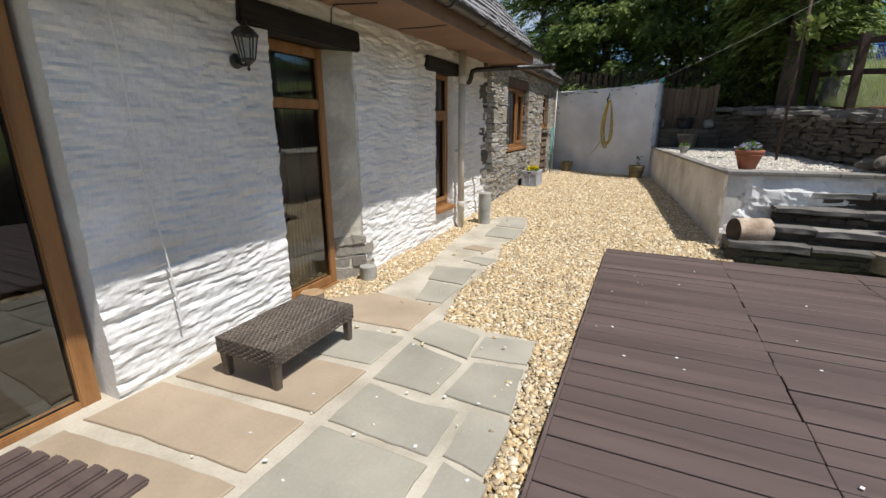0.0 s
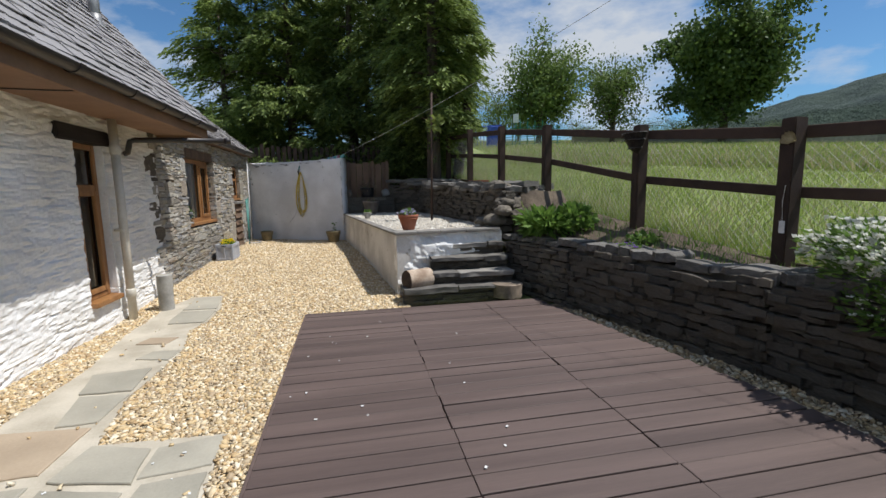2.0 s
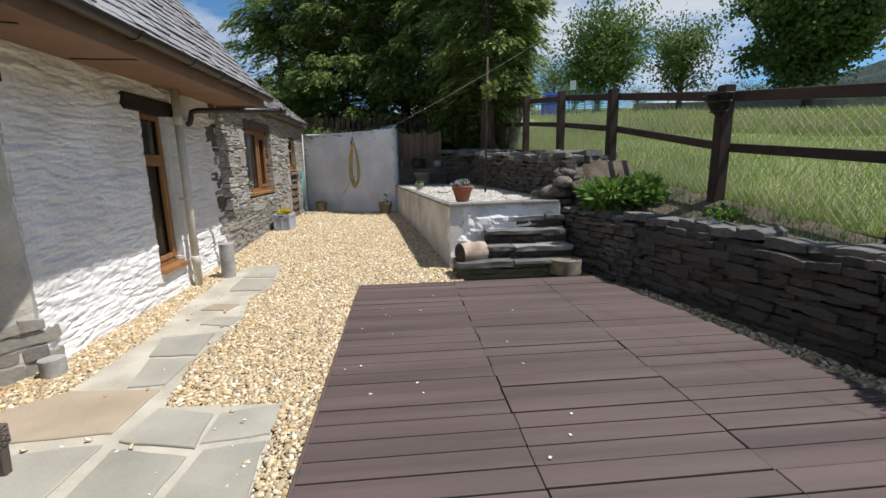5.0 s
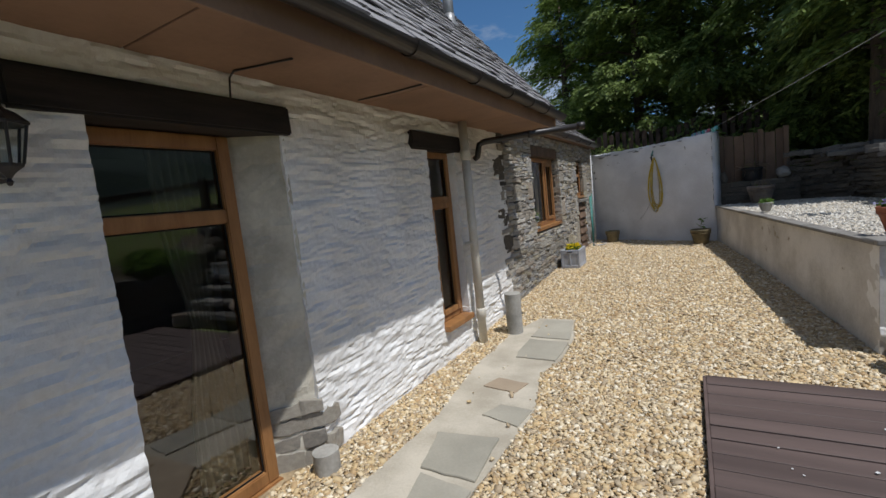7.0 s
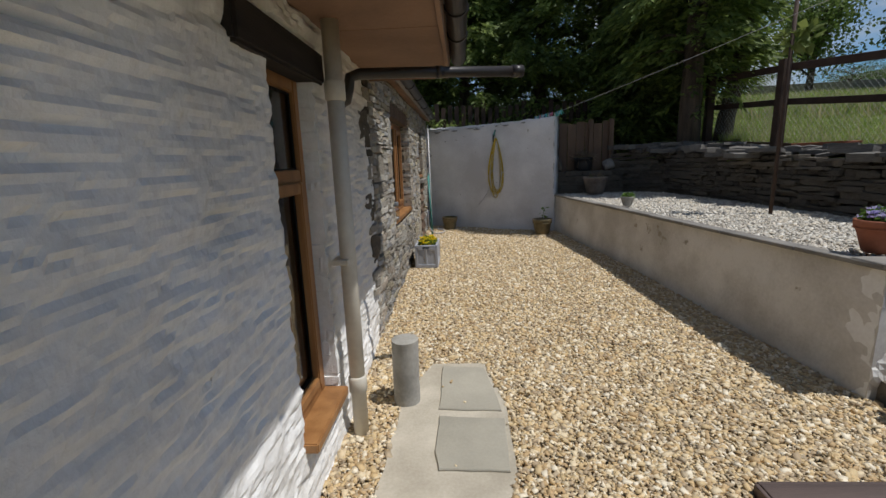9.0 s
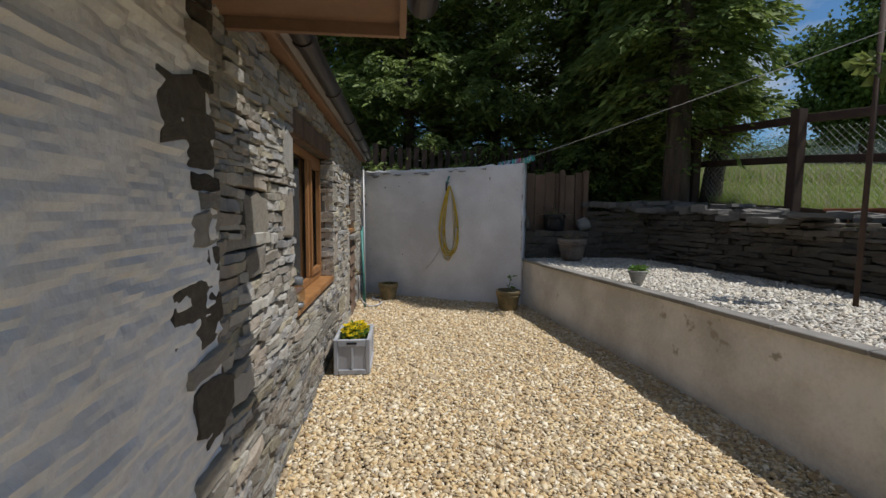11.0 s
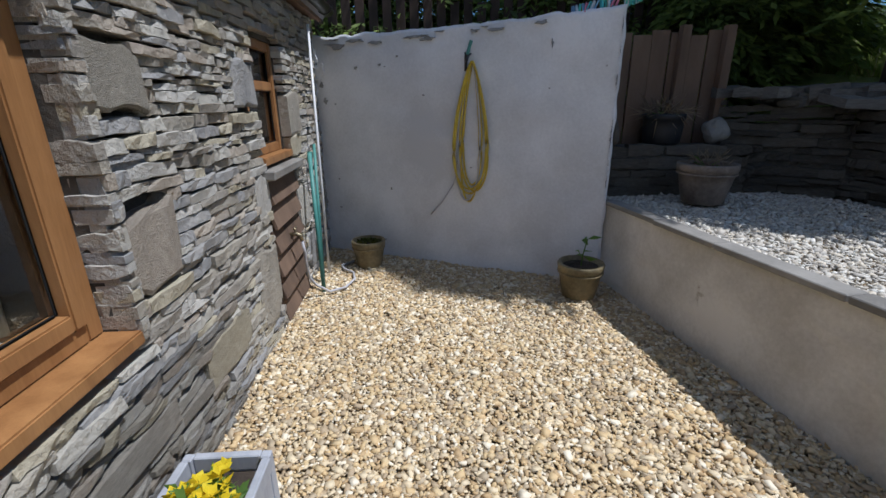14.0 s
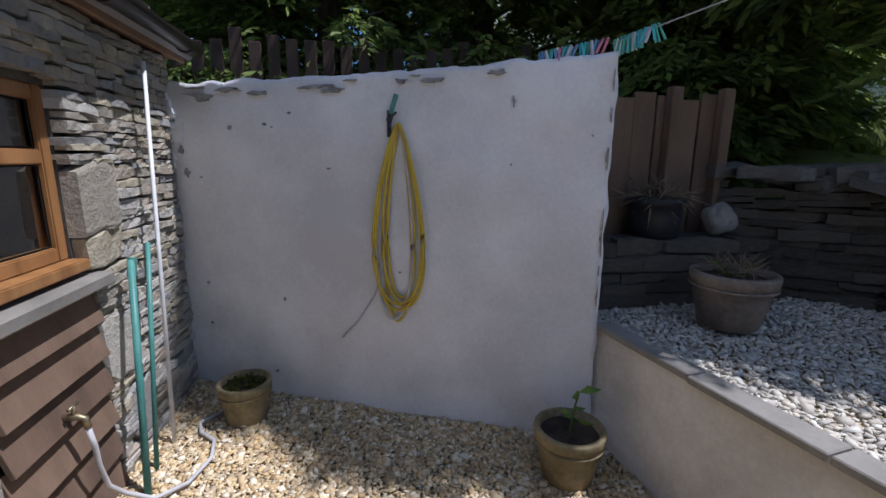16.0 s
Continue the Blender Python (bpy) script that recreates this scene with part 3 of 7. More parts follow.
tagged(part("floor_inside", finish(bm), OLD_WOOD), "dark wooden floor inside the cottage", "floor", kind="structure")
bm = bmesh.new()
block(bm, -5.3, WALL_X - 0.46, -2.2, 13.75, 2.325, 2.4)
tagged(part("ceiling", finish(bm), PLASTER), "plain ceiling inside the cottage", "ceiling", kind="structure")
for y, top, ex in ((EAVE_END - 0.06, ROOF_Z + 2.45, -1.3), (-2.45, ROOF_Z + 2.45, -1.3)):
    bm = bmesh.new()
    vs = [bm.verts.new((x, yy, z)) for yy in (y - 0.1, y) for x, z in ((-5.4, 2.3), (-1.75, 2.3), (-3.29, top - 0.02))]
    bm.faces.new(vs[:3]); bm.faces.new(vs[3:][::-1])
    for p, q in ((0, 1), (1, 2), (2, 0)):
        bm.faces.new((vs[p], vs[3 + p], vs[3 + q], vs[q]))
    tagged(part("wall_gable", finish(bm), DARK_STONE), "stone gable of the cottage", "wall", kind="structure")

# eaves: soffit boards, fascia, gutter
soffit = thing("soffit", (0, 0, 0), "tan painted soffit boards under the eaves", "soffit", kind="structure")
for y in np.arange(-2.6, EAVE_END - 0.1, 1.55):
    bm = bmesh.new()
    block(bm, WALL_X - 0.05, -1.2, y + 0.004, min(y + 1.546, EAVE_END), 2.235, 2.26)
    part("board", finish(bm, 0.003), SOFFIT, soffit)
bm = bmesh.new()
block(bm, -1.205, -1.18, -2.6, EAVE_END, 2.19, 2.36)
block(bm, WALL_X, -1.205, EAVE_END - 0.02, EAVE_END + 0.004, 2.19, 2.36)
tagged(part("fascia", finish(bm, 0.003), SOFFIT), "brown painted fascia board along the eaves", "fascia", kind="structure")


def gutter(y0, y1, x, z, label, brackets):
    g = thing("gutter", (x, y0, z), label, "gutter")
    bm = bmesh.new()
    n, r = 12, 0.06
    prof = [(r * math.cos(math.pi + math.pi * k / n), r * math.sin(math.pi + math.pi * k / n)) for k in range(n + 1)]
    prof += [(p * 0.9, q * 0.9) for p, q in reversed(prof)]
    rings = [[bm.verts.new((p, yy - y0, q)) for p, q in prof] for yy in (y0, y1)]
    for k in range(len(prof)):
        q = (k + 1) % len(prof)
        bm.faces.new((rings[0][k], rings[0][q], rings[1][q], rings[1][k]))
    bm.faces.new(rings[0]); bm.faces.new(rings[1][::-1])
    part("channel", finish(bm), GUTTER, g)
    for y in brackets:
        bm = bmesh.new()
        outer = [(1.14 * p, q * 1.14) for p, q in prof[:n + 1]]
        outer += [(p * 0.88, q * 0.88) for p, q in reversed(outer)]
        rr = [[bm.verts.new((p, yy - y0, q)) for p, q in outer] for yy in (y - 0.03, y + 0.03)]
        for k in range(len(outer)):
            q = (k + 1) % len(outer)
            bm.faces.new((rr[0][k], rr[0][q], rr[1][q], rr[1][k]))
        bm.faces.new(rr[0]); bm.faces.new(rr[1][::-1])
        part("bracket", finish(bm), GUTTER, g)
    return g


gutter(-2.6, EAVE_END + 0.05, -1.115, 2.345, "dark brown half-round plastic gutter along the eaves", (0.5, 1.9, 3.3, 4.72, 5.55, 6.2, 6.75, 7.25))
gutter(EAVE_END + 0.12, 13.65, -1.70, 2.44, "dark gutter along the lower stone roof", (8.6, 9.6, 10.6, 11.6, 12.6, 13.5))
bm = bmesh.new()
block(bm, -1.79, -1.77, EAVE_END + 0.08, 13.65, 2.34, 2.44)
block(bm, -1.98, -1.79, EAVE_END + 0.08, 13.65, 2.362, 2.38)
tagged(part("fascia_low", finish(bm, 0.003), SOFFIT), "brown fascia under the lower roof", "fascia", kind="structure")
LEAD = material("grey_metal_flue", (0.36, 0.36, 0.36), (0.22, 0.22, 0.22), 0.5, 4, 30, 0.2, 0.003, metal=0.6)
fl = thing("flue_pipe", (-2.04, 7.1, 3.2), "grey metal flue pipe through the slate roof", "flue")
bm = bmesh.new()
tube(bm, ((0, 0, -0.1), (0, 0, 0.9)), 0.055, 14)
part("pipe", bm, LEAD, fl, smooth=True)
bm = bmesh.new()
turned(bm, ((0.13, 0.0), (0.11, 0.12), (0.065, 0.24), (0.06, 0.3)), 16)
part("flashing", bm, LEAD, fl, "grey lead collar", smooth=True)
DISHGREY = material("dark_grey_dish", (0.16, 0.165, 0.17), (0.11, 0.115, 0.12), 0.5, 4, 30, 0.05)
ds = thing("satellite_dish", (-2.45, EAVE_END + 0.1, 3.25), "dark grey satellite dish on a gable bracket", "satellite dish")
bm = bmesh.new()
rings = []
for r, zz in ((0.01, 0.0), (0.1, 0.012), (0.2, 0.05), (0.26, 0.085)):
    rings.append([bm.verts.new((r * math.cos(a * math.pi / 12), r * math.sin(a * math.pi / 12), zz)) for a in range(24)])
for p, q in zip(rings, rings[1:]):
    for k in range(24):
        bm.faces.new((p[k], p[(k + 1) % 24], q[(k + 1) % 24], q[k]))
bm.faces.new(rings[0])
bmesh.ops.solidify(bm, geom=list(bm.faces), thickness=0.008)
bm.transform(pose(0.1, 0.15, 0.45, 70, 0, 25))
part("dish", bm, DISHGREY, ds, smooth=True)
ds.scale = (0.6, 0.6, 0.6)
bm = bmesh.new()
tube(bm, ((0, -0.12, 0.1), (0.02, 0.1, 0.1), (0.08, 0.16, 0.44)), 0.018, 8)
tube(bm, ((0.1, 0.15, 0.25), (0.22, -0.12, 0.34), (0.24, -0.16, 0.38)), 0.012, 8)
block(bm, 0.2, 0.28, -0.21, -0.14, 0.36, 0.41)
part("bracket", bm, GUTTER, ds)


def pane_material(name, even=0.0):
    """Glass that mirrors by the angle, or evenly, and is otherwise clear."""
    m = bpy.data.materials.new(name)
    m.use_nodes = True
    n, l = m.node_tree.nodes, m.node_tree.links
    n.remove(n["Principled BSDF"])
    clear, shine, fr, mx = n.new("ShaderNodeBsdfTransparent"), n.new("ShaderNodeBsdfGlossy"), n.new("ShaderNodeFresnel"), n.new("ShaderNodeMixShader")
    clear.inputs["Color"].default_value = (0.86, 0.89, 0.88, 1)
    shine.inputs["Roughness"].default_value = 0.0
    fr.inputs["IOR"].default_value = 2.4
    if even:
        mx.inputs["Fac"].default_value = even
    else:
        l.new(fr.outputs["Fac"], mx.inputs["Fac"])
    l.new(clear.outputs["BSDF"], mx.inputs[1])
    l.new(shine.outputs["BSDF"], mx.inputs[2])
    l.new(mx.outputs["Shader"], n["Material Output"].inputs["Surface"])
    return m


GLASS = pane_material("window_glass")
RUBBER = material("black_seal", (0.02, 0.02, 0.02), (0.012, 0.012, 0.012), 0.6, 4, 40, 0.0)


def glazed(name, x, y0, y1, z0, z1, label, category, bars_y=(), bars_z=(), wide=0.065, sill=0.0, casements=()):
    """An oak-look frame with panes, facing +x; bars_y, bars_z: mullions and transoms; casements: openings that have a sash of their own."""
    w = thing(name, (x, (y0 + y1) / 2, z0), label, category, kind="structure")
    cy, cz = (y0 + y1) / 2, z0

    def stick(nm, ya, yb, za, zb, xa=-0.035, xb=0.035, parent=w, mat=OAK):
        bm = bmesh.new()
        block(bm, xa, xb, ya - cy, yb - cy, za - cz, zb - cz)
        return part(nm, finish(bm, 0.006, 2), mat, parent)

    stick("jamb", y0, y0 + wide, z0, z1)
    stick("jamb", y1 - wide, y1, z0, z1)
    stick("head", y0 + wide, y1 - wide, z1 - wide, z1)
    stick("bottom_rail", y0 + wide, y1 - wide, z0, z0 + wide)
    ys = [y0 + wide / 2, *bars_y, y1 - wide / 2]
    zs = [z0 + wide / 2, *bars_z, z1 - wide / 2]
    for y in bars_y:
        stick("mullion", y - wide / 2, y + wide / 2, z0 + wide, z1 - wide, -0.034, 0.036)
    for a, b in zip(ys, ys[1:]):
        for z in bars_z:
            stick("transom", a + wide / 2, b - wide / 2, z - wide / 2, z + wide / 2, -0.033, 0.034)
    for i, (a, b) in enumerate(zip(ys, ys[1:])):
        for k, (c, d) in enumerate(zip(zs, zs[1:])):
            ya, yb, za, zb = a + wide / 2, b - wide / 2, c + wide / 2, d - wide / 2
            if (i, k) in casements:
                t = 0.055
                stick("sash_stile", ya, ya + t, za, zb, -0.02, 0.05)
                stick("sash_stile", yb - t, yb, za, zb, -0.02, 0.05)
                stick("sash_rail", ya + t, yb - t, za, za + t, -0.02, 0.05)
                stick("sash_rail", ya + t, yb - t, zb - t, zb, -0.02, 0.05)
                ya, yb, za, zb = ya + t, yb - t, za + t, zb - t
            g = raw("pane", [(0.003, y - cy, z - cz) for y, z in ((ya - 0.004, za - 0.004), (yb + 0.004, za - 0.004), (yb + 0.004, zb + 0.004), (ya - 0.004, zb + 0.004))], [(0, 1, 2, 3)], GLASS, w)
            g.visible_shadow = False
            for p, q, r, s2 in ((ya, ya + 0.008, za, zb), (yb - 0.008, yb, za, zb), (ya + 0.008, yb - 0.008, za, za + 0.008), (ya + 0.008, yb - 0.008, zb - 0.008, zb)):
                stick("seal", p, q, r, s2, 0.004, 0.016, mat=RUBBER)
    if sill:
        stick("sill", y0 - 0.01, y1 + 0.01, z0 - 0.05, z0 - 0.001, -0.05, sill)
    return w


glazed("door_1", WALL_X - 0.14, DOOR0[0], DOOR0[1] - 0.03, -0.05, DOOR0[3], "golden oak framed glazed door standing half open", "door", bars_y=(1.25,), wide=0.09, sill=0.12)
glazed("door_2", WALL_X - 0.17, DOOR1[0] - 0.03, 4.12, -0.01, DOOR1[3] - 0.01, "golden oak framed full-height glazed door with a top light", "door", bars_z=(1.52,), wide=0.075, sill=0.06)
glazed("window_1", WALL_X - 0.10, WIN2[0], WIN2[1] - 0.01, WIN2[2] + 0.05, WIN2[3], "tall narrow oak-framed window with a top light", "window", bars_z=(1.50,), wide=0.06, sill=0.16, casements=((0, 0),))
glazed("window_2", WALL_X - 0.15, WIN3[0], WIN3[1], WIN3[2] + 0.05, WIN3[3], "wide golden oak window with one casement in the stone wall", "window", bars_y=(9.87,), wide=0.065, sill=0.15, casements=((1, 0),))
glazed("window_3", WALL_X - 0.12, WIN4[0], WIN4[1], WIN4[2] + 0.04, WIN4[3], "small golden oak window above the boarded hatch", "window", bars_z=(1.74,), wide=0.06, sill=0.11)
for y0, y1, z0, z1 in ((3.19, 4.42, 1.945, 2.105), (5.69, 6.58, 1.945, 2.10), (0.05, 2.35, 2.05, 2.22), (8.85, 10.5, 2.02, 2.18)):
    bm = bmesh.new()
    block(bm, WALL_X - 0.3, WALL_X + 0.035, y0, y1, z0, z1)
    finish(bm, 0.012, 2)
    for v in bm.verts:
        v.co += Vector((0.006, 0.004, 0.006)) * noise.noise(v.co * 9)
    if y0 > 8:  # brown board, flush with the stones
        for v in bm.verts:
            v.co.x -= 0.055
    tagged(part("lintel", bm, OLD_WOOD if y0 > 8 else LINTEL), "brown timber board over the window" if y0 > 8 else "black-brown old timber lintel beam", "lintel", kind="structure")

# stones of the cottage's far end; large quoins stand beside the window
stone_wall = bpy.data.objects["wall_stone"]

LARGE = ((0.36, 0.65, 1.43, 1.61), (0.96, 1.17, 1.76, 1.99), (0.94, 1.17, 1.38, 1.63), (0.34, 0.57, 1.25, 1.38), (0.94, 1.18, 0.98, 1.08), (0.16, 0.42, 0.76, 0.88), (2.72, 3.0, 1.0, 1.30), (2.72, 2.95, 1.62, 1.8), (3.78, 4.08, 1.62, 1.84), (3.88, 4.09, 0.98, 1.22), (4.74, 4.97, 1.42, 1.70), (4.75, 5.0, 1.26, 1.40), (4.76, 4.98, 0.70, 0.98), (3.74, 4.06, 0.35, 0.78), (3.05, 3.5, 0.42, 0.62), (4.9, 5.15, 0.3, 0.6), (2.2, 2.7, 0.5, 0.6), (1.3, 1.85, 0.62, 0.74))
HATCH = (4.10, 4.75, 0.12, 1.24)
rubble(stone_wall, (WALL_STONE, RUBBLE_STONE), (WALL_X - 0.01, 7.75, 0), (WALL_X - 0.01, 13.55, 0), 0.05, 2.36, 0.12, 0.022, 0.058, 3, near=(0.35, 3.3), most=296,
       holes=((WIN3[0] - 7.75, WIN3[1] - 7.75, WIN3[2], WIN3[3] + 0.16), (WIN4[0] - 7.75, WIN4[1] - 7.75, WIN4[2], WIN4[3]), HATCH), large=LARGE, wide=(0.07, 0.25), proud=0.022)
# reveal stones of the wide window
for y, way in ((WIN3[1], -1),):
    a, b = ((WALL_X - 0.13, y, 0), (WALL_X, y, 0)) if way > 0 else ((WALL_X, y, 0), (WALL_X - 0.13, y, 0))
    rubble(stone_wall, (WALL_STONE, RUBBLE_STONE), b, a, WIN3[2], WIN3[3], 0.05, 0.025, 0.07, 8, near=(9, 9), wide=(0.2, 0.3), proud=0.012)

rnd = random.Random(14)
white_wall = bpy.data.objects["wall_white"]
rubble(white_wall, WHITEWASH, (WALL_X - 0.13, WIN2[1], 0), (WALL_X + 0.004, WIN2[1], 0), WIN2[2], WIN2[3], 0.05, 0.04, 0.12, 18, near=(9, 9), wide=(0.12, 0.3), proud=0.014)
# splayed jamb of the glazed door: worn limewash over large stones, bare at its foot
WORN = material("worn_ochre_limewash", (0.64, 0.60, 0.50), (0.42, 0.385, 0.31), 0.9, 3, 30, 0.7, 0.01)
bm = bmesh.new()
jamb = [(WALL_X - 0.20, 4.12), (WALL_X - 0.002, 4.38), (WALL_X - 0.03, 4.42), (WALL_X - 0.4, 4.42), (WALL_X - 0.4, 4.115)]
low_ring, top_ring = [[bm.verts.new((x, y, z)) for x, y in jamb] for z in (-0.15, 1.95)]
bm.faces.new(low_ring)
bm.faces.new(top_ring[::-1])
for k in range(5):
    bm.faces.new((low_ring[k], top_ring[k], top_ring[(k + 1) % 5], low_ring[(k + 1) % 5]))
bmesh.ops.subdivide_edges(bm, edges=[e for e in bm.edges if abs(e.verts[0].co.z - e.verts[1].co.z) > 1], cuts=40)
bmesh.ops.subdivide_edges(bm, edges=[e for e in bm.edges if abs(e.verts[0].co.z - e.verts[1].co.z) < 0.001 and abs(e.verts[0].co.y - e.verts[1].co.y) > 0.2 and max(v.co.x for v in e.verts) > WALL_X - 0.1], cuts=4)
for v in bm.verts:
    if v.co.x > WALL_X - 0.25:
        v.co += Vector((0.012, -0.012, 0)) * noise.noise(v.co * 7) + Vector((0.006, -0.006, 0)) * noise.noise(v.co * 19)
part("splayed_jamb", finish(bm), WORN, white_wall, "worn ochre limewash on a splayed jamb")
rubble(white_wall, STONE, (WALL_X - 0.19, 4.13, 0), (WALL_X + 0.012, 4.375, 0), -0.05, 0.42, 0.07, 0.08, 0.17, 19, near=(0, 9), wide=(0.15, 0.34), proud=0.03)
EDGE = [(4.44, 0.06, 0.16, 0.14, STONE), (4.45, 0.24, 0.14, 0.12, STONE)]
zq = 0.5
while zq < 2.2:
    high = rnd.uniform(0.045, 0.13)
    w = rnd.uniform(0.10, 0.26)
    if rnd.random() < 0.85:
        EDGE.append((7.77 - w / 2, zq + high / 2, w, high, DARK_STONE if rnd.random() < 0.65 else STONE))
    zq += high + 0.004
EDGE += [(7.56, 1.83, 0.26, 0.22, DARK_STONE), (7.62, 1.22, 0.30, 0.24, DARK_STONE), (7.68, 0.90, 0.24, 0.17, DARK_STONE)]
for y, z, w, h, mat in EDGE:
    me = rnd.choice(SHAPES).copy()
    me.materials.append(mat)
    q = new("quoin_stone", me)
    q.matrix_basis = Matrix.Translation((WALL_X + rnd.uniform(0.016, 0.034), y, z)) @ Matrix.Rotation(rnd.uniform(-0.06, 0.06), 4, "X") @ Matrix.Diagonal((0.1, w, h, 1))
    q.parent = white_wall

# ---- paving ----
bm = bmesh.new()
PAVE_RIGHT = ((0.02, -3.5), (0.04, 2.6), (-0.02, 3.68), (-0.72, 3.72), (-0.84, 4.35), (-0.80, 5.3), (-0.95, 5.9), (-0.86, 6.2), (-0.87, 6.8), (-0.98, 7.3))
PAVE_LEFT = ((-2.0, -3.5), (-2.0, 3.35), (-1.72, 3.75), (-1.45, 3.85), (-1.42, 5.0), (-1.56, 6.0), (-1.52, 6.9), (-1.36, 7.3))
pv = list(PAVE_RIGHT) + list(PAVE_LEFT)[::-1]


def pave_edge(side, y):
    return float(np.interp(y, [p[1] for p in side], [p[0] for p in side]))


rows = []
for y in np.unique(np.concatenate([np.linspace(-3.5, 7.3, 90), [p[1] for p in pv]])):
    wob = [0.018 * noise.noise((y * 6, q, 0)) for q in (3.0, 8.0)] if y > 3.4 else (0.0, 0.0)
    a, b = pave_edge(PAVE_LEFT, y) + wob[0], pave_edge(PAVE_RIGHT, y) + wob[1]
    rows.append([bm.verts.new((x, y, ground(y) + z)) for x, z in ((a, -0.05), (a, 0.022), (b, 0.022), (b, -0.05))])
for p, q in zip(rows, rows[1:]):
    for k in range(3):
        bm.faces.new((p[k], p[k + 1], q[k + 1], q[k]))
bm.faces.new(rows[0])
bm.faces.new(rows[-1][::-1])
pavement = tagged(part("pavement", finish(bm), CEMENT), "pale cement-jointed stone paving along the cottage", "pavement", kind="structure")
FLAGS = (
    ((-1.83, 1.62), (-0.86, 1.62), (-0.84, 2.02), (-1.28, 1.98), (-1.83, 1.92)), ((-1.83, 2.0), (-1.30, 2.05), (-0.85, 2.08), (-0.86, 2.42), (-1.36, 2.40), (-1.80, 2.36)),
    ((-1.78, 2.43), (-0.86, 2.50), (-0.83, 2.92), (-1.78, 2.86)), ((-1.78, 2.93), (-0.86, 2.99), (-0.85, 3.38), (-1.78, 3.28)), ((-1.76, 3.42), (-0.86, 3.47), (-0.86, 3.93), (-1.43, 3.98), (-1.72, 3.7)),
    ((-0.78, 1.62), (-0.20, 1.60), (-0.21, 2.02), (-0.20, 2.42), (-0.76, 2.43)), ((-0.76, 2.48), (-0.46, 2.47), (-0.22, 2.47), (-0.22, 2.80), (-0.46, 2.78), (-0.76, 2.83)),
    ((-0.76, 2.88), (-0.40, 2.87), (-0.37, 3.22), (-0.77, 3.33)), ((-0.15, 2.10), (0.05, 2.14), (0.06, 2.42), (-0.14, 2.46)), ((-0.16, 2.50), (0.03, 2.46), (0.05, 2.82), (-0.17, 2.82)),
    ((-0.34, 2.90), (-0.16, 2.88), (0.02, 2.88), (-0.02, 3.30), (-0.31, 3.27)), ((-0.78, 3.38), (-0.36, 3.28), (-0.40, 3.60), (-0.74, 3.70)), ((-0.35, 3.32), (-0.02, 3.36), (-0.02, 3.66), (-0.36, 3.60)),
    ((-0.15, 1.4), (0.02, 1.4), (0.05, 2.05), (-0.15, 2.05)), ((-1.83, 0.9), (-0.9, 0.9), (-0.88, 1.57), (-1.83, 1.57)), ((-0.84, 0.8), (-0.2, 0.8), (-0.2, 1.55), (-0.8, 1.56)),
    ((-1.08, 3.98), (-0.86, 4.0), (-0.85, 4.38), (-1.18, 4.42)), ((-1.20, 4.46), (-0.86, 4.45), (-0.90, 4.88), (-1.30, 4.82)), ((-1.12, 5.12), (-0.84, 5.05), (-0.82, 5.28), (-1.05, 5.30)),
    ((-1.29, 6.72), (-0.90, 6.70), (-0.98, 7.22), (-1.28, 7.24)), ((-1.29, 6.35), (-1.26, 6.20), (-0.90, 6.18), (-0.89, 6.62), (-1.28, 6.64)), ((-1.30, 5.55), (-1.02, 5.5), (-0.98, 5.68), (-1.24, 5.72)),
)
for k, outline in enumerate(FLAGS):
    bm = bmesh.new()
    pts, smooth_pts = [Vector((x, y, 0)) for x, y in outline], []
    for p, q in zip(pts, pts[1:] + pts[:1]):
        for s2 in (0.0, 0.2, 0.45, 0.72, 0.92):
            r = p.lerp(q, s2)
            smooth_pts.append(r + Vector((noise.noise((r.x * 9, r.y * 9, k)), noise.noise((r.x * 9, r.y * 9, k + 40)), 0)) * 0.012)
    lo = [bm.verts.new((p.x, p.y, ground(p.y) + 0.0)) for p in smooth_pts]
    mid = sum(smooth_pts, Vector()) / len(smooth_pts)
    rim = [bm.verts.new((p.x, p.y, ground(p.y) + 0.027 + 0.002 * (k % 3))) for p in smooth_pts]
    hi = [bm.verts.new((p.x + (mid.x - p.x) * 0.02, p.y + (mid.y - p.y) * 0.02, ground(p.y) + 0.032 + 0.002 * (k % 3))) for p in smooth_pts]
    n = len(lo)
    for i in range(n):
        j = (i + 1) % n
        bm.faces.new((lo[i], lo[j], rim[j], rim[i]))
        bm.faces.new((rim[i], rim[j], hi[j], hi[i]))
    bm.faces.new(hi)
    part("flagstone", finish(bm), FLAG_WARM if k in (0, 1, 2, 4, 21) else FLAG, pavement)

# ---- deck ----
deck = thing("deck", (0.2, -4, 0), "dark brown stained timber deck with scattered petals", "deck", kind="structure")
DECK_Z = 0.05
BAYS = ((0.22, 1.28), (1.284, 2.31), (2.314, 3.46))
rnd = random.Random(11)
y = 6.05
while y > -3.5:
    w = 0.142
    for k, (a, b) in enumerate(BAYS):
        shift = rnd.uniform(-0.006, 0.006)
        if k == 2:
            b = float(np.interp(y, [3.0, 6.05], [3.50, 3.02]))
        bm = bmesh.new()
        block(bm, a + (shift if k else 0.0) - 0.2, b + shift - 0.2, y - w + rnd.uniform(0.004, 0.013) + 4, y + 4, DECK_Z - 0.03, DECK_Z + rnd.uniform(-0.004, 0.002))
        part("board", finish(bm, 0.003), DECKING, deck)
    y -= w + 0.001
bm = bmesh.new()
block(bm, 0.0, 0.02, 0, 10.06, -0.08, DECK_Z - 0.004)
part("edge_board", finish(bm, 0.003), DECKING, deck)
bm = bmesh.new()
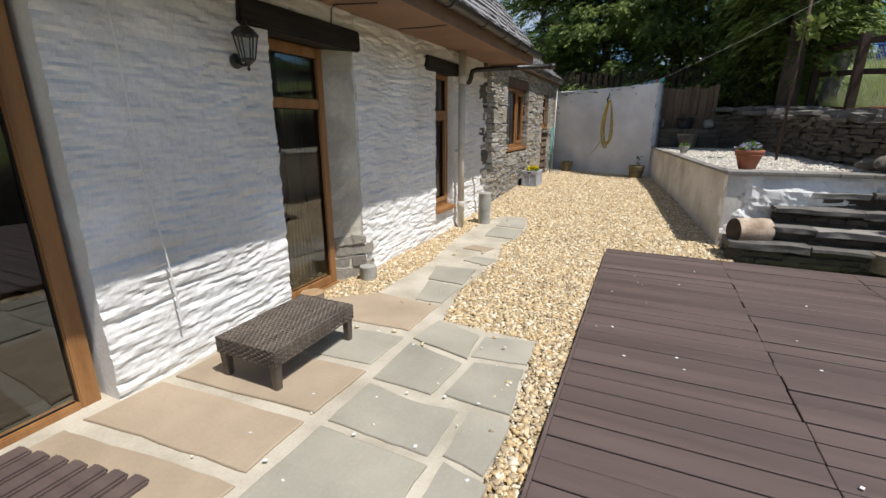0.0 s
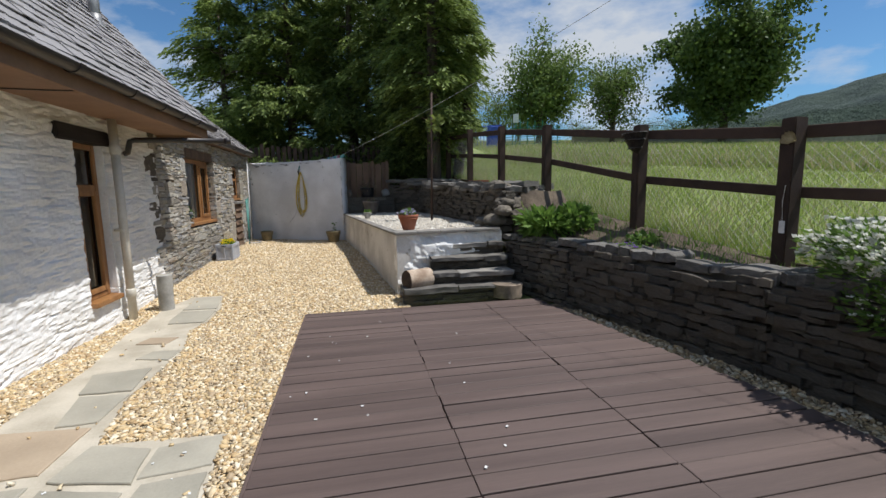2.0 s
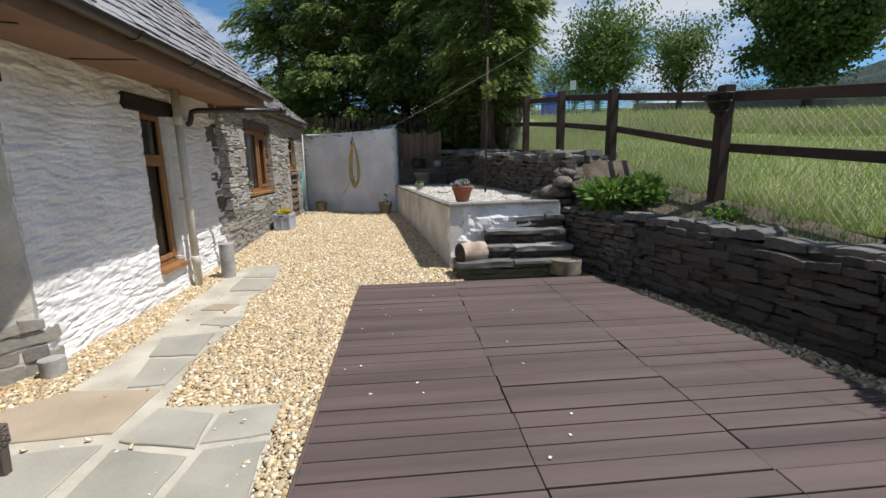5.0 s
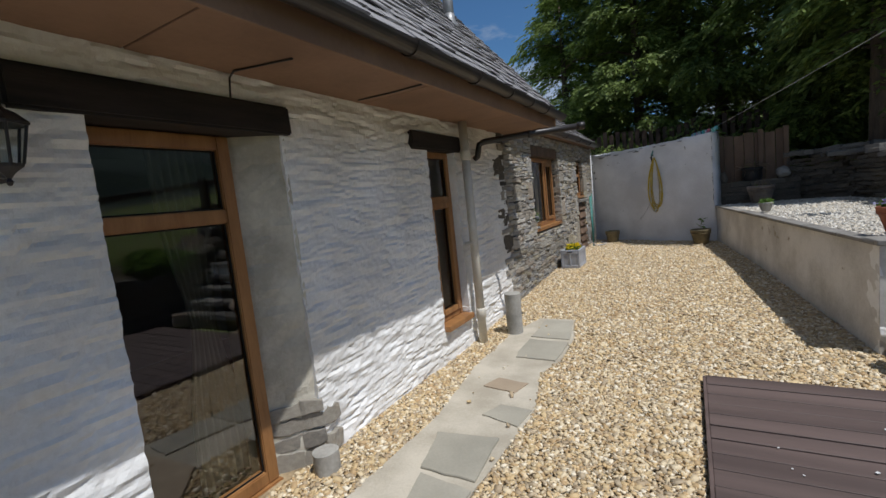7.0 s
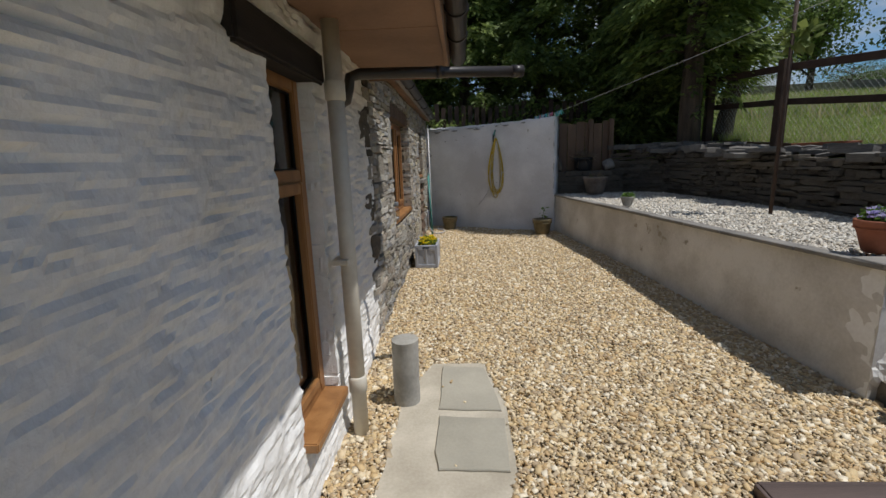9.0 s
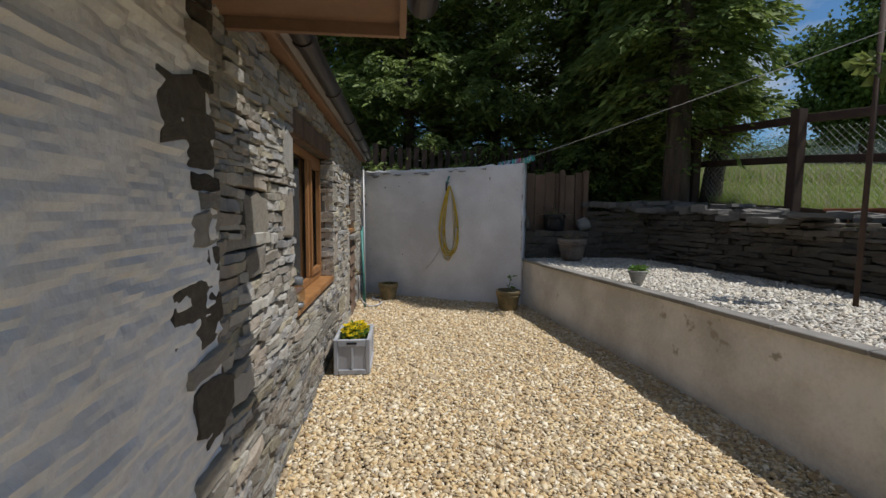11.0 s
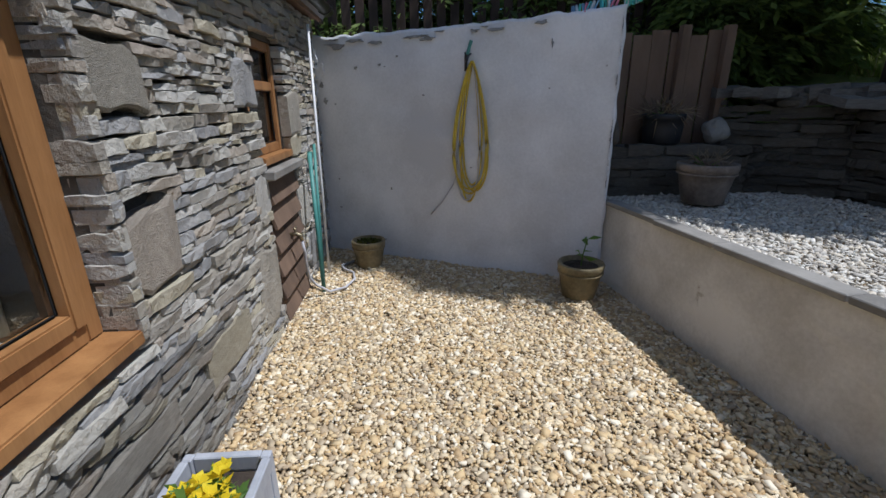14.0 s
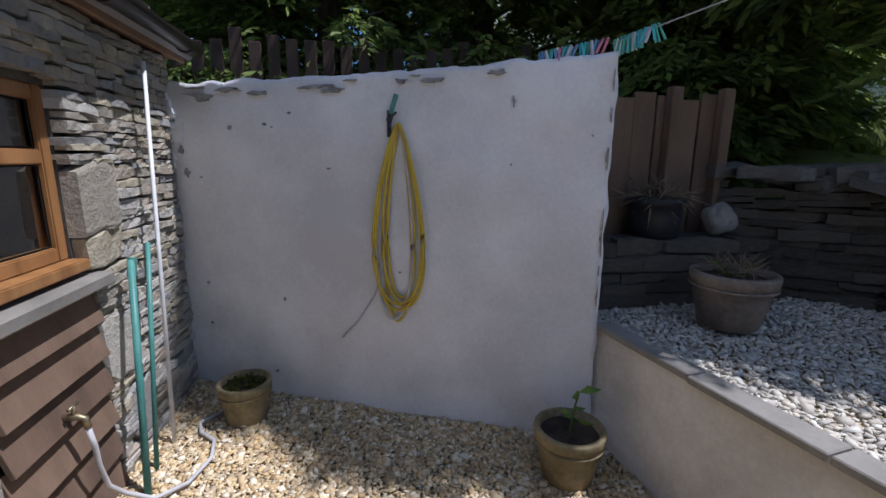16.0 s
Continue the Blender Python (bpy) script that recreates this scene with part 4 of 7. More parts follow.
block(bm, 0.02, 2.82, 10.052, 10.075, -0.08, DECK_Z - 0.004)
part("edge_board", finish(bm, 0.003), DECKING, deck)
bm = bmesh.new()
for x in (0.1, 0.95, 1.9, 2.7):
    block(bm, x, x + 0.06, 0.05, 10.0, -0.08, DECK_Z - 0.035)
part("joist", finish(bm), FENCE, deck)

# ---- gravel ----
chip = np.array([(x, y, z) for x in (-1, 1) for y in (-1, 1) for z in (-1, 1)], float) * 0.8
chip_f = np.array([(0, 1, 3), (0, 3, 2), (4, 6, 7), (4, 7, 5), (0, 4, 5), (0, 5, 1), (2, 3, 7), (2, 7, 6), (0, 2, 6), (0, 6, 4), (1, 5, 7), (1, 7, 3)])


def inside_shape(x, y, poly):
    hit = np.zeros(len(x), bool)
    for (x0, y0), (x1, y1) in zip(poly, poly[1:] + poly[:1]):
        cross = ((y0 > y) != (y1 > y)) & (x < (x1 - x0) * (y - y0) / (y1 - y0 + 1e-12) + x0)
        hit ^= cross
    return hit


def gravel(name, x, y, z, size, mat, label, seed):
    """Loose stones at the points given, each of its own shape, size and lie."""
    r = np.random.default_rng(seed)
    n = len(x)
    s = size * np.clip(r.lognormal(-0.12, 0.34, n), 0.4, 1.9)
    shape = chip[None] * r.uniform(0.5, 1.25, (n, 8, 3)) * (s[:, None] * np.stack([r.uniform(0.85, 1.6, n), r.uniform(0.6, 1.0, n), r.uniform(0.30, 0.58, n)], 1))[:, None, :]
    tilt, turn = r.normal(0, 0.42, n), r.uniform(0, 6.283, n)
    ct, st, c, q = np.cos(tilt)[:, None], np.sin(tilt)[:, None], np.cos(turn)[:, None], np.sin(turn)[:, None]
    X, Y, Z = shape[..., 0], shape[..., 1], shape[..., 2]
    X, Z = X * ct - Z * st, X * st + Z * ct
    v = np.stack([X * c - Y * q + x[:, None], X * q + Y * c + y[:, None], Z + z[:, None] + s[:, None] * 0.3], 2)
    f = (np.arange(n) * 8)[:, None, None] + chip_f[None]
    return tagged(fast_mesh(name, v.reshape(-1, 3), f.reshape(-1, 3), mat), label, "gravel", kind="stuff")


def scatter(x0, x1, y0, y1, gap, seed):
    r = np.random.default_rng(seed)
    gx2, gy2 = np.meshgrid(np.arange(x0, x1, gap), np.arange(y0, y1, gap))
    return (gx2 + r.uniform(-0.6, 0.6, gx2.shape) * gap).ravel(), (gy2 + r.uniform(-0.6, 0.6, gy2.shape) * gap).ravel(), r


gx1, gy1, r = scatter(-1.86, 1.45, 1.2, 13.5, 0.0153, 2)
limit = np.where(gy1 < 6.09, 0.19, 1.34 - (gy1 - 6.91) * 0.1318)
end_line = 13.54 - (gx1 + 1.92) * 1.14 / 2.49
keep = (gx1 < limit) & (gy1 < end_line - 0.02)
keep &= ~inside_shape(gx1, gy1, pv) | (r.uniform(size=len(gx1)) < 0.003)
keep &= (gy1 > 3.3) | (gx1 > -0.1)
gx1, gy1 = gx1[keep], gy1[keep]
gz1 = np.interp(gy1, [6.3, 9.8, 13.5], [-0.02, 0.145, 0.18]) + 0.012 + 0.010 * np.array([noise.noise((a * 1.6, b * 1.6, 0)) for a, b in zip(gx1, gy1)])
gz1 += np.where(inside_shape(gx1, gy1, pv), 0.02, 0)
gravel("gravel", gx1, gy1, gz1, 0.0134, PEBBLE, "loose golden and cream gravel in the court", 3)
gx1, gy1, r = scatter(0.6, 3.05, 6.85, 12.7, 0.0205, 4)
left = 1.32 - (gy1 - 6.91) * 0.1318 + 0.10
keep = (gx1 > left) & (gx1 < 3.02 - (gy1 - 6.9) * 0.08) & (gy1 > 7.0 + (gx1 - 1.3) * 0.10)
gravel("terrace_gravel", gx1[keep], gy1[keep], np.full(keep.sum(), TER - 0.028), 0.0135, PALE_PEBBLE, "pale grey and cream gravel on the raised terrace", 5)
gx1, gy1, r = scatter(3.2, 4.0, -1.0, 5.6, 0.027, 6)
gravel("side_gravel", gx1, gy1, np.full(len(gx1), -0.015), 0.0155, PEBBLE, "tan gravel strip between deck and wall", 7)

# ---- terrace: coping, steps, dry-stone walls ----
bm = bmesh.new()
d = (TA - TB)
L = d.length
d.normalize()
nn = Vector((-d.y, d.x, 0))
u = 0.0
rnd = random.Random(3)
while u < L - 0.35:
    w = min(rnd.uniform(0.5, 0.9), L - u)
    m = Matrix.Translation(TB + d * u + Vector((0, 0, TER - 0.03))) @ Matrix((d, nn, Vector((0, 0, 1)))).transposed().to_4x4()
    block(bm, 0.002, w - 0.006, -0.085, 0.03 + rnd.uniform(-0.006, 0.01), 0.0, 0.032 + rnd.uniform(-0.004, 0.004), m)
    u += w
terr = bpy.data.objects["wall_terrace_side"]
SLABGREY = material("grey_coping_slab", (0.30, 0.28, 0.25), (0.15, 0.14, 0.125), 0.85, 4, 40, 0.5, 0.005, piece=0.3)
part("coping", finish(bm, 0.005), SLABGREY, terr, "thin grey slate coping")
bm = bmesh.new()
d2 = (TC - TB).normalized()
m = Matrix.Translation(TB + Vector((0, 0, TER - 0.03))) @ Matrix((d2, Vector((-d2.y, d2.x, 0)), Vector((0, 0, 1)))).transposed().to_4x4()
for a, b in ((-0.03, 0.28), (0.285, 0.6), (0.605, 0.98), (0.985, 1.26), (1.265, 1.5)):
    block(bm, a, b, -0.045, 0.2, 0.0, 0.04, m)
part("coping", finish(bm, 0.006), SLABGREY, bpy.data.objects["wall_terrace_front"], "thin grey slate coping")

TREAD = material("dark_slate_tread", (0.20, 0.185, 0.165), (0.075, 0.07, 0.062), 0.85, 6, 35, 0.8, 0.008, own=0.4)
steps = thing("steps", (1.3, 6.0, 0.05), "dry-laid dark slate garden steps", "steps", kind="structure")
STEPS = ((1.36, 2.86, 6.32, 0.20), (1.74, 2.86, 6.50, 0.36), (1.78, 2.86, 6.70, 0.52), (1.90, 2.86, 6.88, 0.69))
for k, (x0, x1, y0, zt) in enumerate(STEPS):
    bm = bmesh.new()
    block(bm, x0 + 0.04 - 1.3, x1 - 1.3, y0 + 0.06 - 6.0, 1.02, -0.1, zt - 0.05 - 0.05)
    part("core", finish(bm), DARK_STONE, steps)
    rnd = random.Random(k + 20)
    x = x0
    while x < x1 - 0.05:
        w = min(rnd.uniform(0.3, 0.75), x1 - x)
        bm = bmesh.new()
        block(bm, x + 0.006 - 1.3, x + w - 0.01 - 1.3, y0 - 0.04 + rnd.uniform(-0.035, 0.03) - 6.0, y0 + 0.32 - 6.0, zt - 0.05 - rnd.uniform(0.035, 0.075), zt - 0.05 + rnd.uniform(-0.012, 0.010))
        bmesh.ops.subdivide_edges(bm, edges=list(bm.edges), cuts=3, use_grid_fill=True)
        for v in bm.verts:
            v.co += Vector((noise.noise(v.co * 9), noise.noise(v.co * 9 + Vector((5, 0, 0))), noise.noise(v.co * 9 + Vector((0, 5, 0))) * 0.45)) * 0.028
        part("tread", finish(bm, 0.004), rnd.choice((TREAD, TREAD, SLABGREY)), steps)
        x += w
    low = 0.0 if k == 0 else STEPS[k - 1][3]
    rubble(steps, DARK_STONE, (x0 - 1.3, y0 + 0.03 - 6.0, 0), (x1 - 1.3, y0 + 0.03 - 6.0, 0), low - 0.06, zt - 0.1, 0.08, 0.035, 0.07, 30 + k, near=(0, 3), wide=(0.1, 0.3))

ret = thing("wall_retaining", (3.3, 2.5, 0), "dark dry-stone retaining wall beside the deck", "wall", kind="structure")
ret.location = (0, 0, 0)
caps = shapes_for(TREAD)
RET = [Vector(p) for p in ((4.28, -4.0, 0), (3.97, 2.2, 0), (3.76, 3.6, 0), (3.30, 5.8, 0), (2.92, 6.95, 0))]
bm = bmesh.new()
for a, b in zip(RET, RET[1:]):
    beam(bm, a + Vector((0.2, 0, 0.27)), b + Vector((0.2, 0, 0.27)), 0.26, 0.86)
part("core", finish(bm), JOINT, ret)
for k, (a, b) in enumerate(zip(RET, RET[1:])):
    rubble(ret, DARK_STONE, b, a, -0.02, lambda u: 0.70 + 0.06 * noise.noise((u * 2, k, 0)), 0.14, 0.025, 0.085, 40 + k, near=(0, 5) if k in (1, 2) else (9, 9), most=145, wide=(0.07, 0.24), proud=0.06)
    rnd = random.Random(60 + k)
    u, L = 0.0, (b - a).length
    dd = (b - a).normalized()
    while u < L:
        w = rnd.uniform(0.13, 0.34)
        me = rnd.choice(caps)
        cap = new("cap_stone", me)
        cap.matrix_basis = Matrix.Translation(a + dd * (u + w / 2) + Vector((0.0, 0, 0.735 + rnd.uniform(-0.015, 0.03)))) @ Matrix((Vector((-dd.y, dd.x, 0)), -dd, Vector((0, 0, 1)))).transposed().to_4x4() @ Matrix.Rotation(rnd.uniform(-0.1, 0.1), 4, "Y") @ Matrix.Diagonal((0.32, w, rnd.uniform(0.06, 0.12), 1))
        cap.parent = ret
        u += w
bw = thing("wall_terrace_back", (0, 0, 0), "tumbledown dry-stone wall behind the terrace", "wall", kind="structure")
BACK = [Vector(p) for p in ((2.98, 7.1, 0), (2.82, 9.0, 0), (2.68, 11.0, 0), (2.50, 12.4, 0), (1.78, 13.0, 0))]
bm = bmesh.new()
for a, b in zip(BACK, BACK[1:]):
    start = a.lerp(b, 0.2) if a is BACK[0] else a
    beam(bm, start + Vector((0.24, 0, 1.0)), b + Vector((0.24, 0, 1.0)), 0.3, 0.72)
part("core", finish(bm), JOINT, bw)
for k, (a, b) in enumerate(zip(BACK, BACK[1:])):
    rubble(bw, DARK_STONE, b, a, TER - 0.06, lambda u: (1.40, 1.46, 1.55, 1.62)[k] + 0.09 * noise.noise((u * 2, k, 3)), 0.16, 0.028, 0.085, 70 + k, near=(0, 4), most=98, wide=(0.10, 0.34), proud=0.07)
    rnd = random.Random(90 + k)
    for i in range(34):
        u = rnd.uniform(0, 1)
        me = rnd.choice(caps)
        cap = new("cap_stone", me)
        p = a.lerp(b, u) + Vector((rnd.uniform(0.0, 0.75), 0, 0))
        cap.matrix_basis = Matrix.Translation(p + Vector((0, 0, (1.43, 1.49, 1.58, 1.65)[k] + rnd.uniform(-0.02, 0.05)))) @ Matrix.Rotation(rnd.uniform(0, 6.3), 4, "Z") @ Matrix.Rotation(rnd.uniform(-0.2, 0.2), 4, "Y") @ Matrix.Diagonal((rnd.uniform(0.15, 0.35), rnd.uniform(0.18, 0.4), rnd.uniform(0.04, 0.1), 1))
        cap.parent = bw

# ---- post-and-rail fence with wire mesh ----
FENCE_AT = ((-1.9, 0.6, 1.62), (0.05, 0.62, 1.70), (2.15, 0.66, 1.84), (3.96, 0.69, 1.95), (5.64, 0.80, 2.13), (7.7, 1.20, 2.42), (9.39, 1.38, 2.64), (11.1, 1.55, 2.80), (12.7, 1.65, 2.90))


def fence_x(y):
    return 4.09 - 0.1 * (y - 5.64)


fence = thing("fence", (3.9, 3.9, 0.7), "dark brown post-and-rail fence with wire mesh", "fence", kind="structure")
fence.location = (0, 0, 0)
for k, (y, z, top) in enumerate(FENCE_AT):
    bm = bmesh.new()
    wd = 0.062
    block(bm, fence_x(y) - wd, fence_x(y) + wd, y - wd, y + wd, z - 0.35, top)
    finish(bm, 0.008, 2)
    for v in bm.verts:
        v.co.x += 0.006 * noise.noise(v.co * 4)
    part("post", bm, FENCE, fence)
for (y0, z0, t0), (y1, z1, t1) in zip(FENCE_AT, FENCE_AT[1:]):
    a, b = Vector((fence_x(y0) + 0.075, y0, 0)), Vector((fence_x(y1) + 0.075, y1, 0))
    for lo, hi, h in ((t0 - 0.11, t1 - 0.11, 0.10), ((t0 + z0) / 2 + 0.04, (t1 + z1) / 2 + 0.04, 0.09), (z0 + 0.03, z1 + 0.03, 0.12)):
        bm = bmesh.new()
        beam(bm, a + Vector((0, 0, lo)), b + Vector((0, 0, hi)), 0.04, h)
        part("rail", finish(bm, 0.005), FENCE, fence)
WIRE = material("galvanised_wire", (0.42, 0.42, 0.40), (0.28, 0.28, 0.27), 0.7, 4, 30, 0.0)
bm = bmesh.new()
for (y0, z0, t0), (y1, z1, t1) in zip(FENCE_AT, FENCE_AT[1:]):
    n = round((y1 - y0) / 0.085)
    for i in range(-12, n):
        for way in (1, -1):
            ya, yb = y0 + i * 0.085, y0 + i * 0.085 + 1.0
            za, zb = (0.0, 1.0) if way > 0 else (1.0, 0.0)
            f0, f1 = max(0.0, (y0 - ya)), min(1.0, (y1 - ya))
            if f1 - f0 < 0.03:
                continue
            pts = []
            for f in (f0, f1):
                yy = ya + f
                s = (yy - y0) / (y1 - y0)
                zf = za + (zb - za) * f
                pts.append((fence_x(yy) + 0.1, yy, (z0 + 0.05) * (1 - s) + (z1 + 0.05) * s + zf * 0.9 * (((t0 - z0) * (1 - s) + (t1 - z1) * s) / 1.0 - 0.15)))
            tube(bm, pts, 0.0017, 3, cap=False)
part("wire_mesh", bm, WIRE, fence, "thin galvanised chain-link wire")
# hanging basket, shell and tag on the posts
BASKET = material("dark_woven_basket", (0.06, 0.05, 0.042), (0.022, 0.019, 0.017), 0.85, 8, 60, 0.8, 0.006)
bk = thing("hanging_basket", (fence_x(5.64) - 0.1, 5.56, 2.02), "empty dark half-round wall basket hung on a post", "basket")
bm = bmesh.new()
rings = []
for r, z in ((0.02, -0.22), (0.09, -0.16), (0.14, -0.06), (0.165, 0.0)):
    rings.append([bm.verts.new((-abs(r * math.cos(a)) * 0.9, r * math.sin(a), z)) for a in np.linspace(-math.pi / 2, math.pi / 2, 14)])
for p, q in zip(rings, rings[1:]):
    for i in range(13):
        bm.faces.new((p[i], p[i + 1], q[i + 1], q[i]))
bmesh.ops.solidify(bm, geom=list(bm.faces), thickness=0.015)
part("liner", bm, BASKET, bk)
bm = bmesh.new()
for r, z in ((0.17, 0.005), (0.15, -0.07), (0.1, -0.16)):
    tube(bm, [(-abs(r * math.cos(a)) * 0.92 - 0.004, r * math.sin(a) * 1.02, z) for a in np.linspace(-math.pi / 2, math.pi / 2, 14)], 0.006, 6)
part("wire_frame", bm, GUTTER, bk)
SHELL = material("cream_shell", (0.62, 0.55, 0.36), (0.40, 0.33, 0.18), 0.6, 12, 60, 0.4)
sh = thing("scallop_shell", (fence_x(3.96) - 0.066, 3.94, 1.79), "cream scallop shell ornament on the fence post", "shell")
bm = bmesh.new()
c = bm.verts.new((-0.004, 0, -0.05))
rim = []
for i in range(15):
    a = math.pi * (0.05 + 0.9 * i / 14)
    rr = 0.072 + (0.004 if i % 2 else -0.003)
    rim.append(bm.verts.new((-0.012 if i % 2 else -0.004, rr * math.cos(a), -0.05 + rr * 1.45 * math.sin(a))))
dome = [bm.verts.new((-0.03 if i % 2 else -0.022, v.co.y * 0.55, -0.05 + (v.co.z + 0.05) * 0.55)) for i, v in enumerate(rim)]
for i in range(14):
    bm.faces.new((dome[i], dome[i + 1], rim[i + 1], rim[i]))
    bm.faces.new((c, dome[i + 1], dome[i]))
bmesh.ops.solidify(bm, geom=list(bm.faces), thickness=0.006)
part("shell_body", bm, SHELL, sh, smooth=True)
PAPER = material("white_tag", (0.75, 0.74, 0.72), (0.6, 0.6, 0.58), 0.7, 6, 40, 0.1)
tg = thing("post_tag", (fence_x(3.96) - 0.07, 3.93, 1.08), "small white tag hanging from a string", "tag")
bar("card", (0.006, 0.05, 0.1), (-0.004, 0, 0.0), PAPER, tg, bevel=0.002)
bm = bmesh.new()
tube(bm, ((-0.004, 0, 0.05), (-0.006, 0.01, 0.2), (0.0, 0.0, 0.34)), 0.002, 5)
part("string", bm, PAPER, tg)

# ---- meadow grass and flowers ----
def blades(name, n, area, tall, wide, mat, label, seed, category="grass", height=land):
    r = np.random.default_rng(seed)
    x, y = area(r, n)
    z = np.array([height(a, b) for a, b in zip(x, y)])
    a, h = r.uniform(0, 6.283, n), tall * r.uniform(0.45, 1.2, n)
    lean = r.normal(0, 0.35, (n, 2)) * h[:, None]
    w = wide * r.uniform(0.6, 1.3, n)
    dx, dy = np.cos(a) * w, np.sin(a) * w
    v = np.stack([np.stack([x - dx, y - dy, z - 0.02], 1), np.stack([x + dx, y + dy, z - 0.02], 1), np.stack([x + lean[:, 0], y + lean[:, 1], z + h], 1)], 1)
    return tagged(fast_mesh(name, v.reshape(-1, 3), np.arange(3 * n).reshape(-1, 3), mat), label, category, kind="stuff")


def by_fence(r, n):
    d = r.uniform(0, 1, n) ** 2 * 16
    y = r.uniform(-4, 22, n)
    return fence_x(y) + 0.12 + d, y


def far_field(r, n):
    d = 14 + r.uniform(0, 1, n) ** 1.5 * 60
    a = r.uniform(-0.35, 1.35, n)
    return 3.5 + d * np.cos(a), 3 + d * np.sin(a)


blades("meadow_grass", 120000, by_fence, 0.17, 0.006, GRASS, "long sunlit meadow grass behind the fence", 21)
HAY = leafy("seeding_grass", (0.50, 0.42, 0.27), (0.32, 0.29, 0.15))
blades("seeding_grass", 26000, by_fence, 0.30, 0.004, HAY, "tall buff seed heads in the meadow", 22)
blades("far_grass", 60000, far_field, 0.34, 0.03, GRASS, "rough meadow grass in the distance", 23)
blades("far_seeding_grass", 30000, far_field, 0.42, 0.022, HAY, "buff and pinkish seeding grass across the meadow", 24)


def on_bed(r, n):
    y = r.uniform(-2, 6.8, n)
    lo = np.interp(y, [-4.0, 2.2, 3.6, 5.8, 6.95], [4.42, 4.12, 3.92, 3.46, 3.15])
    return lo + r.uniform(0, 1, n) * (fence_x(y) - lo), y


bm = bmesh.new()
prev = None
for y in np.linspace(-4, 7.2, 60):
    lo = float(np.interp(y, [-4.0, 2.2, 3.6, 5.8, 6.95], [4.44, 4.14, 3.94, 3.46, 3.1]))
    xs = np.linspace(lo, float(fence_x(y)) + 0.1, 8)
    row = [bm.verts.new((x, y, max(land(x, y), land(x - 0.05, y), 0.64) + 0.05 + 0.03 * noise.noise((x * 5, y * 5, 0)))) for x in xs]
    if prev:
        for i in range(7):
            bm.faces.new((prev[i], prev[i + 1], row[i + 1], row[i]))
    prev = row
tagged(part("flower_bed", bm, EARTH, smooth=True), "dry brown soil bed along the fence", "soil", kind="structure")
bed_z = lambda x, y: max(land(x, y), 0.64) + 0.05
blades("bed_weeds", 2600, on_bed, 0.10, 0.006, SHRUB, "sparse low weeds in the soil bed", 25, "weeds", bed_z)


def leaves(points, ways, size, narrow, r, droop=0.0, fold=0.25, flat=0.0):
    """Diamond leaves, two triangles each with a crease, at points along ways."""
    n = len(points)
    w = ways / np.linalg.norm(ways, axis=1, keepdims=True)
    w[:, 2] -= droop
    side = np.cross(w, r.normal(0, 1, (n, 3)) * (1 - flat) + np.array((0.0, -0.35, 1.0)) * flat)
    side /= np.linalg.norm(side, axis=1, keepdims=True) + 1e-9
    up = np.cross(side, w)
    s = size * r.uniform(0.6, 1.3, (n, 1))
    a, b = points, points + w * s
    m = points + w * s * 0.45
    c, d = m + side * s * narrow + up * s * fold * narrow, m - side * s * narrow + up * s * fold * narrow
    v = np.stack([a, c, b, d], 1).reshape(-1, 3)
    i = np.arange(n)[:, None] * 4
    f = np.concatenate([i + np.array([[0, 1, 2]]), i + np.array([[0, 2, 3]])])
    return v, f


def bush(name, at, spread, n, size, narrow, mat, label, category, seed, flowers=0, petal=None, flower_size=0.02, stems=True):
    """A low plant: stems, a mound of leaves, and flowers where it has them."""
    r = np.random.default_rng(seed)
    t = thing(name, at, label, category)
    p = r.normal(0, 1, (n, 3))
    p /= np.linalg.norm(p, axis=1, keepdims=True)
    p *= r.uniform(0.25, 1, (n, 1)) ** 0.5 * (1 + 0.35 * np.array([[noise.noise((a * 2 + seed, b * 2, c * 2))] for a, b, c in p]))
    p = p * np.array(spread) + np.array((0, 0, spread[2] * 0.95))
    p = p[p[:, 2] > 0.01]
    ways = p - np.array((0, 0, spread[2] * 0.25)) + r.normal(0, 0.12, p.shape)
    v, f = leaves(p, ways, size, narrow, r, 0.15)
    fast_mesh("foliage", v, f, mat, t)
    if stems:
        bm = bmesh.new()
        for k in range(9):
            q = p[r.integers(len(p))]
            tube(bm, ((0, 0, -0.02), tuple(q * np.array((0.4, 0.4, 0.55))), tuple(q)), 0.004, 5)
        part("stems", bm, BARK if category == "shrub" else SHRUB, t)
    if flowers:
        top = p[(p[:, 2] > spread[2] * 0.7)]
        pick = top[r.integers(len(top), size=flowers)] * 1.04 + r.normal(0, 0.01, (flowers, 3))
        pts, wy = [], []
        for q in pick:
            for k in range(6):
                a = k * 1.047 + r.uniform(0, 0.5)
                pts.append(q)
                wy.append((math.cos(a), math.sin(a), 0.5))
        v, f = leaves(np.array(pts), np.array(wy), flower_size, 0.42, r)
        fast_mesh("blossom", v, f, petal, t)
    return t


def petals(name, c1, c2):
    return leafy(name, c1, c2)


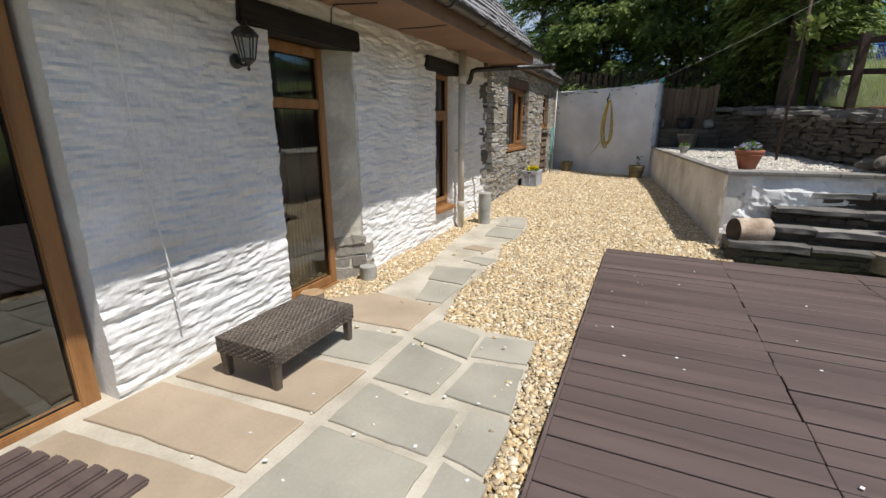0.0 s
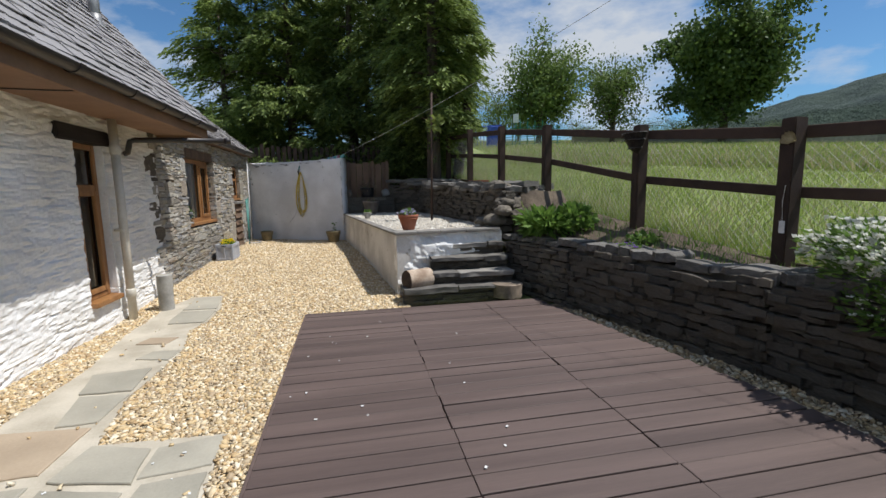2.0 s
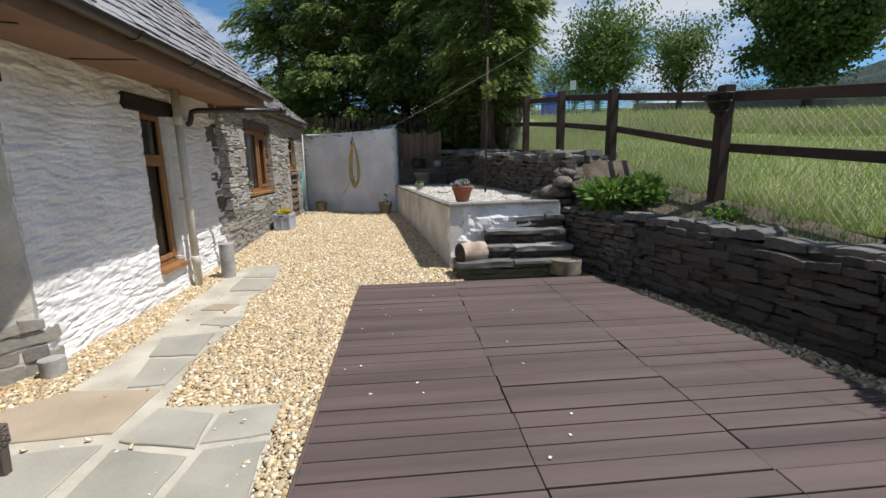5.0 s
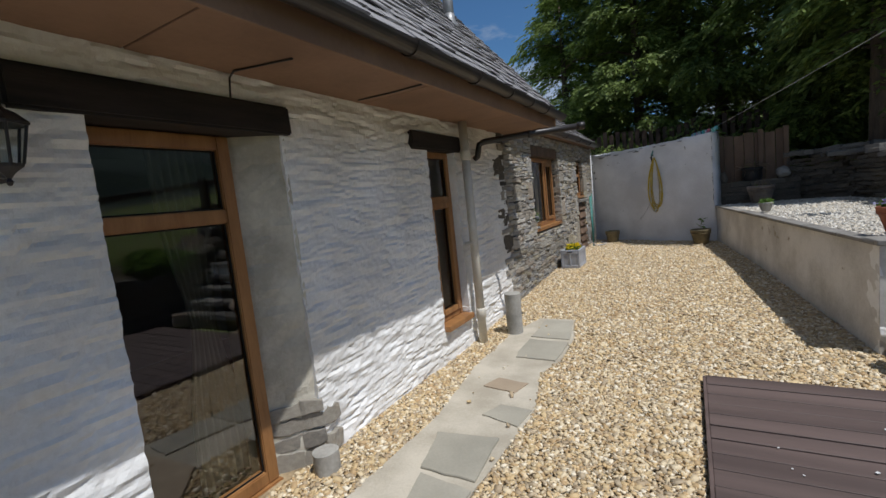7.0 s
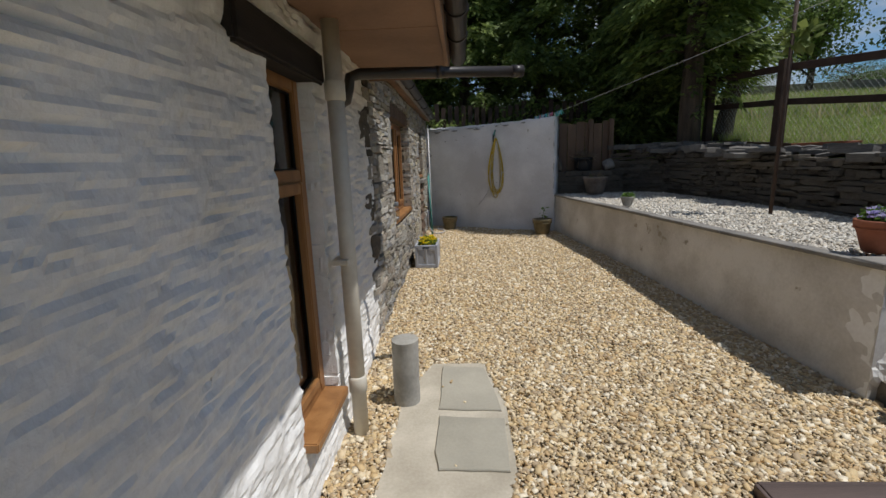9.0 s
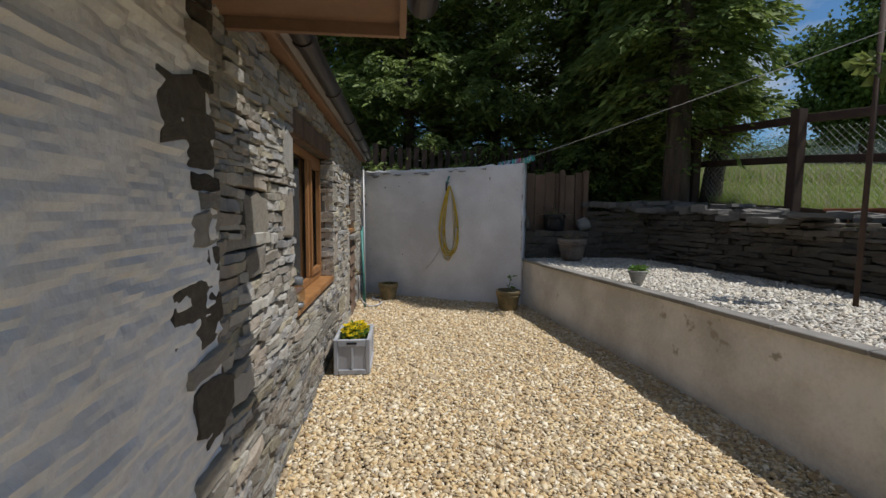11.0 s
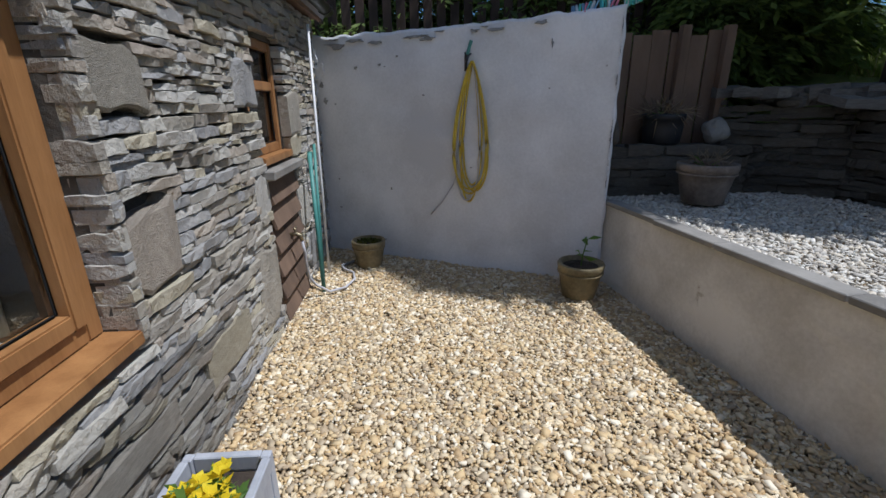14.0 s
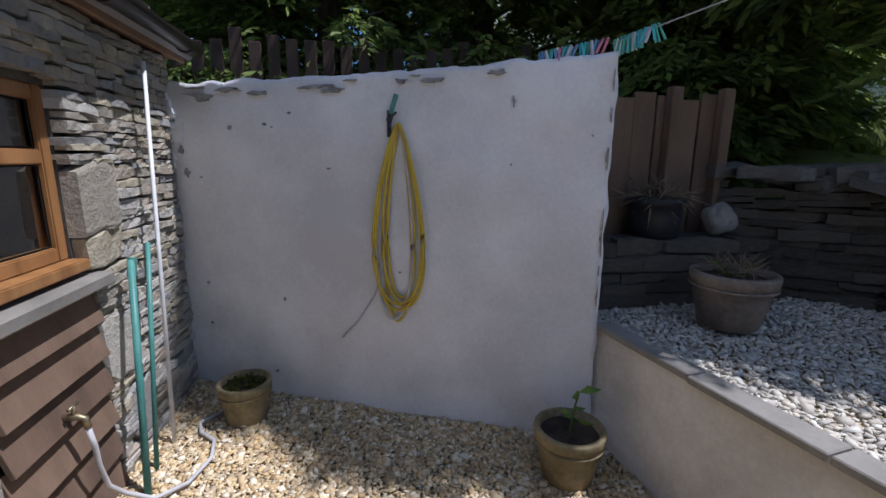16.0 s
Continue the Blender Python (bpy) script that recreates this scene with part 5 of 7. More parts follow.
WHITE_PETAL, YELLOW_PETAL, PURPLE_PETAL, BLUE_PETAL = petals("white_petal", (0.82, 0.82, 0.76), (0.66, 0.66, 0.6)), petals("yellow_petal", (0.9, 0.74, 0.03), (0.8, 0.6, 0.02)), petals("purple_petal", (0.3, 0.16, 0.55), (0.2, 0.1, 0.4)), petals("lilac_petal", (0.62, 0.6, 0.75), (0.35, 0.28, 0.6))
bush("daisy_bush", (4.07, 3.05, 0.68), (0.34, 0.50, 0.26), 2600, 0.07, 0.13, SHRUB, "bushy green plant covered in white flowers", "shrub", 31, 800, WHITE_PETAL, 0.034)
bush("daisy_bush", (4.1, 2.0, 0.68), (0.36, 0.55, 0.30), 2600, 0.07, 0.13, SHRUB, "bushy green plant covered in white flowers", "shrub", 32, 800, WHITE_PETAL, 0.034)
bush("trailing_plant", (3.84, 2.8, 0.52), (0.12, 0.45, 0.14), 900, 0.05, 0.2, SHRUB, "trailing green plant with white flowers over the wall", "plant", 33, 60, WHITE_PETAL, 0.022, False)
bush("leafy_plant", (3.33, 6.55, 0.82), (0.30, 0.34, 0.15), 700, 0.17, 0.16, SHRUB, "bright green strap-leaved garden plant", "plant", 34)
bush("leafy_plant", (3.68, 6.35, 0.84), (0.22, 0.25, 0.18), 700, 0.09, 0.3, SHRUB, "bright green leafy garden plant", "plant", 35)
bush("campanula", (3.62, 5.1, 0.73), (0.12, 0.16, 0.05), 380, 0.04, 0.3, SHRUB, "small mound of purple campanula in the bed", "plant", 36, 70, PURPLE_PETAL, 0.02, False)
bush("leafy_plant", (3.95, 5.3, 0.75), (0.16, 0.2, 0.08), 400, 0.07, 0.28, SHRUB, "low green plant beside the fence", "plant", 37)

# ---- conifers, broadleaf trees, distance ----
def conifer(at, tall, wide, n, seed, lean=(0, 0), low=0.4):
    """A dense cypress: tapered trunk, and flat drooping sprays on an uneven cone with gaps."""
    r = np.random.default_rng(seed)
    t = thing("conifer_tree", at, "tall dense dark green conifer with drooping sprays", "tree", "conifers behind the end wall")
    bm = bmesh.new()
    tube(bm, [(lean[0] * f * tall, lean[1] * f * tall, f * tall) for f in (0, 0.15, 0.35, 0.6, 0.85, 1.0)], 0, 10, radii=(0.2, 0.17, 0.13, 0.09, 0.05, 0.015))
    part("trunk", bm, BARK, t, smooth=True)
    nb = max(60, n // 52)
    hb, ab = low + (tall - low) * r.uniform(0, 1, nb) ** 1.05, r.uniform(0, 6.283, nb)
    fb = (hb - low) / (tall - low)
    reach = wide * np.sqrt(np.clip(1.02 - fb, 0.02, 1)) * (0.72 + 0.28 * np.clip(fb * 5, 0, 1)) * r.uniform(0.72, 1.25, nb)
    lift = r.normal(0.16, 0.16, nb)
    n = round(n * 1.15)
    k = r.integers(nb, size=n)
    inner = r.uniform(0, 1, n) < 0.30
    f = np.where(inner, r.uniform(0.12, 0.75, n), r.uniform(0.25, 1.0, n) ** 0.55)
    side_way = r.normal(0, 1, n) * np.where(inner, 0.5, 0.10 + 0.30 * np.sqrt(np.clip(1.02 - f, 0, 1)))
    rad = reach[k] * f
    a = ab[k] + side_way / np.maximum(rad, 0.35)
    h = hb[k] + lift[k] * rad - 0.32 * reach[k] * np.clip(f - 0.55, 0, 1) ** 2 * 2 - 0.25 * np.abs(side_way) + r.normal(0, 1, n) * np.where(inner, 0.3, 0.055)
    h = np.maximum(h, 0.05)
    base = np.stack([np.cos(a) * rad + lean[0] * h, np.sin(a) * rad + lean[1] * h, h], 1) + r.normal(0, 0.035, (n, 3))
    way = np.stack([np.cos(a), np.sin(a), lift[k] * 0.5 - 0.55 * np.clip(f - 0.4, 0, 1) + r.normal(-0.08, 0.2, n)], 1)
    way[:, :2] += r.normal(0, 0.3, (n, 2))
    way /= np.linalg.norm(way, axis=1, keepdims=True)
    across = np.cross(way, np.array((0, 0, 1.0)))
    pts, ways = [], []
    for k in range(8):  # a spray is a fan of narrow leaves along a twig
        s = 0.036 * k
        side = (1 if k % 2 else -1) * (0.75 if k < 7 else 0.0)
        drop = np.array((0, 0, -0.02 * k * k * 0.12))
        pts.append(base + way * s + drop)
        ways.append(way + across * side + r.normal(0, 0.16, (n, 3)))
    v, fc = leaves(np.concatenate(pts), np.concatenate(ways), 0.135, 0.17, r, 0.28, flat=0.6)
    fast_mesh("crown", v, fc, CONIFER, t)
    bm = bmesh.new()
    for k in range(26):
        z = low + (tall - low) * (0.05 + 0.85 * k / 26)
        q = r.uniform(0, 6.283)
        reach = wide * 0.8 * math.sqrt(max(0.02, 1 - z / tall))
        tube(bm, ((lean[0] * z, lean[1] * z, z), (reach * 0.5 * math.cos(q) + lean[0] * z, reach * 0.5 * math.sin(q) + lean[1] * z, z + 0.1), (reach * math.cos(q) + lean[0] * z, reach * math.sin(q) + lean[1] * z, z)), 0, 5, radii=(0.04, 0.025, 0.008))
    tagged(part("branchwork", bm, BARK, t), kind="stuff")
    return t


conifer((-3.1, 16.9, 0.2), 7.2, 2.7, 5200, 51)
conifer((-1.0, 16.5, 0.2), 9.6, 2.4, 6400, 52)
conifer((0.95, 16.2, 0.3), 10.8, 2.3, 7200, 53)
conifer((2.25, 15.4, 0.6), 10.2, 2.0, 6800, 54)
conifer((3.25, 15.1, 1.2), 9.4, 1.6, 5600, 55, low=1.6)
conifer((-2.1, 17.8, 0.3), 9.2, 2.4, 5200, 60)
conifer((-0.2, 18.8, 0.3), 8.5, 3.0, 4200, 62, low=0.1)
conifer((1.6, 19.5, 0.6), 11.5, 2.4, 2000, 56)
conifer((2.95, 12.5, 1.3), 10.0, 1.35, 6400, 57, low=1.5)
conifer((3.05, 14.5, 0.9), 8.0, 1.4, 4600, 58, low=0.9)
conifer((2.6, 14.6, 0.9), 4.2, 1.1, 2600, 59, low=0.3)
# leaning bare trunk at the fence's end
lt = thing("leaning_trunk", (3.55, 12.6, 1.45), "dark leaning tree trunk at the fence's end", "tree")
bm = bmesh.new()
tube(bm, ((0, 0, -0.2), (0.12, 0.05, 0.7), (0.3, 0.1, 1.5), (0.42, 0.2, 2.6), (0.5, 0.3, 4.0)), 0, 10, radii=(0.17, 0.14, 0.13, 0.11, 0.06))
part("trunk", bm, BARK, lt, smooth=True)


def broadleaf(at, tall, wide, n, seed, label, airy=0.0, mat=BROADLEAF):
    r = np.random.default_rng(seed)
    t = thing("broadleaf_tree", at, label, "tree", "trees across the meadow")
    bm = bmesh.new()
    tube(bm, [(0.02 * tall * math.sin(f * 3), 0, f * tall) for f in (0, 0.2, 0.4, 0.65, 0.9)], 0, 8, radii=[tall * q for q in (0.03, 0.024, 0.018, 0.01, 0.003)])
    tips = []
    for k in range(26):
        z = tall * r.uniform(0.12, 0.66)
        q = r.uniform(0, 6.283)
        reach = wide * r.uniform(0.5, 0.95)
        tip = (reach * math.cos(q), reach * math.sin(q), min(tall * 0.95, z + tall * r.uniform(0.1, 0.3)))
        tube(bm, ((0, 0, z), (tip[0] * 0.5, tip[1] * 0.5, (z + tip[2]) / 2 + 0.3), tip), 0, 5, radii=(tall * 0.011, tall * 0.007, tall * 0.002))
        tips += [np.array(tip), np.array((tip[0] * 0.6, tip[1] * 0.6, (z + tip[2]) / 2))]
    part("trunk", bm, BARK, t)
    cl = np.array(tips)
    extra = r.normal(0, 1, (60, 3)) * np.array((wide * 0.33, wide * 0.33, tall * 0.16)) + np.array((0, 0, tall * 0.54))
    cl = np.concatenate([cl, extra])
    n = round(n * 1.6)
    pick = cl[r.integers(len(cl), size=n)]
    p = pick + r.normal(0, 1, (n, 3)) * np.array((wide * 0.13, wide * 0.13, tall * 0.045)) * (1 + airy)
    p = p[p[:, 2] > tall * 0.12]
    v, f = leaves(p, r.normal(0, 1, p.shape), tall * 0.023, 0.5, r, flat=0.35)
    fast_mesh("crown", v, f, mat, t)
    return t


def field_at(azimuth, dist):
    x, y = 0.74 + dist * math.sin(radians(azimuth)), 0.91 + dist * math.cos(radians(azimuth))
    return x, y, land(x, y) - 0.1


broadleaf(field_at(24.0, 52), 11.6, 4.7, 9000, 61, "tall airy green tree beyond the playground", 0.2)
broadleaf(field_at(32.6, 56), 10.8, 3.5, 4200, 62, "slender airy green tree beyond the playground", 0.3)
broadleaf(field_at(43.8, 58), 16.0, 6.4, 24000, 63, "large dense dark green tree across the meadow", 0.0, leafy("dark_broadleaf", (0.14, 0.20, 0.055), (0.06, 0.10, 0.028)))
for k, (az, d, tl, wd) in enumerate(((19, 60, 7.5, 4.5), (28.5, 62, 3.4, 3.4), (36, 64, 3.2, 3.6), (39, 66, 3.6, 3.6), (49, 66, 2.8, 3.2), (21.5, 70, 7.0, 5))):
    broadleaf(field_at(az, d), tl, wd, 2600, 70 + k, "dark green hedgerow tree on the skyline", 0.1, BROADLEAF)
# wooded hill across the valley
HILL = material("wooded_hill", (0.055, 0.08, 0.06), (0.020, 0.036, 0.030), 0.95, 0.035, 0.25, 1.0, 6.0)
bm = bmesh.new()
prev = None
for i in range(60):
    az = 38 + i * 1.35
    row = []
    for j in range(14):
        d = 420 + j * 26
        rise = 1 / (1 + math.exp(-(az - 50) / 6))
        z = 46 + (18 + 70 * rise) * math.sin(min(1.0, j / 12) * math.pi / 2) + 7 * noise.noise((az * 0.25, j * 0.4, 0)) + 3.2 * noise.noise((az * 1.6, j * 1.9, 2))
        row.append(bm.verts.new((d * math.sin(radians(az)), d * math.cos(radians(az)), z if j else 0)))
    if prev:
        for j in range(13):
            bm.faces.new((prev[j], row[j], row[j + 1], prev[j + 1]))
    prev = row
tagged(part("backdrop_hill", bm, HILL, smooth=True), "distant wooded hillside across the valley", "hill", kind="structure")

# playground far behind the fence: blue rails and a green mesh pen
BLUE, GREEN_PAINT = material("blue_paint", (0.05, 0.10, 0.42), (0.035, 0.07, 0.30), 0.5, 3, 30, 0.05), material("green_paint", (0.03, 0.20, 0.14), (0.02, 0.13, 0.09), 0.5, 3, 30, 0.05)


def facing(az, d, lift=0.0):
    x, y, z = field_at(az, d)
    return Matrix.Translation((x, y, z + lift)) @ Matrix.Rotation(radians(-az), 4, "Z")


pf = thing("playground_frame", (0, 0, 0), "blue metal play frame with railings", "play frame")
pf.matrix_basis = facing(16.0, 40, 1.0)
for x in np.arange(-1.4, 1.5, 0.28):
    bm = bmesh.new()
    tube(bm, ((x, 0, -1.2), (x, 0, 0.95)), 0.035, 6)
    part("rail_post", bm, BLUE, pf)
for z in (0.95, 0.15):
    bm = bmesh.new()
    tube(bm, ((-1.5, 0, z), (1.5, 0, z)), 0.05, 6)
    part("rail_bar", bm, BLUE, pf)
bm = bmesh.new()
block(bm, 1.1, 2.6, 0.2, 1.4, -1.2, 1.1)
finish(bm, 0.15, 3)
part("play_panel", bm, BLUE, pf)
for az, wide in ((23.3, 5.2),):
    gp = thing("sports_pen", (0, 0, 0), "green metal mesh sports pen with a raised goal board", "sports pen")
    gp.matrix_basis = facing(az, 44, 0.9)
    for x in np.arange(-wide / 2, wide / 2 + 0.1, 0.7):
        bm = bmesh.new()
        tube(bm, ((x, 0, -1.2), (x, 0, 1.6 if abs(x) < 1.5 else 1.1)), 0.045, 6)
        part("pen_post", bm, GREEN_PAINT, gp)
    for z in np.arange(-0.5, 1.15, 0.22):
        bm = bmesh.new()
        tube(bm, ((-wide / 2, 0, z), (wide / 2, 0, z)), 0.03, 5)
        part("pen_bar", bm, GREEN_PAINT, gp)
    bar("goal_board", (0.5, 0.06, 0.8), (-1.6, -0.1, 1.9), PAPER, gp)
    bm = bmesh.new()
    tube(bm, ((-1.6, 0, -1.2), (-1.6, 0, 2.0)), 0.05, 6)
    part("board_post", bm, GREEN_PAINT, gp)
# low stone wall along the far edge of the field
fw = thing("field_wall", (0, 0, 0), "far grey stone boundary wall of the meadow", "wall", kind="structure")
bm = bmesh.new()
for az in range(28, 68, 4):
    a, b = field_at(az, 60), field_at(az + 4, 60)
    beam(bm, Vector(a) + Vector((0, 0, 0.4)), Vector(b) + Vector((0, 0, 0.4)), 0.5, 1.1)
part("stones", finish(bm), SLABGREY, fw)

# ---- behind the end wall: picket pales, board panel, low wall, tubs ----
pk = thing("picket_fence", (0, 0, 0), "dark upright pale fence under the conifers", "fence", kind="structure")
rnd = random.Random(8)
for i in range(34):
    x = -2.6 + i * 0.15
    bm = bmesh.new()
    block(bm, x, x + 0.10, 14.5, 14.525, 0.2, 2.72 + rnd.uniform(-0.05, 0.08))
    part("pale", finish(bm, 0.004), FENCE, pk)
for z in (1.0, 2.2):
    bm = bmesh.new()
    block(bm, -2.7, 2.6, 14.53, 14.58, z, z + 0.08)
    part("rail", finish(bm, 0.004), FENCE, pk)
pn = thing("fence_panel", (0, 0, 0), "brown close-board fence panel in the shade", "fence panel", kind="structure")
for i in range(7):
    x = 0.62 + i * 0.165
    bm = bmesh.new()
    block(bm, x, x + 0.158, 13.06 + 0.012 * (i % 2), 13.08 + 0.012 * (i % 2), 0.95, 2.19 - 0.02 * (i % 3))
    part("board", finish(bm, 0.003), OLD_WOOD, pn)
for x in (1.33, 1.72):
    bm = bmesh.new()
    block(bm, x, x + 0.08, 12.985, 13.055, 0.85, 2.22)
    part("post", finish(bm, 0.005), OLD_WOOD, pn)
lw = thing("wall_low", (0, 0, 0), "low shaded stone wall carrying tubs", "wall", kind="structure")
bm = bmesh.new()
block(bm, 0.62, 1.9, 12.72, 13.05, 0.5, 1.25)
part("core", finish(bm), JOINT, lw)
rubble(lw, DARK_STONE, (0.6, 12.70, 0), (1.9, 12.70, 0), TER - 0.05, 1.27, 0.12, 0.06, 0.13, 95, near=(0, 3), wide=(0.2, 0.5))


def boulder(name, at, size, mat, label, category, seed):
    bm = bmesh.new()
    bmesh.ops.create_icosphere(bm, subdivisions=3, radius=1)
    for v in bm.verts:
        k = 1 + 0.25 * noise.noise(v.co * 1.3 + Vector((seed, 0, 0))) + 0.1 * noise.noise(v.co * 3.5 + Vector((seed, 3, 0)))
        v.co = Vector((v.co.x * size[0], v.co.y * size[1], v.co.z * size[2])) * k
    ob = part(name, bm, mat)
    ob.location = at
    return tagged(ob, label, category)


boulder("boulder", (1.68, 12.86, 1.37), (0.11, 0.09, 0.11), SLABGREY, "pale rounded stone on the low wall", "stone", 3)
boulder("boulder", (0.74, 12.84, 1.36), (0.07, 0.08, 0.12), DARK_STONE, "dark upright stone on the low wall", "stone", 5)
for k, (x, y, z, s) in enumerate(((2.82, 7.15, 0.98, 0.13), (2.9, 7.0, 1.12, 0.10), (3.02, 7.4, 1.42, 0.15), (3.22, 7.1, 1.05, 0.15), (3.4, 7.6, 1.42, 0.15), (2.72, 7.45, 0.94, 0.09), (3.15, 8.0, 1.5, 0.1), (3.2, 7.25, 1.2, 0.17), (3.45, 7.2, 1.12, 0.16), (3.1, 7.3, 1.34, 0.13), (3.35, 7.35, 1.36, 0.15), (3.6, 7.4, 1.3, 0.15), (3.5, 7.05, 0.98, 0.13), (2.98, 7.15, 1.22, 0.12))):
    boulder("boulder", (x, y, z), (s * 1.3, s, s * 0.75), DARK_STONE, "rough brown boulder at the head of the steps", "stone", 11 + k)

# ---- pots, logs, bench, planter and other things ----
TERRACOTTA = material("terracotta", (0.40, 0.15, 0.085), (0.28, 0.095, 0.05), 0.75, 5, 50, 0.2, 0.003)
OCHRE = material("ochre_stoneware", (0.30, 0.235, 0.125), (0.13, 0.105, 0.055), 0.6, 5, 40, 0.3, 0.004)
GREYWOOD = material("grey_tub", (0.26, 0.21, 0.17), (0.13, 0.105, 0.085), 0.8, 5, 40, 0.4, 0.004)
SOIL = material("dark_potting_soil", (0.06, 0.045, 0.034), (0.022, 0.017, 0.013), 0.95, 10, 60, 0.9, 0.01)


def pot(name, at, r_top, r_low, high, mat, label, band=True):
    t = thing(name, at, label, "plant pot")
    bm = bmesh.new()
    lip = r_top * 1.03
    turned(bm, ((r_low * 0.9, 0), (r_low, 0.01), ((r_low + r_top) / 2 * 1.03, high * 0.5), (r_top * 0.97, high * 0.78), (lip, high * 0.8), (lip * 1.03, high * 0.97), (lip, high), (r_top * 0.9, high), (r_top * 0.85, high * 0.85)), 32)
    part("body", finish(bm), mat, t, smooth=True)
    if band:
        bm = bmesh.new()
        turned(bm, ((r_top * 0.99, high * 0.72), (r_top * 1.04, high * 0.735), (r_top * 1.04, high * 0.765), (r_top * 0.99, high * 0.78)), 32)
        part("band", finish(bm), mat, t, smooth=True)
    bm = bmesh.new()
    turned(bm, ((r_top * 0.88, high * 0.83), (r_top * 0.88, high * 0.88), (r_top * 0.4, high * 0.9)), 24)
    for v in bm.verts:
        v.co.z += 0.008 * noise.noise(v.co * 30)
    part("soil", finish(bm), SOIL, t)
    return t


pot("terracotta_pot", (1.54, 7.1, TER + 0.01), 0.135, 0.085, 0.21, TERRACOTTA, "terracotta flower pot with a thick rim on the terrace")
bush("pansies", (1.54, 7.1, TER + 0.19), (0.11, 0.11, 0.05), 260, 0.045, 0.35, SHRUB, "white and lilac pansies in a terracotta pot", "flowers", 81, 60, BLUE_PETAL, 0.026, False)
pot("stone_pot", (1.09, 10.2, TER + 0.005), 0.085, 0.055, 0.12, CONCRETE, "small grey stone pot on the terrace coping")
bush("succulent", (1.09, 10.2, TER + 0.10), (0.07, 0.07, 0.035), 200, 0.04, 0.3, SHRUB, "small green succulents in a stone pot", "plant", 82, stems=False)
pot("tub", (1.27, 12.28, TER + 0.005), 0.20, 0.145, 0.30, GREYWOOD, "weathered grey-brown tub with dry stalks on the terrace")
DRY = leafy("dry_stalks", (0.34, 0.26, 0.17), (0.2, 0.15, 0.1))
bush("dry_stalks", (1.27, 12.28, TER + 0.25), (0.13, 0.13, 0.06), 220, 0.10, 0.04, DRY, "brown dry stalks in the tub", "plant", 83)
BLACKPOT = material("black_plastic_pot", (0.03, 0.03, 0.032), (0.018, 0.018, 0.02), 0.5, 5, 30, 0.1)
pot("black_tub", (1.21, 12.88, 1.265), 0.165, 0.15, 0.25, BLACKPOT, "black plastic tub on the low wall", False)
bush("dry_stalks", (1.21, 12.88, 1.48), (0.16, 0.16, 0.06), 150, 0.16, 0.03, DRY, "thin dry stems in the black tub", "plant", 84)
pot("ochre_pot", (0.31, 12.14, ground(12.1) + 0.01), 0.165, 0.122, 0.285, OCHRE, "ochre glazed pot with a seedling by the end wall")
pot("ochre_pot", (-1.38, 12.93, ground(12.9) + 0.01), 0.145, 0.11, 0.26, OCHRE, "mossy ochre pot in the shaded corner")
bush("moss", (-1.38, 12.93, ground(12.9) + 0.22), (0.11, 0.11, 0.025), 320, 0.03, 0.35, leafy("moss_green", (0.14, 0.15, 0.03), (0.06, 0.07, 0.015)), "low moss and weeds in the pot", "plant", 85, stems=False)
sd = thing("seedling", (0.31, 12.14, ground(12.1) + 0.24), "young broad-leaved seedling in the ochre pot", "plant")
bm = bmesh.new()
tube(bm, ((0, 0, 0), (0.01, 0.0, 0.12), (0.03, -0.01, 0.24)), 0.005, 6)
tube(bm, ((0.01, 0, 0.08), (-0.03, 0.01, 0.15)), 0.003, 5)
part("stem", bm, SHRUB, sd)
r = np.random.default_rng(4)
lp = np.array(((0.03, -0.01, 0.24), (0.03, -0.01, 0.24), (0.01, 0, 0.12), (0.012, 0, 0.14), (-0.03, 0.01, 0.15), (0.02, 0, 0.2), (0.015, 0, 0.10)))
lw2 = np.array(((1, -0.3, 0.2), (-0.6, -0.5, 0.1), (-1, -0.2, 0), (0.9, 0.2, -0.1), (-0.4, -0.9, 0.2), (0.5, 0.8, 0), (0.7, -0.7, 0)), float)
v, f = leaves(lp, lw2, 0.085, 0.3, r)
fast_mesh("leaf", v, f, SHRUB, sd)

BARKLOG = material("split_log_bark", (0.30, 0.24, 0.18), (0.13, 0.10, 0.075), 0.9, 5, 30, 0.8, 0.01)
ENDGRAIN = material("log_end_grain", (0.42, 0.29, 0.16), (0.27, 0.17, 0.09), 0.85, 5, 50, 0.4, 0.004)
DARKEND = material("dark_log_end", (0.075, 0.05, 0.038), (0.03, 0.021, 0.017), 0.9, 8, 40, 0.7, 0.008)
PALEBARK = material("pale_peeled_bark", (0.52, 0.42, 0.32), (0.28, 0.20, 0.14), 0.85, 6, 30, 0.7, 0.008)


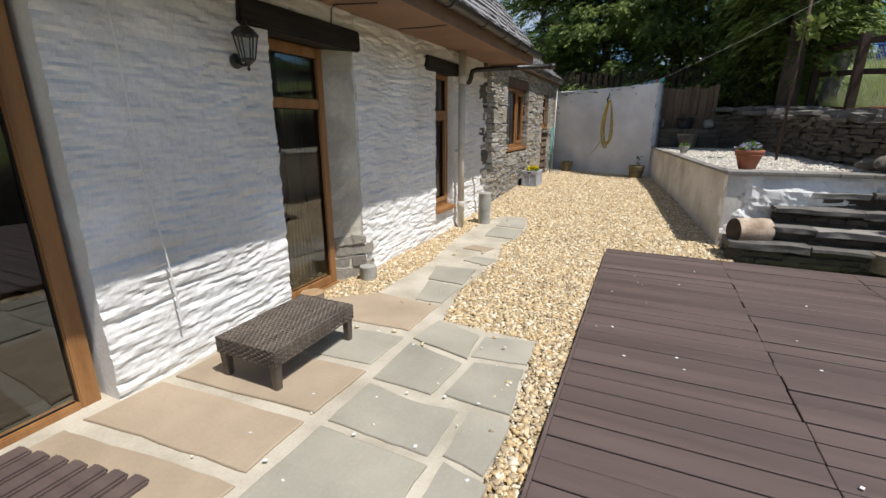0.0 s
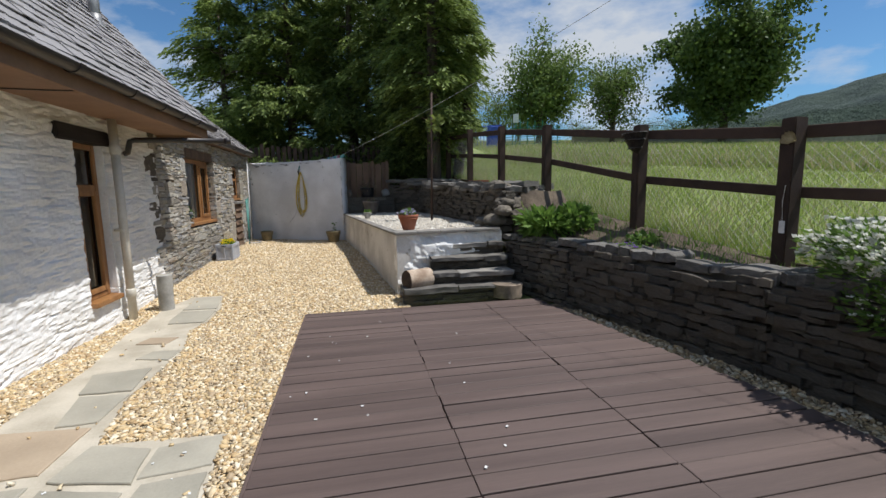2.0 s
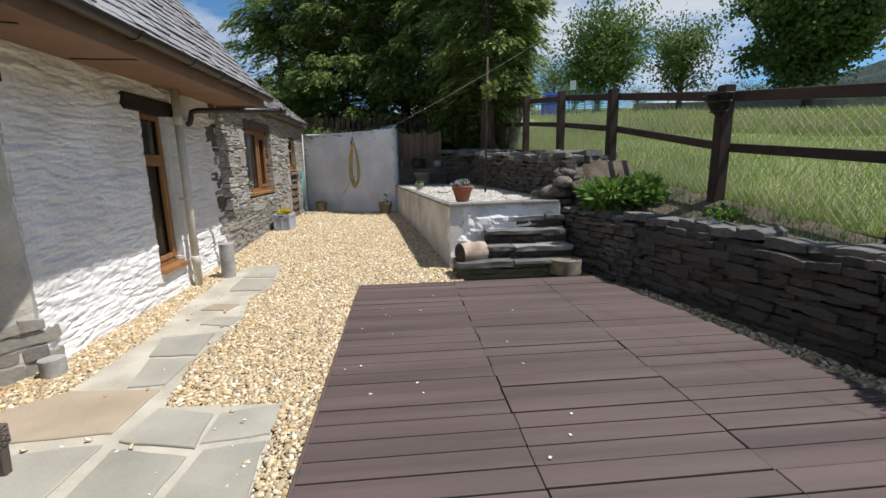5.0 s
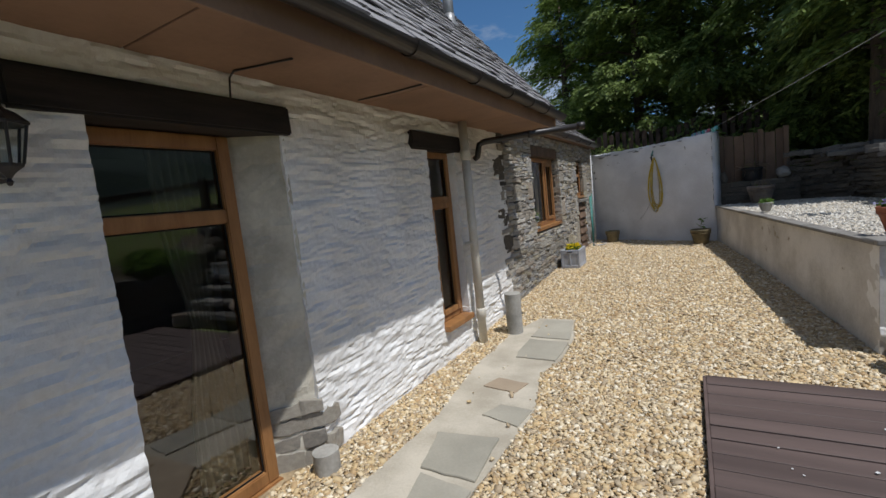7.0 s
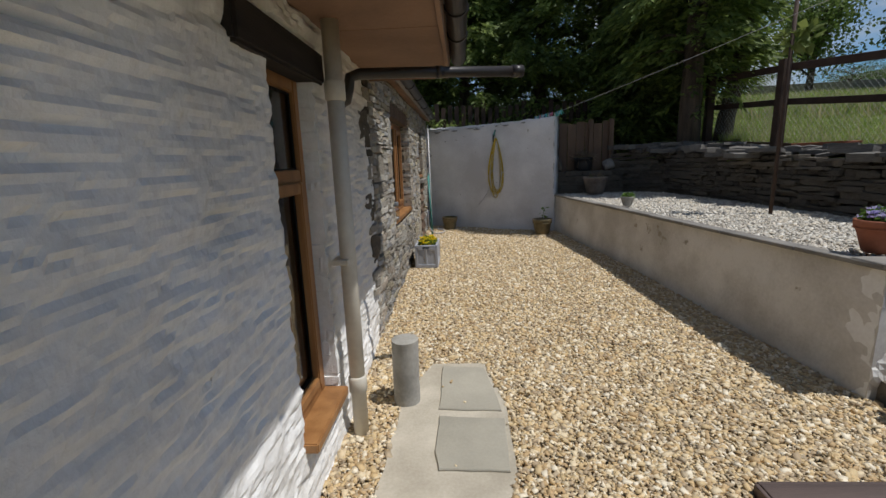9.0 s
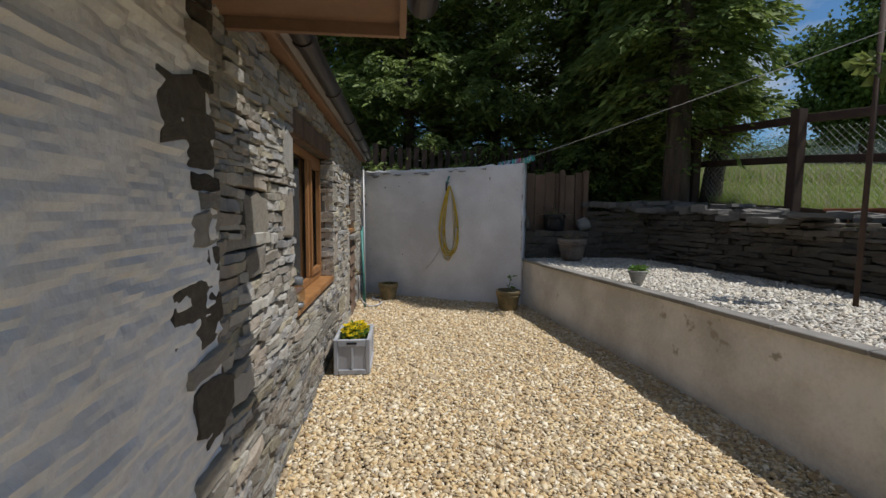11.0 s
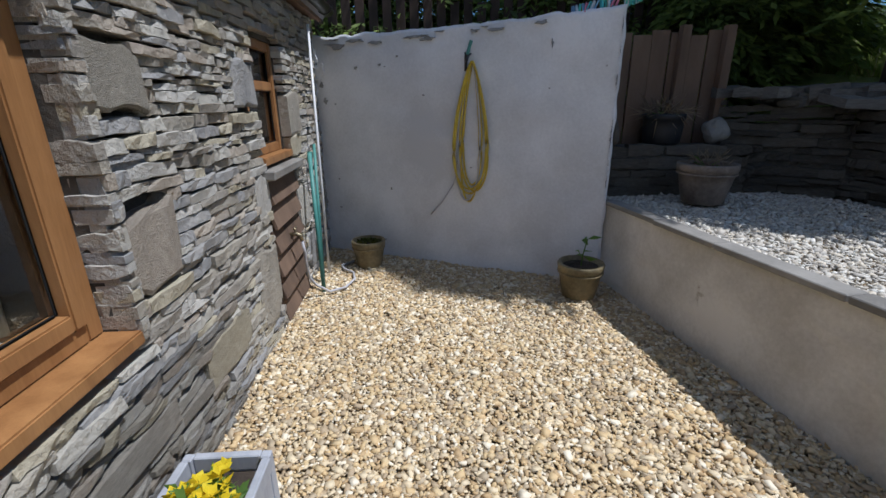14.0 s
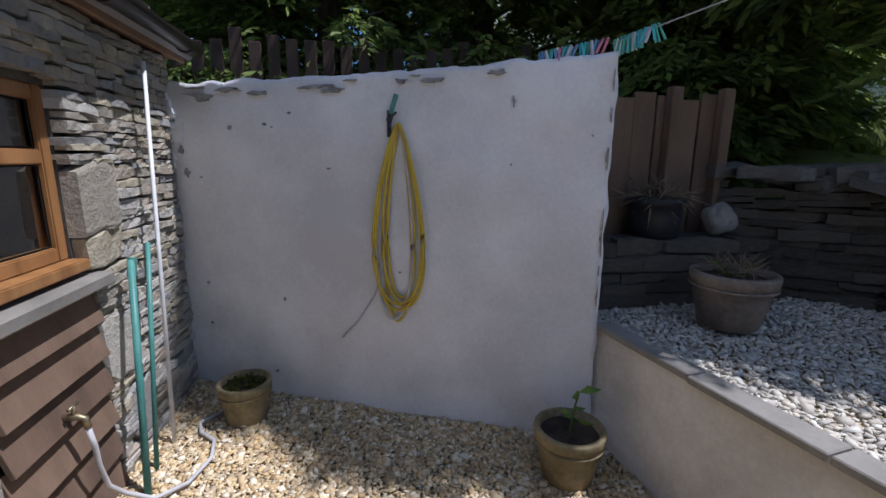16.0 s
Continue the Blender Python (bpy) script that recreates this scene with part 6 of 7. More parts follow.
def log(name, m, radius, length, bark, ends, label, seed):
    t = thing(name, (0, 0, 0), label, "log")
    t.matrix_basis = m
    bm = bmesh.new()
    rings = tube(bm, [(0, 0, length * k / 8) for k in range(9)], radius, 24, cap=False)
    for ring in rings:
        for v in ring:
            k = 1 + 0.09 * noise.noise((v.co.x * 9 / radius * 0.1 + seed, v.co.y * 0.9 / radius, v.co.z * 2)) + 0.03 * noise.noise((v.co.x * 4 / radius, v.co.y * 4 / radius, v.co.z * 14))
            v.co.x *= k
            v.co.y *= k
    tops = [[v.co.copy() for v in rings[0]], [v.co.copy() for v in rings[-1]]]
    part("bark", bm, bark, t, smooth=True)
    for co, s in zip(tops, (-1, 1)):
        bm = bmesh.new()
        prev = None
        for q in (1.0, 0.8, 0.55, 0.3):
            ring = [bm.verts.new((c.x * q, c.y * q, c.z + s * 0.006 * (1 - q) + 0.003 * noise.noise((c.x * 60 * q, c.y * 60 * q, seed)))) for c in co]
            if prev:
                for i in range(24):
                    bm.faces.new((prev[i], prev[(i + 1) % 24], ring[(i + 1) % 24], ring[i]))
            prev = ring
        bm.faces.new(prev)
        part("end", finish(bm), ends, t, smooth=True)
    return t


log("log", pose(1.57, 6.52, 0.285, 90, 0, 112) @ Matrix.Translation((0, 0, -0.17)), 0.135, 0.34, PALEBARK, DARKEND, "pale-barked log lying on the lowest step", 1)
log("tree_stump", pose(2.72, 6.36, 0.03), 0.20, 0.17, BARKLOG, BARKLOG, "low cut tree stump beside the steps", 2)
log("log_post", pose(-1.50, 6.84, ground(6.8) - 0.02, 2, 1, 0), 0.085, 0.47, CONCRETE, CONCRETE, "upright weathered grey log by the downpipe", 3)
log("log_stool", pose(-1.71, 3.50, -0.03), 0.085, 0.17, BARKLOG, ENDGRAIN, "small upright log beside the glazed door", 4)
log("stone_post", pose(-1.72, 4.26, -0.03), 0.075, 0.15, CONCRETE, CONCRETE, "small grey round stone at the door jamb", 5)

# rattan bench
RATTAN = material("dark_brown_rattan", (0.17, 0.135, 0.105), (0.04, 0.03, 0.024), 0.5, 8, 60, 0.3, 0.002, piece=0.6)
be = thing("rattan_bench", (-1.34, 2.88, 0.0), "low dark brown woven rattan bench", "bench")
BL, BW, BH = 0.68, 0.42, 0.25
for x in (-1, 1):
    for y in (-1, 1):
        bm = bmesh.new()
        vs = block(bm, -0.027, 0.027, -0.027, 0.027, 0, BH - 0.05)
        for p in vs:
            if p.co.z < 0.01:
                p.co.x *= 0.75
                p.co.y *= 0.75
        bm.transform(Matrix.Translation((x * (BW / 2 - 0.03), y * (BL / 2 - 0.03), 0)))
        part("leg", finish(bm, 0.006), RATTAN, be)


def strand(bm, p, q, up, waves, amp, wide, phase):
    p, q = Vector(p), Vector(q)
    n = waves * 4
    side = (q - p).normalized().cross(Vector(up)).normalized() * wide / 2
    prev = None
    for k in range(n + 1):
        c = p.lerp(q, k / n) + Vector(up) * amp * math.sin(k * math.pi / 2 + phase)
        ring = (bm.verts.new(c - side), bm.verts.new(c + Vector(up) * 0.003), bm.verts.new(c + side))
        if prev:
            bm.faces.new((prev[0], prev[1], ring[1], ring[0]))
            bm.faces.new((prev[1], prev[2], ring[2], ring[1]))
        prev = ring


bm = bmesh.new()
block(bm, -BW / 2 + 0.012, BW / 2 - 0.012, -BL / 2 + 0.012, BL / 2 - 0.012, BH - 0.085, BH - 0.012)
part("frame", finish(bm, 0.01), RATTAN, be)
bm = bmesh.new()
for k in range(30):
    x = -BW / 2 + (k + 0.5) * BW / 30
    strand(bm, (x, -BL / 2, BH - 0.002), (x, BL / 2, BH - 0.002), (0, 0, 1), 15, 0.004, BW / 30 * 0.85, (k % 2) * math.pi)
for k in range(30):
    y = -BL / 2 + (k + 0.5) * BL / 30
    strand(bm, (-BW / 2, y, BH - 0.002), (BW / 2, y, BH - 0.002), (0, 0, 1), 15, 0.003, 0.010, math.pi * (k % 2) + math.pi)
tagged(part("woven_seat", bm, RATTAN, be), kind="stuff")
for s, ax in ((1, "x"), (-1, "x"), (1, "y"), (-1, "y")):
    bm = bmesh.new()
    half, off2 = (BL / 2, BW / 2) if ax == "x" else (BW / 2, BL / 2)
    up = (s, 0, 0) if ax == "x" else (0, s, 0)
    place = (lambda a, z: (s * off2, a, z)) if ax == "x" else (lambda a, z: (a, s * off2, z))
    for k in range(7):
        z = BH - 0.085 + k * 0.0135
        strand(bm, place(-half, z), place(half, z), up, 15 if ax == "x" else 9, 0.004, 0.011, (k % 2) * math.pi)
    for k in range(30 if ax == "x" else 17):
        a = -half + (k + 0.5) * 2 * half / (30 if ax == "x" else 17)
        strand(bm, place(a, BH - 0.092), place(a, BH + 0.002), up, 3, 0.003, 0.012, k % 2 * math.pi)
    tagged(part("woven_side", bm, RATTAN, be), kind="stuff")

# slatted wooden seat beside the first door
sl = thing("slatted_seat", (-1.15, 1.36, 0.0), "dark reddish-brown slatted wooden garden seat", "seat")
for k in range(7):
    bm = bmesh.new()
    block(bm, -0.30 + k * 0.085, -0.23 + k * 0.085, -0.4, 0.30 + 0.015 * k, 0.235, 0.26)
    part("slat", finish(bm, 0.008, 2), DECKING, sl)
for x, y in ((-0.26, -0.32), (0.24, -0.32), (-0.26, 0.2), (0.24, 0.2)):
    bm = bmesh.new()
    block(bm, x - 0.025, x + 0.025, y - 0.025, y + 0.025, 0, 0.21)
    part("leg", finish(bm, 0.005), DECKING, sl)
for y in (-0.3, 0.18):
    bm = bmesh.new()
    block(bm, -0.29, 0.28, y - 0.02, y + 0.02, 0.19, 0.235)
    part("crossbar", finish(bm, 0.005), DECKING, sl)

# grey planter box with yellow flowers
GREYPAINT = material("grey_painted_box", (0.40, 0.41, 0.44), (0.30, 0.31, 0.34), 0.6, 4, 40, 0.15, 0.002, stretch=(3, 3, 0.6))
# near-black colour for the shade in the planter's hand slots
SLOT_SHADE = material("dark_slot_shade", (0.03, 0.03, 0.032), (0.02, 0.02, 0.022), 0.8, 4, 30, 0.1)
px, py, pw, pl, ph = -1.605, 10.10, 0.30, 0.52, 0.30
bx = thing("planter_box", (px, py, ground(10.1) + 0.02), "pale grey painted rectangular planter box on the gravel", "planter")
for s in (-1, 1):
    bar("end_panel", (pw - 0.03, 0.016, ph - 0.05), (0, s * (pl / 2 - 0.016), ph / 2), GREYPAINT, bx)
    bar("side_panel", (0.016, pl - 0.03, ph - 0.05), (s * (pw / 2 - 0.016), 0, ph / 2), GREYPAINT, bx)
    for q in (-1, 1):
        bar("corner_post", (0.035, 0.035, ph), (s * (pw / 2 - 0.0175), q * (pl / 2 - 0.0175), ph / 2), GREYPAINT, bx)
    for z in (0.022, ph - 0.03):
        bar("rail", (pw - 0.072, 0.03, 0.044 if z < 0.1 else 0.06), (0, s * (pl / 2 - 0.012), z), GREYPAINT, bx)
        bar("rail", (0.03, pl - 0.072, 0.044 if z < 0.1 else 0.06), (s * (pw / 2 - 0.012), 0, z), GREYPAINT, bx)
    bar("batten", (0.02, 0.012, ph - 0.11), (0.0, s * (pl / 2 - 0.003), ph / 2 - 0.01), GREYPAINT, bx, bevel=0.003)
    # no hole is cut: a near-black bar paints the slot's inner shade
    bar("hand_slot_shade", (0.085, 0.008, 0.02), (0, s * (pl / 2 + 0.002), ph - 0.03), SLOT_SHADE, bx, "dark bar painted as the shade in a hand slot", 0.003)
bar("soil", (pw - 0.06, pl - 0.06, 0.02), (0, 0, ph - 0.07), SOIL, bx)
bush("marigolds", (px + 0.01, py - 0.04, ground(10.1) + 0.26), (0.10, 0.17, 0.065), 520, 0.05, 0.22, SHRUB, "bright yellow flowers with green leaves in the box", "flowers", 86, 95, YELLOW_PETAL, 0.034, False)

# downpipe, swan neck and stray waste pipe
CREAMPIPE = material("cream_painted_pipe", (0.66, 0.62, 0.53), (0.52, 0.48, 0.40), 0.55, 3, 30, 0.1, 0.002)
dp = thing("downpipe", (WALL_X + 0.10, 6.52, 0.04), "cream painted rainwater downpipe on the white wall", "downpipe")
bm = bmesh.new()
tube(bm, ((0, 0, -0.04), (0, 0, 2.2)), 0.043, 18)
part("pipe", bm, CREAMPIPE, dp, smooth=True)
for z in (0.28, 1.87):
    bm = bmesh.new()
    turned(bm, ((0.044, z - 0.05), (0.051, z - 0.045), (0.052, z + 0.04), (0.044, z + 0.05)), 20)
    part("collar", bm, CREAMPIPE, dp, smooth=True)
bar("clip", (0.09, 0.12, 0.03), (-0.03, 0, 1.0), CREAMPIPE, dp)
bp = thing("waste_pipe", (WALL_X + 0.06, 6.87, 2.06), "black plastic pipe under the eaves' end", "pipe")
bm = bmesh.new()
tube(bm, ((-0.03, 0.03, -0.16), (0.0, 0.02, -0.15), (0.02, 0.02, -0.08), (0.03, 0.03, -0.02), (0.08, 0.05, 0.0), (0.4, 0.14, 0.012), (1.06, 0.32, 0.025)), 0.032, 14)
part("pipe", bm, GUTTER, bp, smooth=True)
bm = bmesh.new()
tube(bm, ((0.99, 0.301, 0.0237), (1.06, 0.32, 0.025)), 0.037, 14)
part("pipe_end", bm, GUTTER, bp, smooth=True)
bm = bmesh.new()
tube(bm, ((0.52, 0.173, 0.0146), (0.56, 0.184, 0.0154)), 0.037, 14)
part("coupling", bm, GUTTER, bp, smooth=True)

# wall lantern
BLACKMETAL = material("black_lantern_metal", (0.028, 0.024, 0.024), (0.014, 0.012, 0.012), 0.45, 4, 30, 0.1, gloss=0.5)
SMOKE = pane_material("lantern_glass", 0.12)
la = thing("wall_lantern", (WALL_X + 0.012, 3.14, 1.73), "black hexagonal wall lantern with clear panes", "lantern")
la.scale = (0.72, 0.8, 0.8)
bm = bmesh.new()
turned(bm, ((0.055, 0), (0.055, 0.012), (0.03, 0.03), (0.02, 0.035)), 18)
bm.transform(Matrix.Rotation(radians(90), 4, "Y"))
part("wall_plate", bm, BLACKMETAL, la, smooth=True)
bm = bmesh.new()
tube(bm, ((0.02, 0, 0), (0.07, 0, -0.03), (0.13, 0, -0.03), (0.14, 0, 0.0)), 0.012, 8)
part("arm", bm, BLACKMETAL, la, smooth=True)
bm = bmesh.new()
turned(bm, ((0.006, -0.075), (0.014, -0.06), (0.006, -0.045), (0.03, -0.02), (0.055, 0.0), (0.058, 0.012)), 6, (0.14, 0, 0))
part("base", bm, BLACKMETAL, la)
bm = bmesh.new()
turned(bm, ((0.098, 0.165), (0.10, 0.175), (0.06, 0.215), (0.03, 0.23), (0.018, 0.255), (0.006, 0.275)), 6, (0.14, 0, 0))
part("roof_cap", bm, BLACKMETAL, la)
for k in range(6):
    a, b = k * math.pi / 3, (k + 1) * math.pi / 3
    bm = bmesh.new()
    tube(bm, ((0.14 + 0.055 * math.cos(a), 0.055 * math.sin(a), 0.01), (0.14 + 0.088 * math.cos(a), 0.088 * math.sin(a), 0.17)), 0.006, 6)
    part("glazing_bar", bm, BLACKMETAL, la)
    g = raw("pane", [(0.14 + q * math.cos(c), q * math.sin(c), z) for q, z in ((0.054, 0.012), (0.085, 0.168)) for c in (a, b)], [(0, 1, 3, 2)], SMOKE, la)
    g.visible_shadow = False
bm = bmesh.new()
tube(bm, ((0.14, 0, 0.01), (0.14, 0, 0.07)), 0.014, 10)
part("bulb_holder", bm, CREAMPIPE, la)
# cables on the wall and under the eaves
for nm, pts in (("cable", ((WALL_X + 0.03, 4.05, 2.09), (WALL_X + 0.035, 4.06, 2.2), (WALL_X + 0.06, 4.07, 2.228), (-1.45, 4.16, 2.228))), ("cable", ((WALL_X + 0.05, 5.03, 2.228), (-1.5, 5.06, 2.228), (-1.26, 5.06, 2.23))),
                ("wall_cable", tuple((WALL_X + 0.012 + max(0.0, courses(2.45 + 0.10 * f, 2.23 - 1.95 * f)) + 0.03, 2.42 + 0.10 * f + 0.01 * math.sin(f * 9), 2.23 - 1.95 * f) for f in np.linspace(0, 1, 18)))):
    bm = bmesh.new()
    tube(bm, pts, 0.005, 6)
    tagged(part(nm, bm, GUTTER if nm == "cable" else WHITEWASH), "thin cable clipped to the cottage", "cable")

# boarded hatch, slab, tap, white hose, green poles
ht = thing("boarded_hatch", (0, 0, 0), "weathered brown sloping board hatch in the stone wall", "hatch", kind="structure")
HY0, HY1 = HATCH[0] + 7.75, HATCH[1] + 7.75
for k in range(6):
    z = 0.19 + k * 0.165
    bm = bmesh.new()
    block(bm, -0.012, 0.012, HY0 + 0.02, HY1 - 0.01, -0.095, 0.085, Matrix.Translation((WALL_X - 0.03, 0, z + 0.09)) @ Matrix.Rotation(radians(-16), 4, "Y"))
    part("board", finish(bm, 0.003), OLD_WOOD, ht)
for y in (HY0 + 0.015, HY1 - 0.02):
    bm = bmesh.new()
    block(bm, WALL_X - 0.09, WALL_X - 0.06, y - 0.02, y + 0.02, 0.12, 1.22)
    part("jamb", finish(bm), OLD_WOOD, ht)
bm = bmesh.new()
block(bm, WALL_X - 0.12, WALL_X + 0.05, HY0 - 0.04, HY1 + 0.04, 1.18, 1.237)
finish(bm, 0.008)
for v in bm.verts:
    v.co += Vector((0.008, 0.004, 0.004)) * noise.noise(v.co * 11)
tagged(part("stone_sill", bm, SLABGREY), "grey stone slab sill under the small window", "sill", kind="structure")
BRASS = material("dull_brass", (0.35, 0.30, 0.2), (0.22, 0.18, 0.11), 0.45, 6, 30, 0.2, metal=0.8)
tp = thing("garden_tap", (WALL_X - 0.02, 12.15, 0.74), "dull metal garden tap with a hose end", "tap")
bm = bmesh.new()
tube(bm, ((0, 0, 0), (0.06, 0, 0.0), (0.085, 0, -0.01), (0.09, 0, -0.05)), 0.014, 10)
tube(bm, ((0.05, 0, 0), (0.05, 0, 0.045)), 0.009, 8)
tube(bm, ((0.05, -0.03, 0.045), (0.05, 0.03, 0.045)), 0.007, 8)
part("tap_body", bm, BRASS, tp, smooth=True)
WHITEHOSE = material("pale_grey_hose", (0.50, 0.49, 0.50), (0.38, 0.37, 0.38), 0.5, 8, 40, 0.05)
bm = bmesh.new()
g0 = ground(12.6)
tube(bm, [(WALL_X + a, b, c) for a, b, c in ((0.07, 12.15, 0.69), (0.08, 12.155, 0.6), (0.075, 12.17, 0.5), (0.08, 12.2, 0.38), (0.11, 12.25, 0.3), (0.2, 12.29, g0 + 0.05), (0.31, 12.38, g0 + 0.045), (0.36, 12.55, g0 + 0.045), (0.33, 12.7, g0 + 0.045), (0.24, 12.78, g0 + 0.05), (0.2, 12.88, g0 + 0.05), (0.3, 12.98, g0 + 0.05))], 0.0105, 10)
tagged(part("garden_hose", bm, WHITEHOSE, smooth=True), "pale grey hose from the tap onto the gravel", "hose")
TEAL = material("teal_plastic_pole", (0.09, 0.26, 0.23), (0.05, 0.18, 0.16), 0.45, 5, 30, 0.1)
ALU = material("white_metal_pole", (0.72, 0.72, 0.72), (0.6, 0.6, 0.6), 0.4, 5, 30, 0.05, gloss=0.5)
for y, dx, mat, name, label, z1, r0 in ((12.36, 0.14, TEAL, "line_prop", "teal clothes prop leaning on the stone wall", 1.25, 0.016), (12.55, 0.10, TEAL, "line_prop", "teal clothes prop leaning on the stone wall", 1.3, 0.012), (12.75, 0.11, ALU, "thin_pole", "thin white metal pole leaning in the corner", 2.22, 0.011)):
    t = thing(name, (WALL_X + dx, y, ground(y) + 0.01), label, "pole")
    bm = bmesh.new()
    tube(bm, ((0, 0, 0), (-dx + 0.07, 0.28, z1 - ground(y))), r0, 10)
    part("shaft", bm, mat, t, smooth=True)
    if mat is TEAL and r0 > 0.015:
        bm = bmesh.new()
        tube(bm, ((-dx + 0.068, 0.276, z1 - ground(y) - 0.08), (-dx + 0.072, 0.29, z1 - ground(y) + 0.01)), 0.02, 10)
        part("grip", bm, mat, t)

# hose on the end wall, with its hook
def end_wall(u, z, lift):
    p = END_A + (END_B - END_A) * u + out * (0.03 * math.sin(u * math.pi) + lift)
    return (p.x, p.y, z)


YELLOWHOSE = material("yellow_garden_hose", (0.62, 0.46, 0.05), (0.48, 0.33, 0.03), 0.5, 5, 40, 0.1)
hs = thing("hose_coil", (0, 0, 0), "yellow garden hose looped over a wall hook", "hose")
rnd = random.Random(6)
U0 = 0.598
for k in range(6):
    bm = bmesh.new()
    half, drop = 0.028 + 0.012 * rnd.random() + 0.007 * k, 1.0 + rnd.uniform(-0.02, 0.16)
    pts = []
    skew = rnd.uniform(-0.02, 0.012)
    for i in range(41):
        a = 2 * math.pi * i / 40
        zc = math.cos(a)
        z = 1.93 - drop / 2 * (1 - zc)
        width = half * (0.25 + 0.75 * ((1 - zc) / 2) ** 0.7)
        pts.append(end_wall(U0 + skew * (1 - zc) + width * math.sin(a), z, 0.018 + 0.006 * k))
    tube(bm, pts, 0.0085, 8)
    part("loop", bm, YELLOWHOSE if k != 2 else WHITEHOSE, hs, smooth=True)
bm = bmesh.new()
tube(bm, [end_wall(U0 + a, z, 0.02) for a, z in ((-0.012, 1.9), (-0.02, 1.6), (-0.03, 1.2), (-0.06, 0.95), (-0.10, 0.78), (-0.14, 0.66))], 0.006, 8)
part("tail", bm, WHITEHOSE, hs, smooth=True)
hk = thing("wall_hook", (0, 0, 0), "dark iron hook with a green clip", "hook")
bm = bmesh.new()
tube(bm, [end_wall(U0 - 0.01, z, l) for z, l in ((1.99, 0.0), (1.97, 0.06), (1.92, 0.10), (1.95, 0.13))], 0.008, 8)
tube(bm, [end_wall(U0 - 0.02, z, 0.03) for z in (1.86, 2.0)], 0.012, 8)
part("hook_arm", bm, BLACKMETAL, hk)
bm = bmesh.new()
tube(bm, [end_wall(U0 - 0.014 + a, z, 0.05) for a, z in ((0.0, 1.98), (0.012, 2.08))], 0.014, 8)
part("clip", bm, TEAL, hk, "green plastic clip")

# clothes line, its pole and the pegs
LINE_A, LINE_B = Vector((0.55, 12.44, 2.30)), Vector((6.0, 0.2, 4.75))
bm = bmesh.new()
tube(bm, [LINE_A.lerp(LINE_B, f) - Vector((0, 0, 0.25 * math.sin(f * math.pi))) for f in np.linspace(0, 1, 24)], 0.003, 6)
tagged(part("clothes_line", bm, WHITEHOSE), "pale clothes line stretched across the court", "clothes line")
cp = thing("line_pole", (2.25, 9.16, TER - 0.03), "thin brown clothes-line pole on the terrace", "pole")
bm = bmesh.new()
tube(bm, ((0, 0, 0), (0.04, 0.02, 2.35)), 0.019, 10)
part("pole", bm, FENCE, cp, smooth=True)
ep = thing("line_post", (6.0, 0.2, 0.3), "tall wooden post carrying the clothes line", "pole")
bm = bmesh.new()
tube(bm, ((0, 0, 0), (0, 0, 4.5)), 0.05, 10)
part("pole", bm, FENCE, ep, smooth=True)
iv = bush("ivy", (2.34, 9.18, 2.55), (0.14, 0.12, 0.10), 60, 0.12, 0.35, leafy("pale_ivy", (0.22, 0.26, 0.07), (0.12, 0.16, 0.04)), "pale green leaves on the clothes-line pole", "plant", 88, stems=False)
PEGS = [material("peg_" + n, c, tuple(q * 0.75 for q in c), 0.5, 8, 30, 0.05) for n, c in (("aqua", (0.10, 0.48, 0.50)), ("blue", (0.18, 0.34, 0.52)), ("pink", (0.58, 0.20, 0.28)), ("pale", (0.55, 0.60, 0.62)), ("mint", (0.12, 0.50, 0.40)))]
rnd = random.Random(12)
for k in range(26):
    f = 0.0014 * max(0, k - 13)
    p = LINE_A.lerp(LINE_B, f) - Vector((0, 0, 0.25 * math.sin(f * math.pi)))
    if k < 14:
        p = p - along * 0.024 * (14 - k) + Vector((0, 0, 0.02 - 0.004 * (14 - k)))
    t = thing("clothes_peg", p, "small coloured plastic clothes peg on the line", "clothes peg", "pegs on the clothes line")
    t.matrix_basis = Matrix.Translation(p) @ pose(0, 0, 0, rnd.uniform(-25, 25), rnd.uniform(-25, 25), rnd.uniform(0, 180))
    mat = rnd.choice(PEGS) if k < 15 else PEGS[(0, 4, 0, 3)[k % 4]]
    for s in (-1, 1):
        bm = bmesh.new()
        vs = block(bm, s * 0.003, s * 0.011, -0.006, 0.006, -0.065, 0.014)
        for q in vs:
            if q.co.z < -0.05:
                q.co.x += s * 0.006
        part("jaw", finish(bm, 0.002), mat, t)

# window-sill things: lantern jar outside, basil and curtain inside
jar = thing("jar_lantern", (WALL_X - 0.03, 9.02, WIN3[2] + 0.05), "clear glass jar lantern with a metal lid", "lantern")
JARGLASS = pane_material("jar_glass", 0.14)
bm = bmesh.new()
turned(bm, ((0.045, 0.03), (0.055, 0.045), (0.057, 0.09), (0.052, 0.13), (0.04, 0.145)), 20)
g = part("glass", bm, JARGLASS, jar, smooth=True)
bm = bmesh.new()
turned(bm, ((0.05, 0.0), (0.052, 0.02), (0.047, 0.03)), 20)
part("foot", bm, LEAD, jar, smooth=True)
bm = bmesh.new()
turned(bm, ((0.043, 0.145), (0.046, 0.15), (0.046, 0.185), (0.042, 0.19), (0.03, 0.193)), 20)
part("lid", bm, DISHGREY, jar, "dark metal screw lid", smooth=True)
bm = bmesh.new()
turned(bm, ((0.02, 0.035), (0.022, 0.08), (0.005, 0.083)), 14)
part("candle", bm, ENDGRAIN, jar, smooth=True)
WHITEBOARD = material("white_inner_sill", (0.75, 0.75, 0.74), (0.66, 0.66, 0.65), 0.5, 3, 30, 0.05)
bm = bmesh.new()
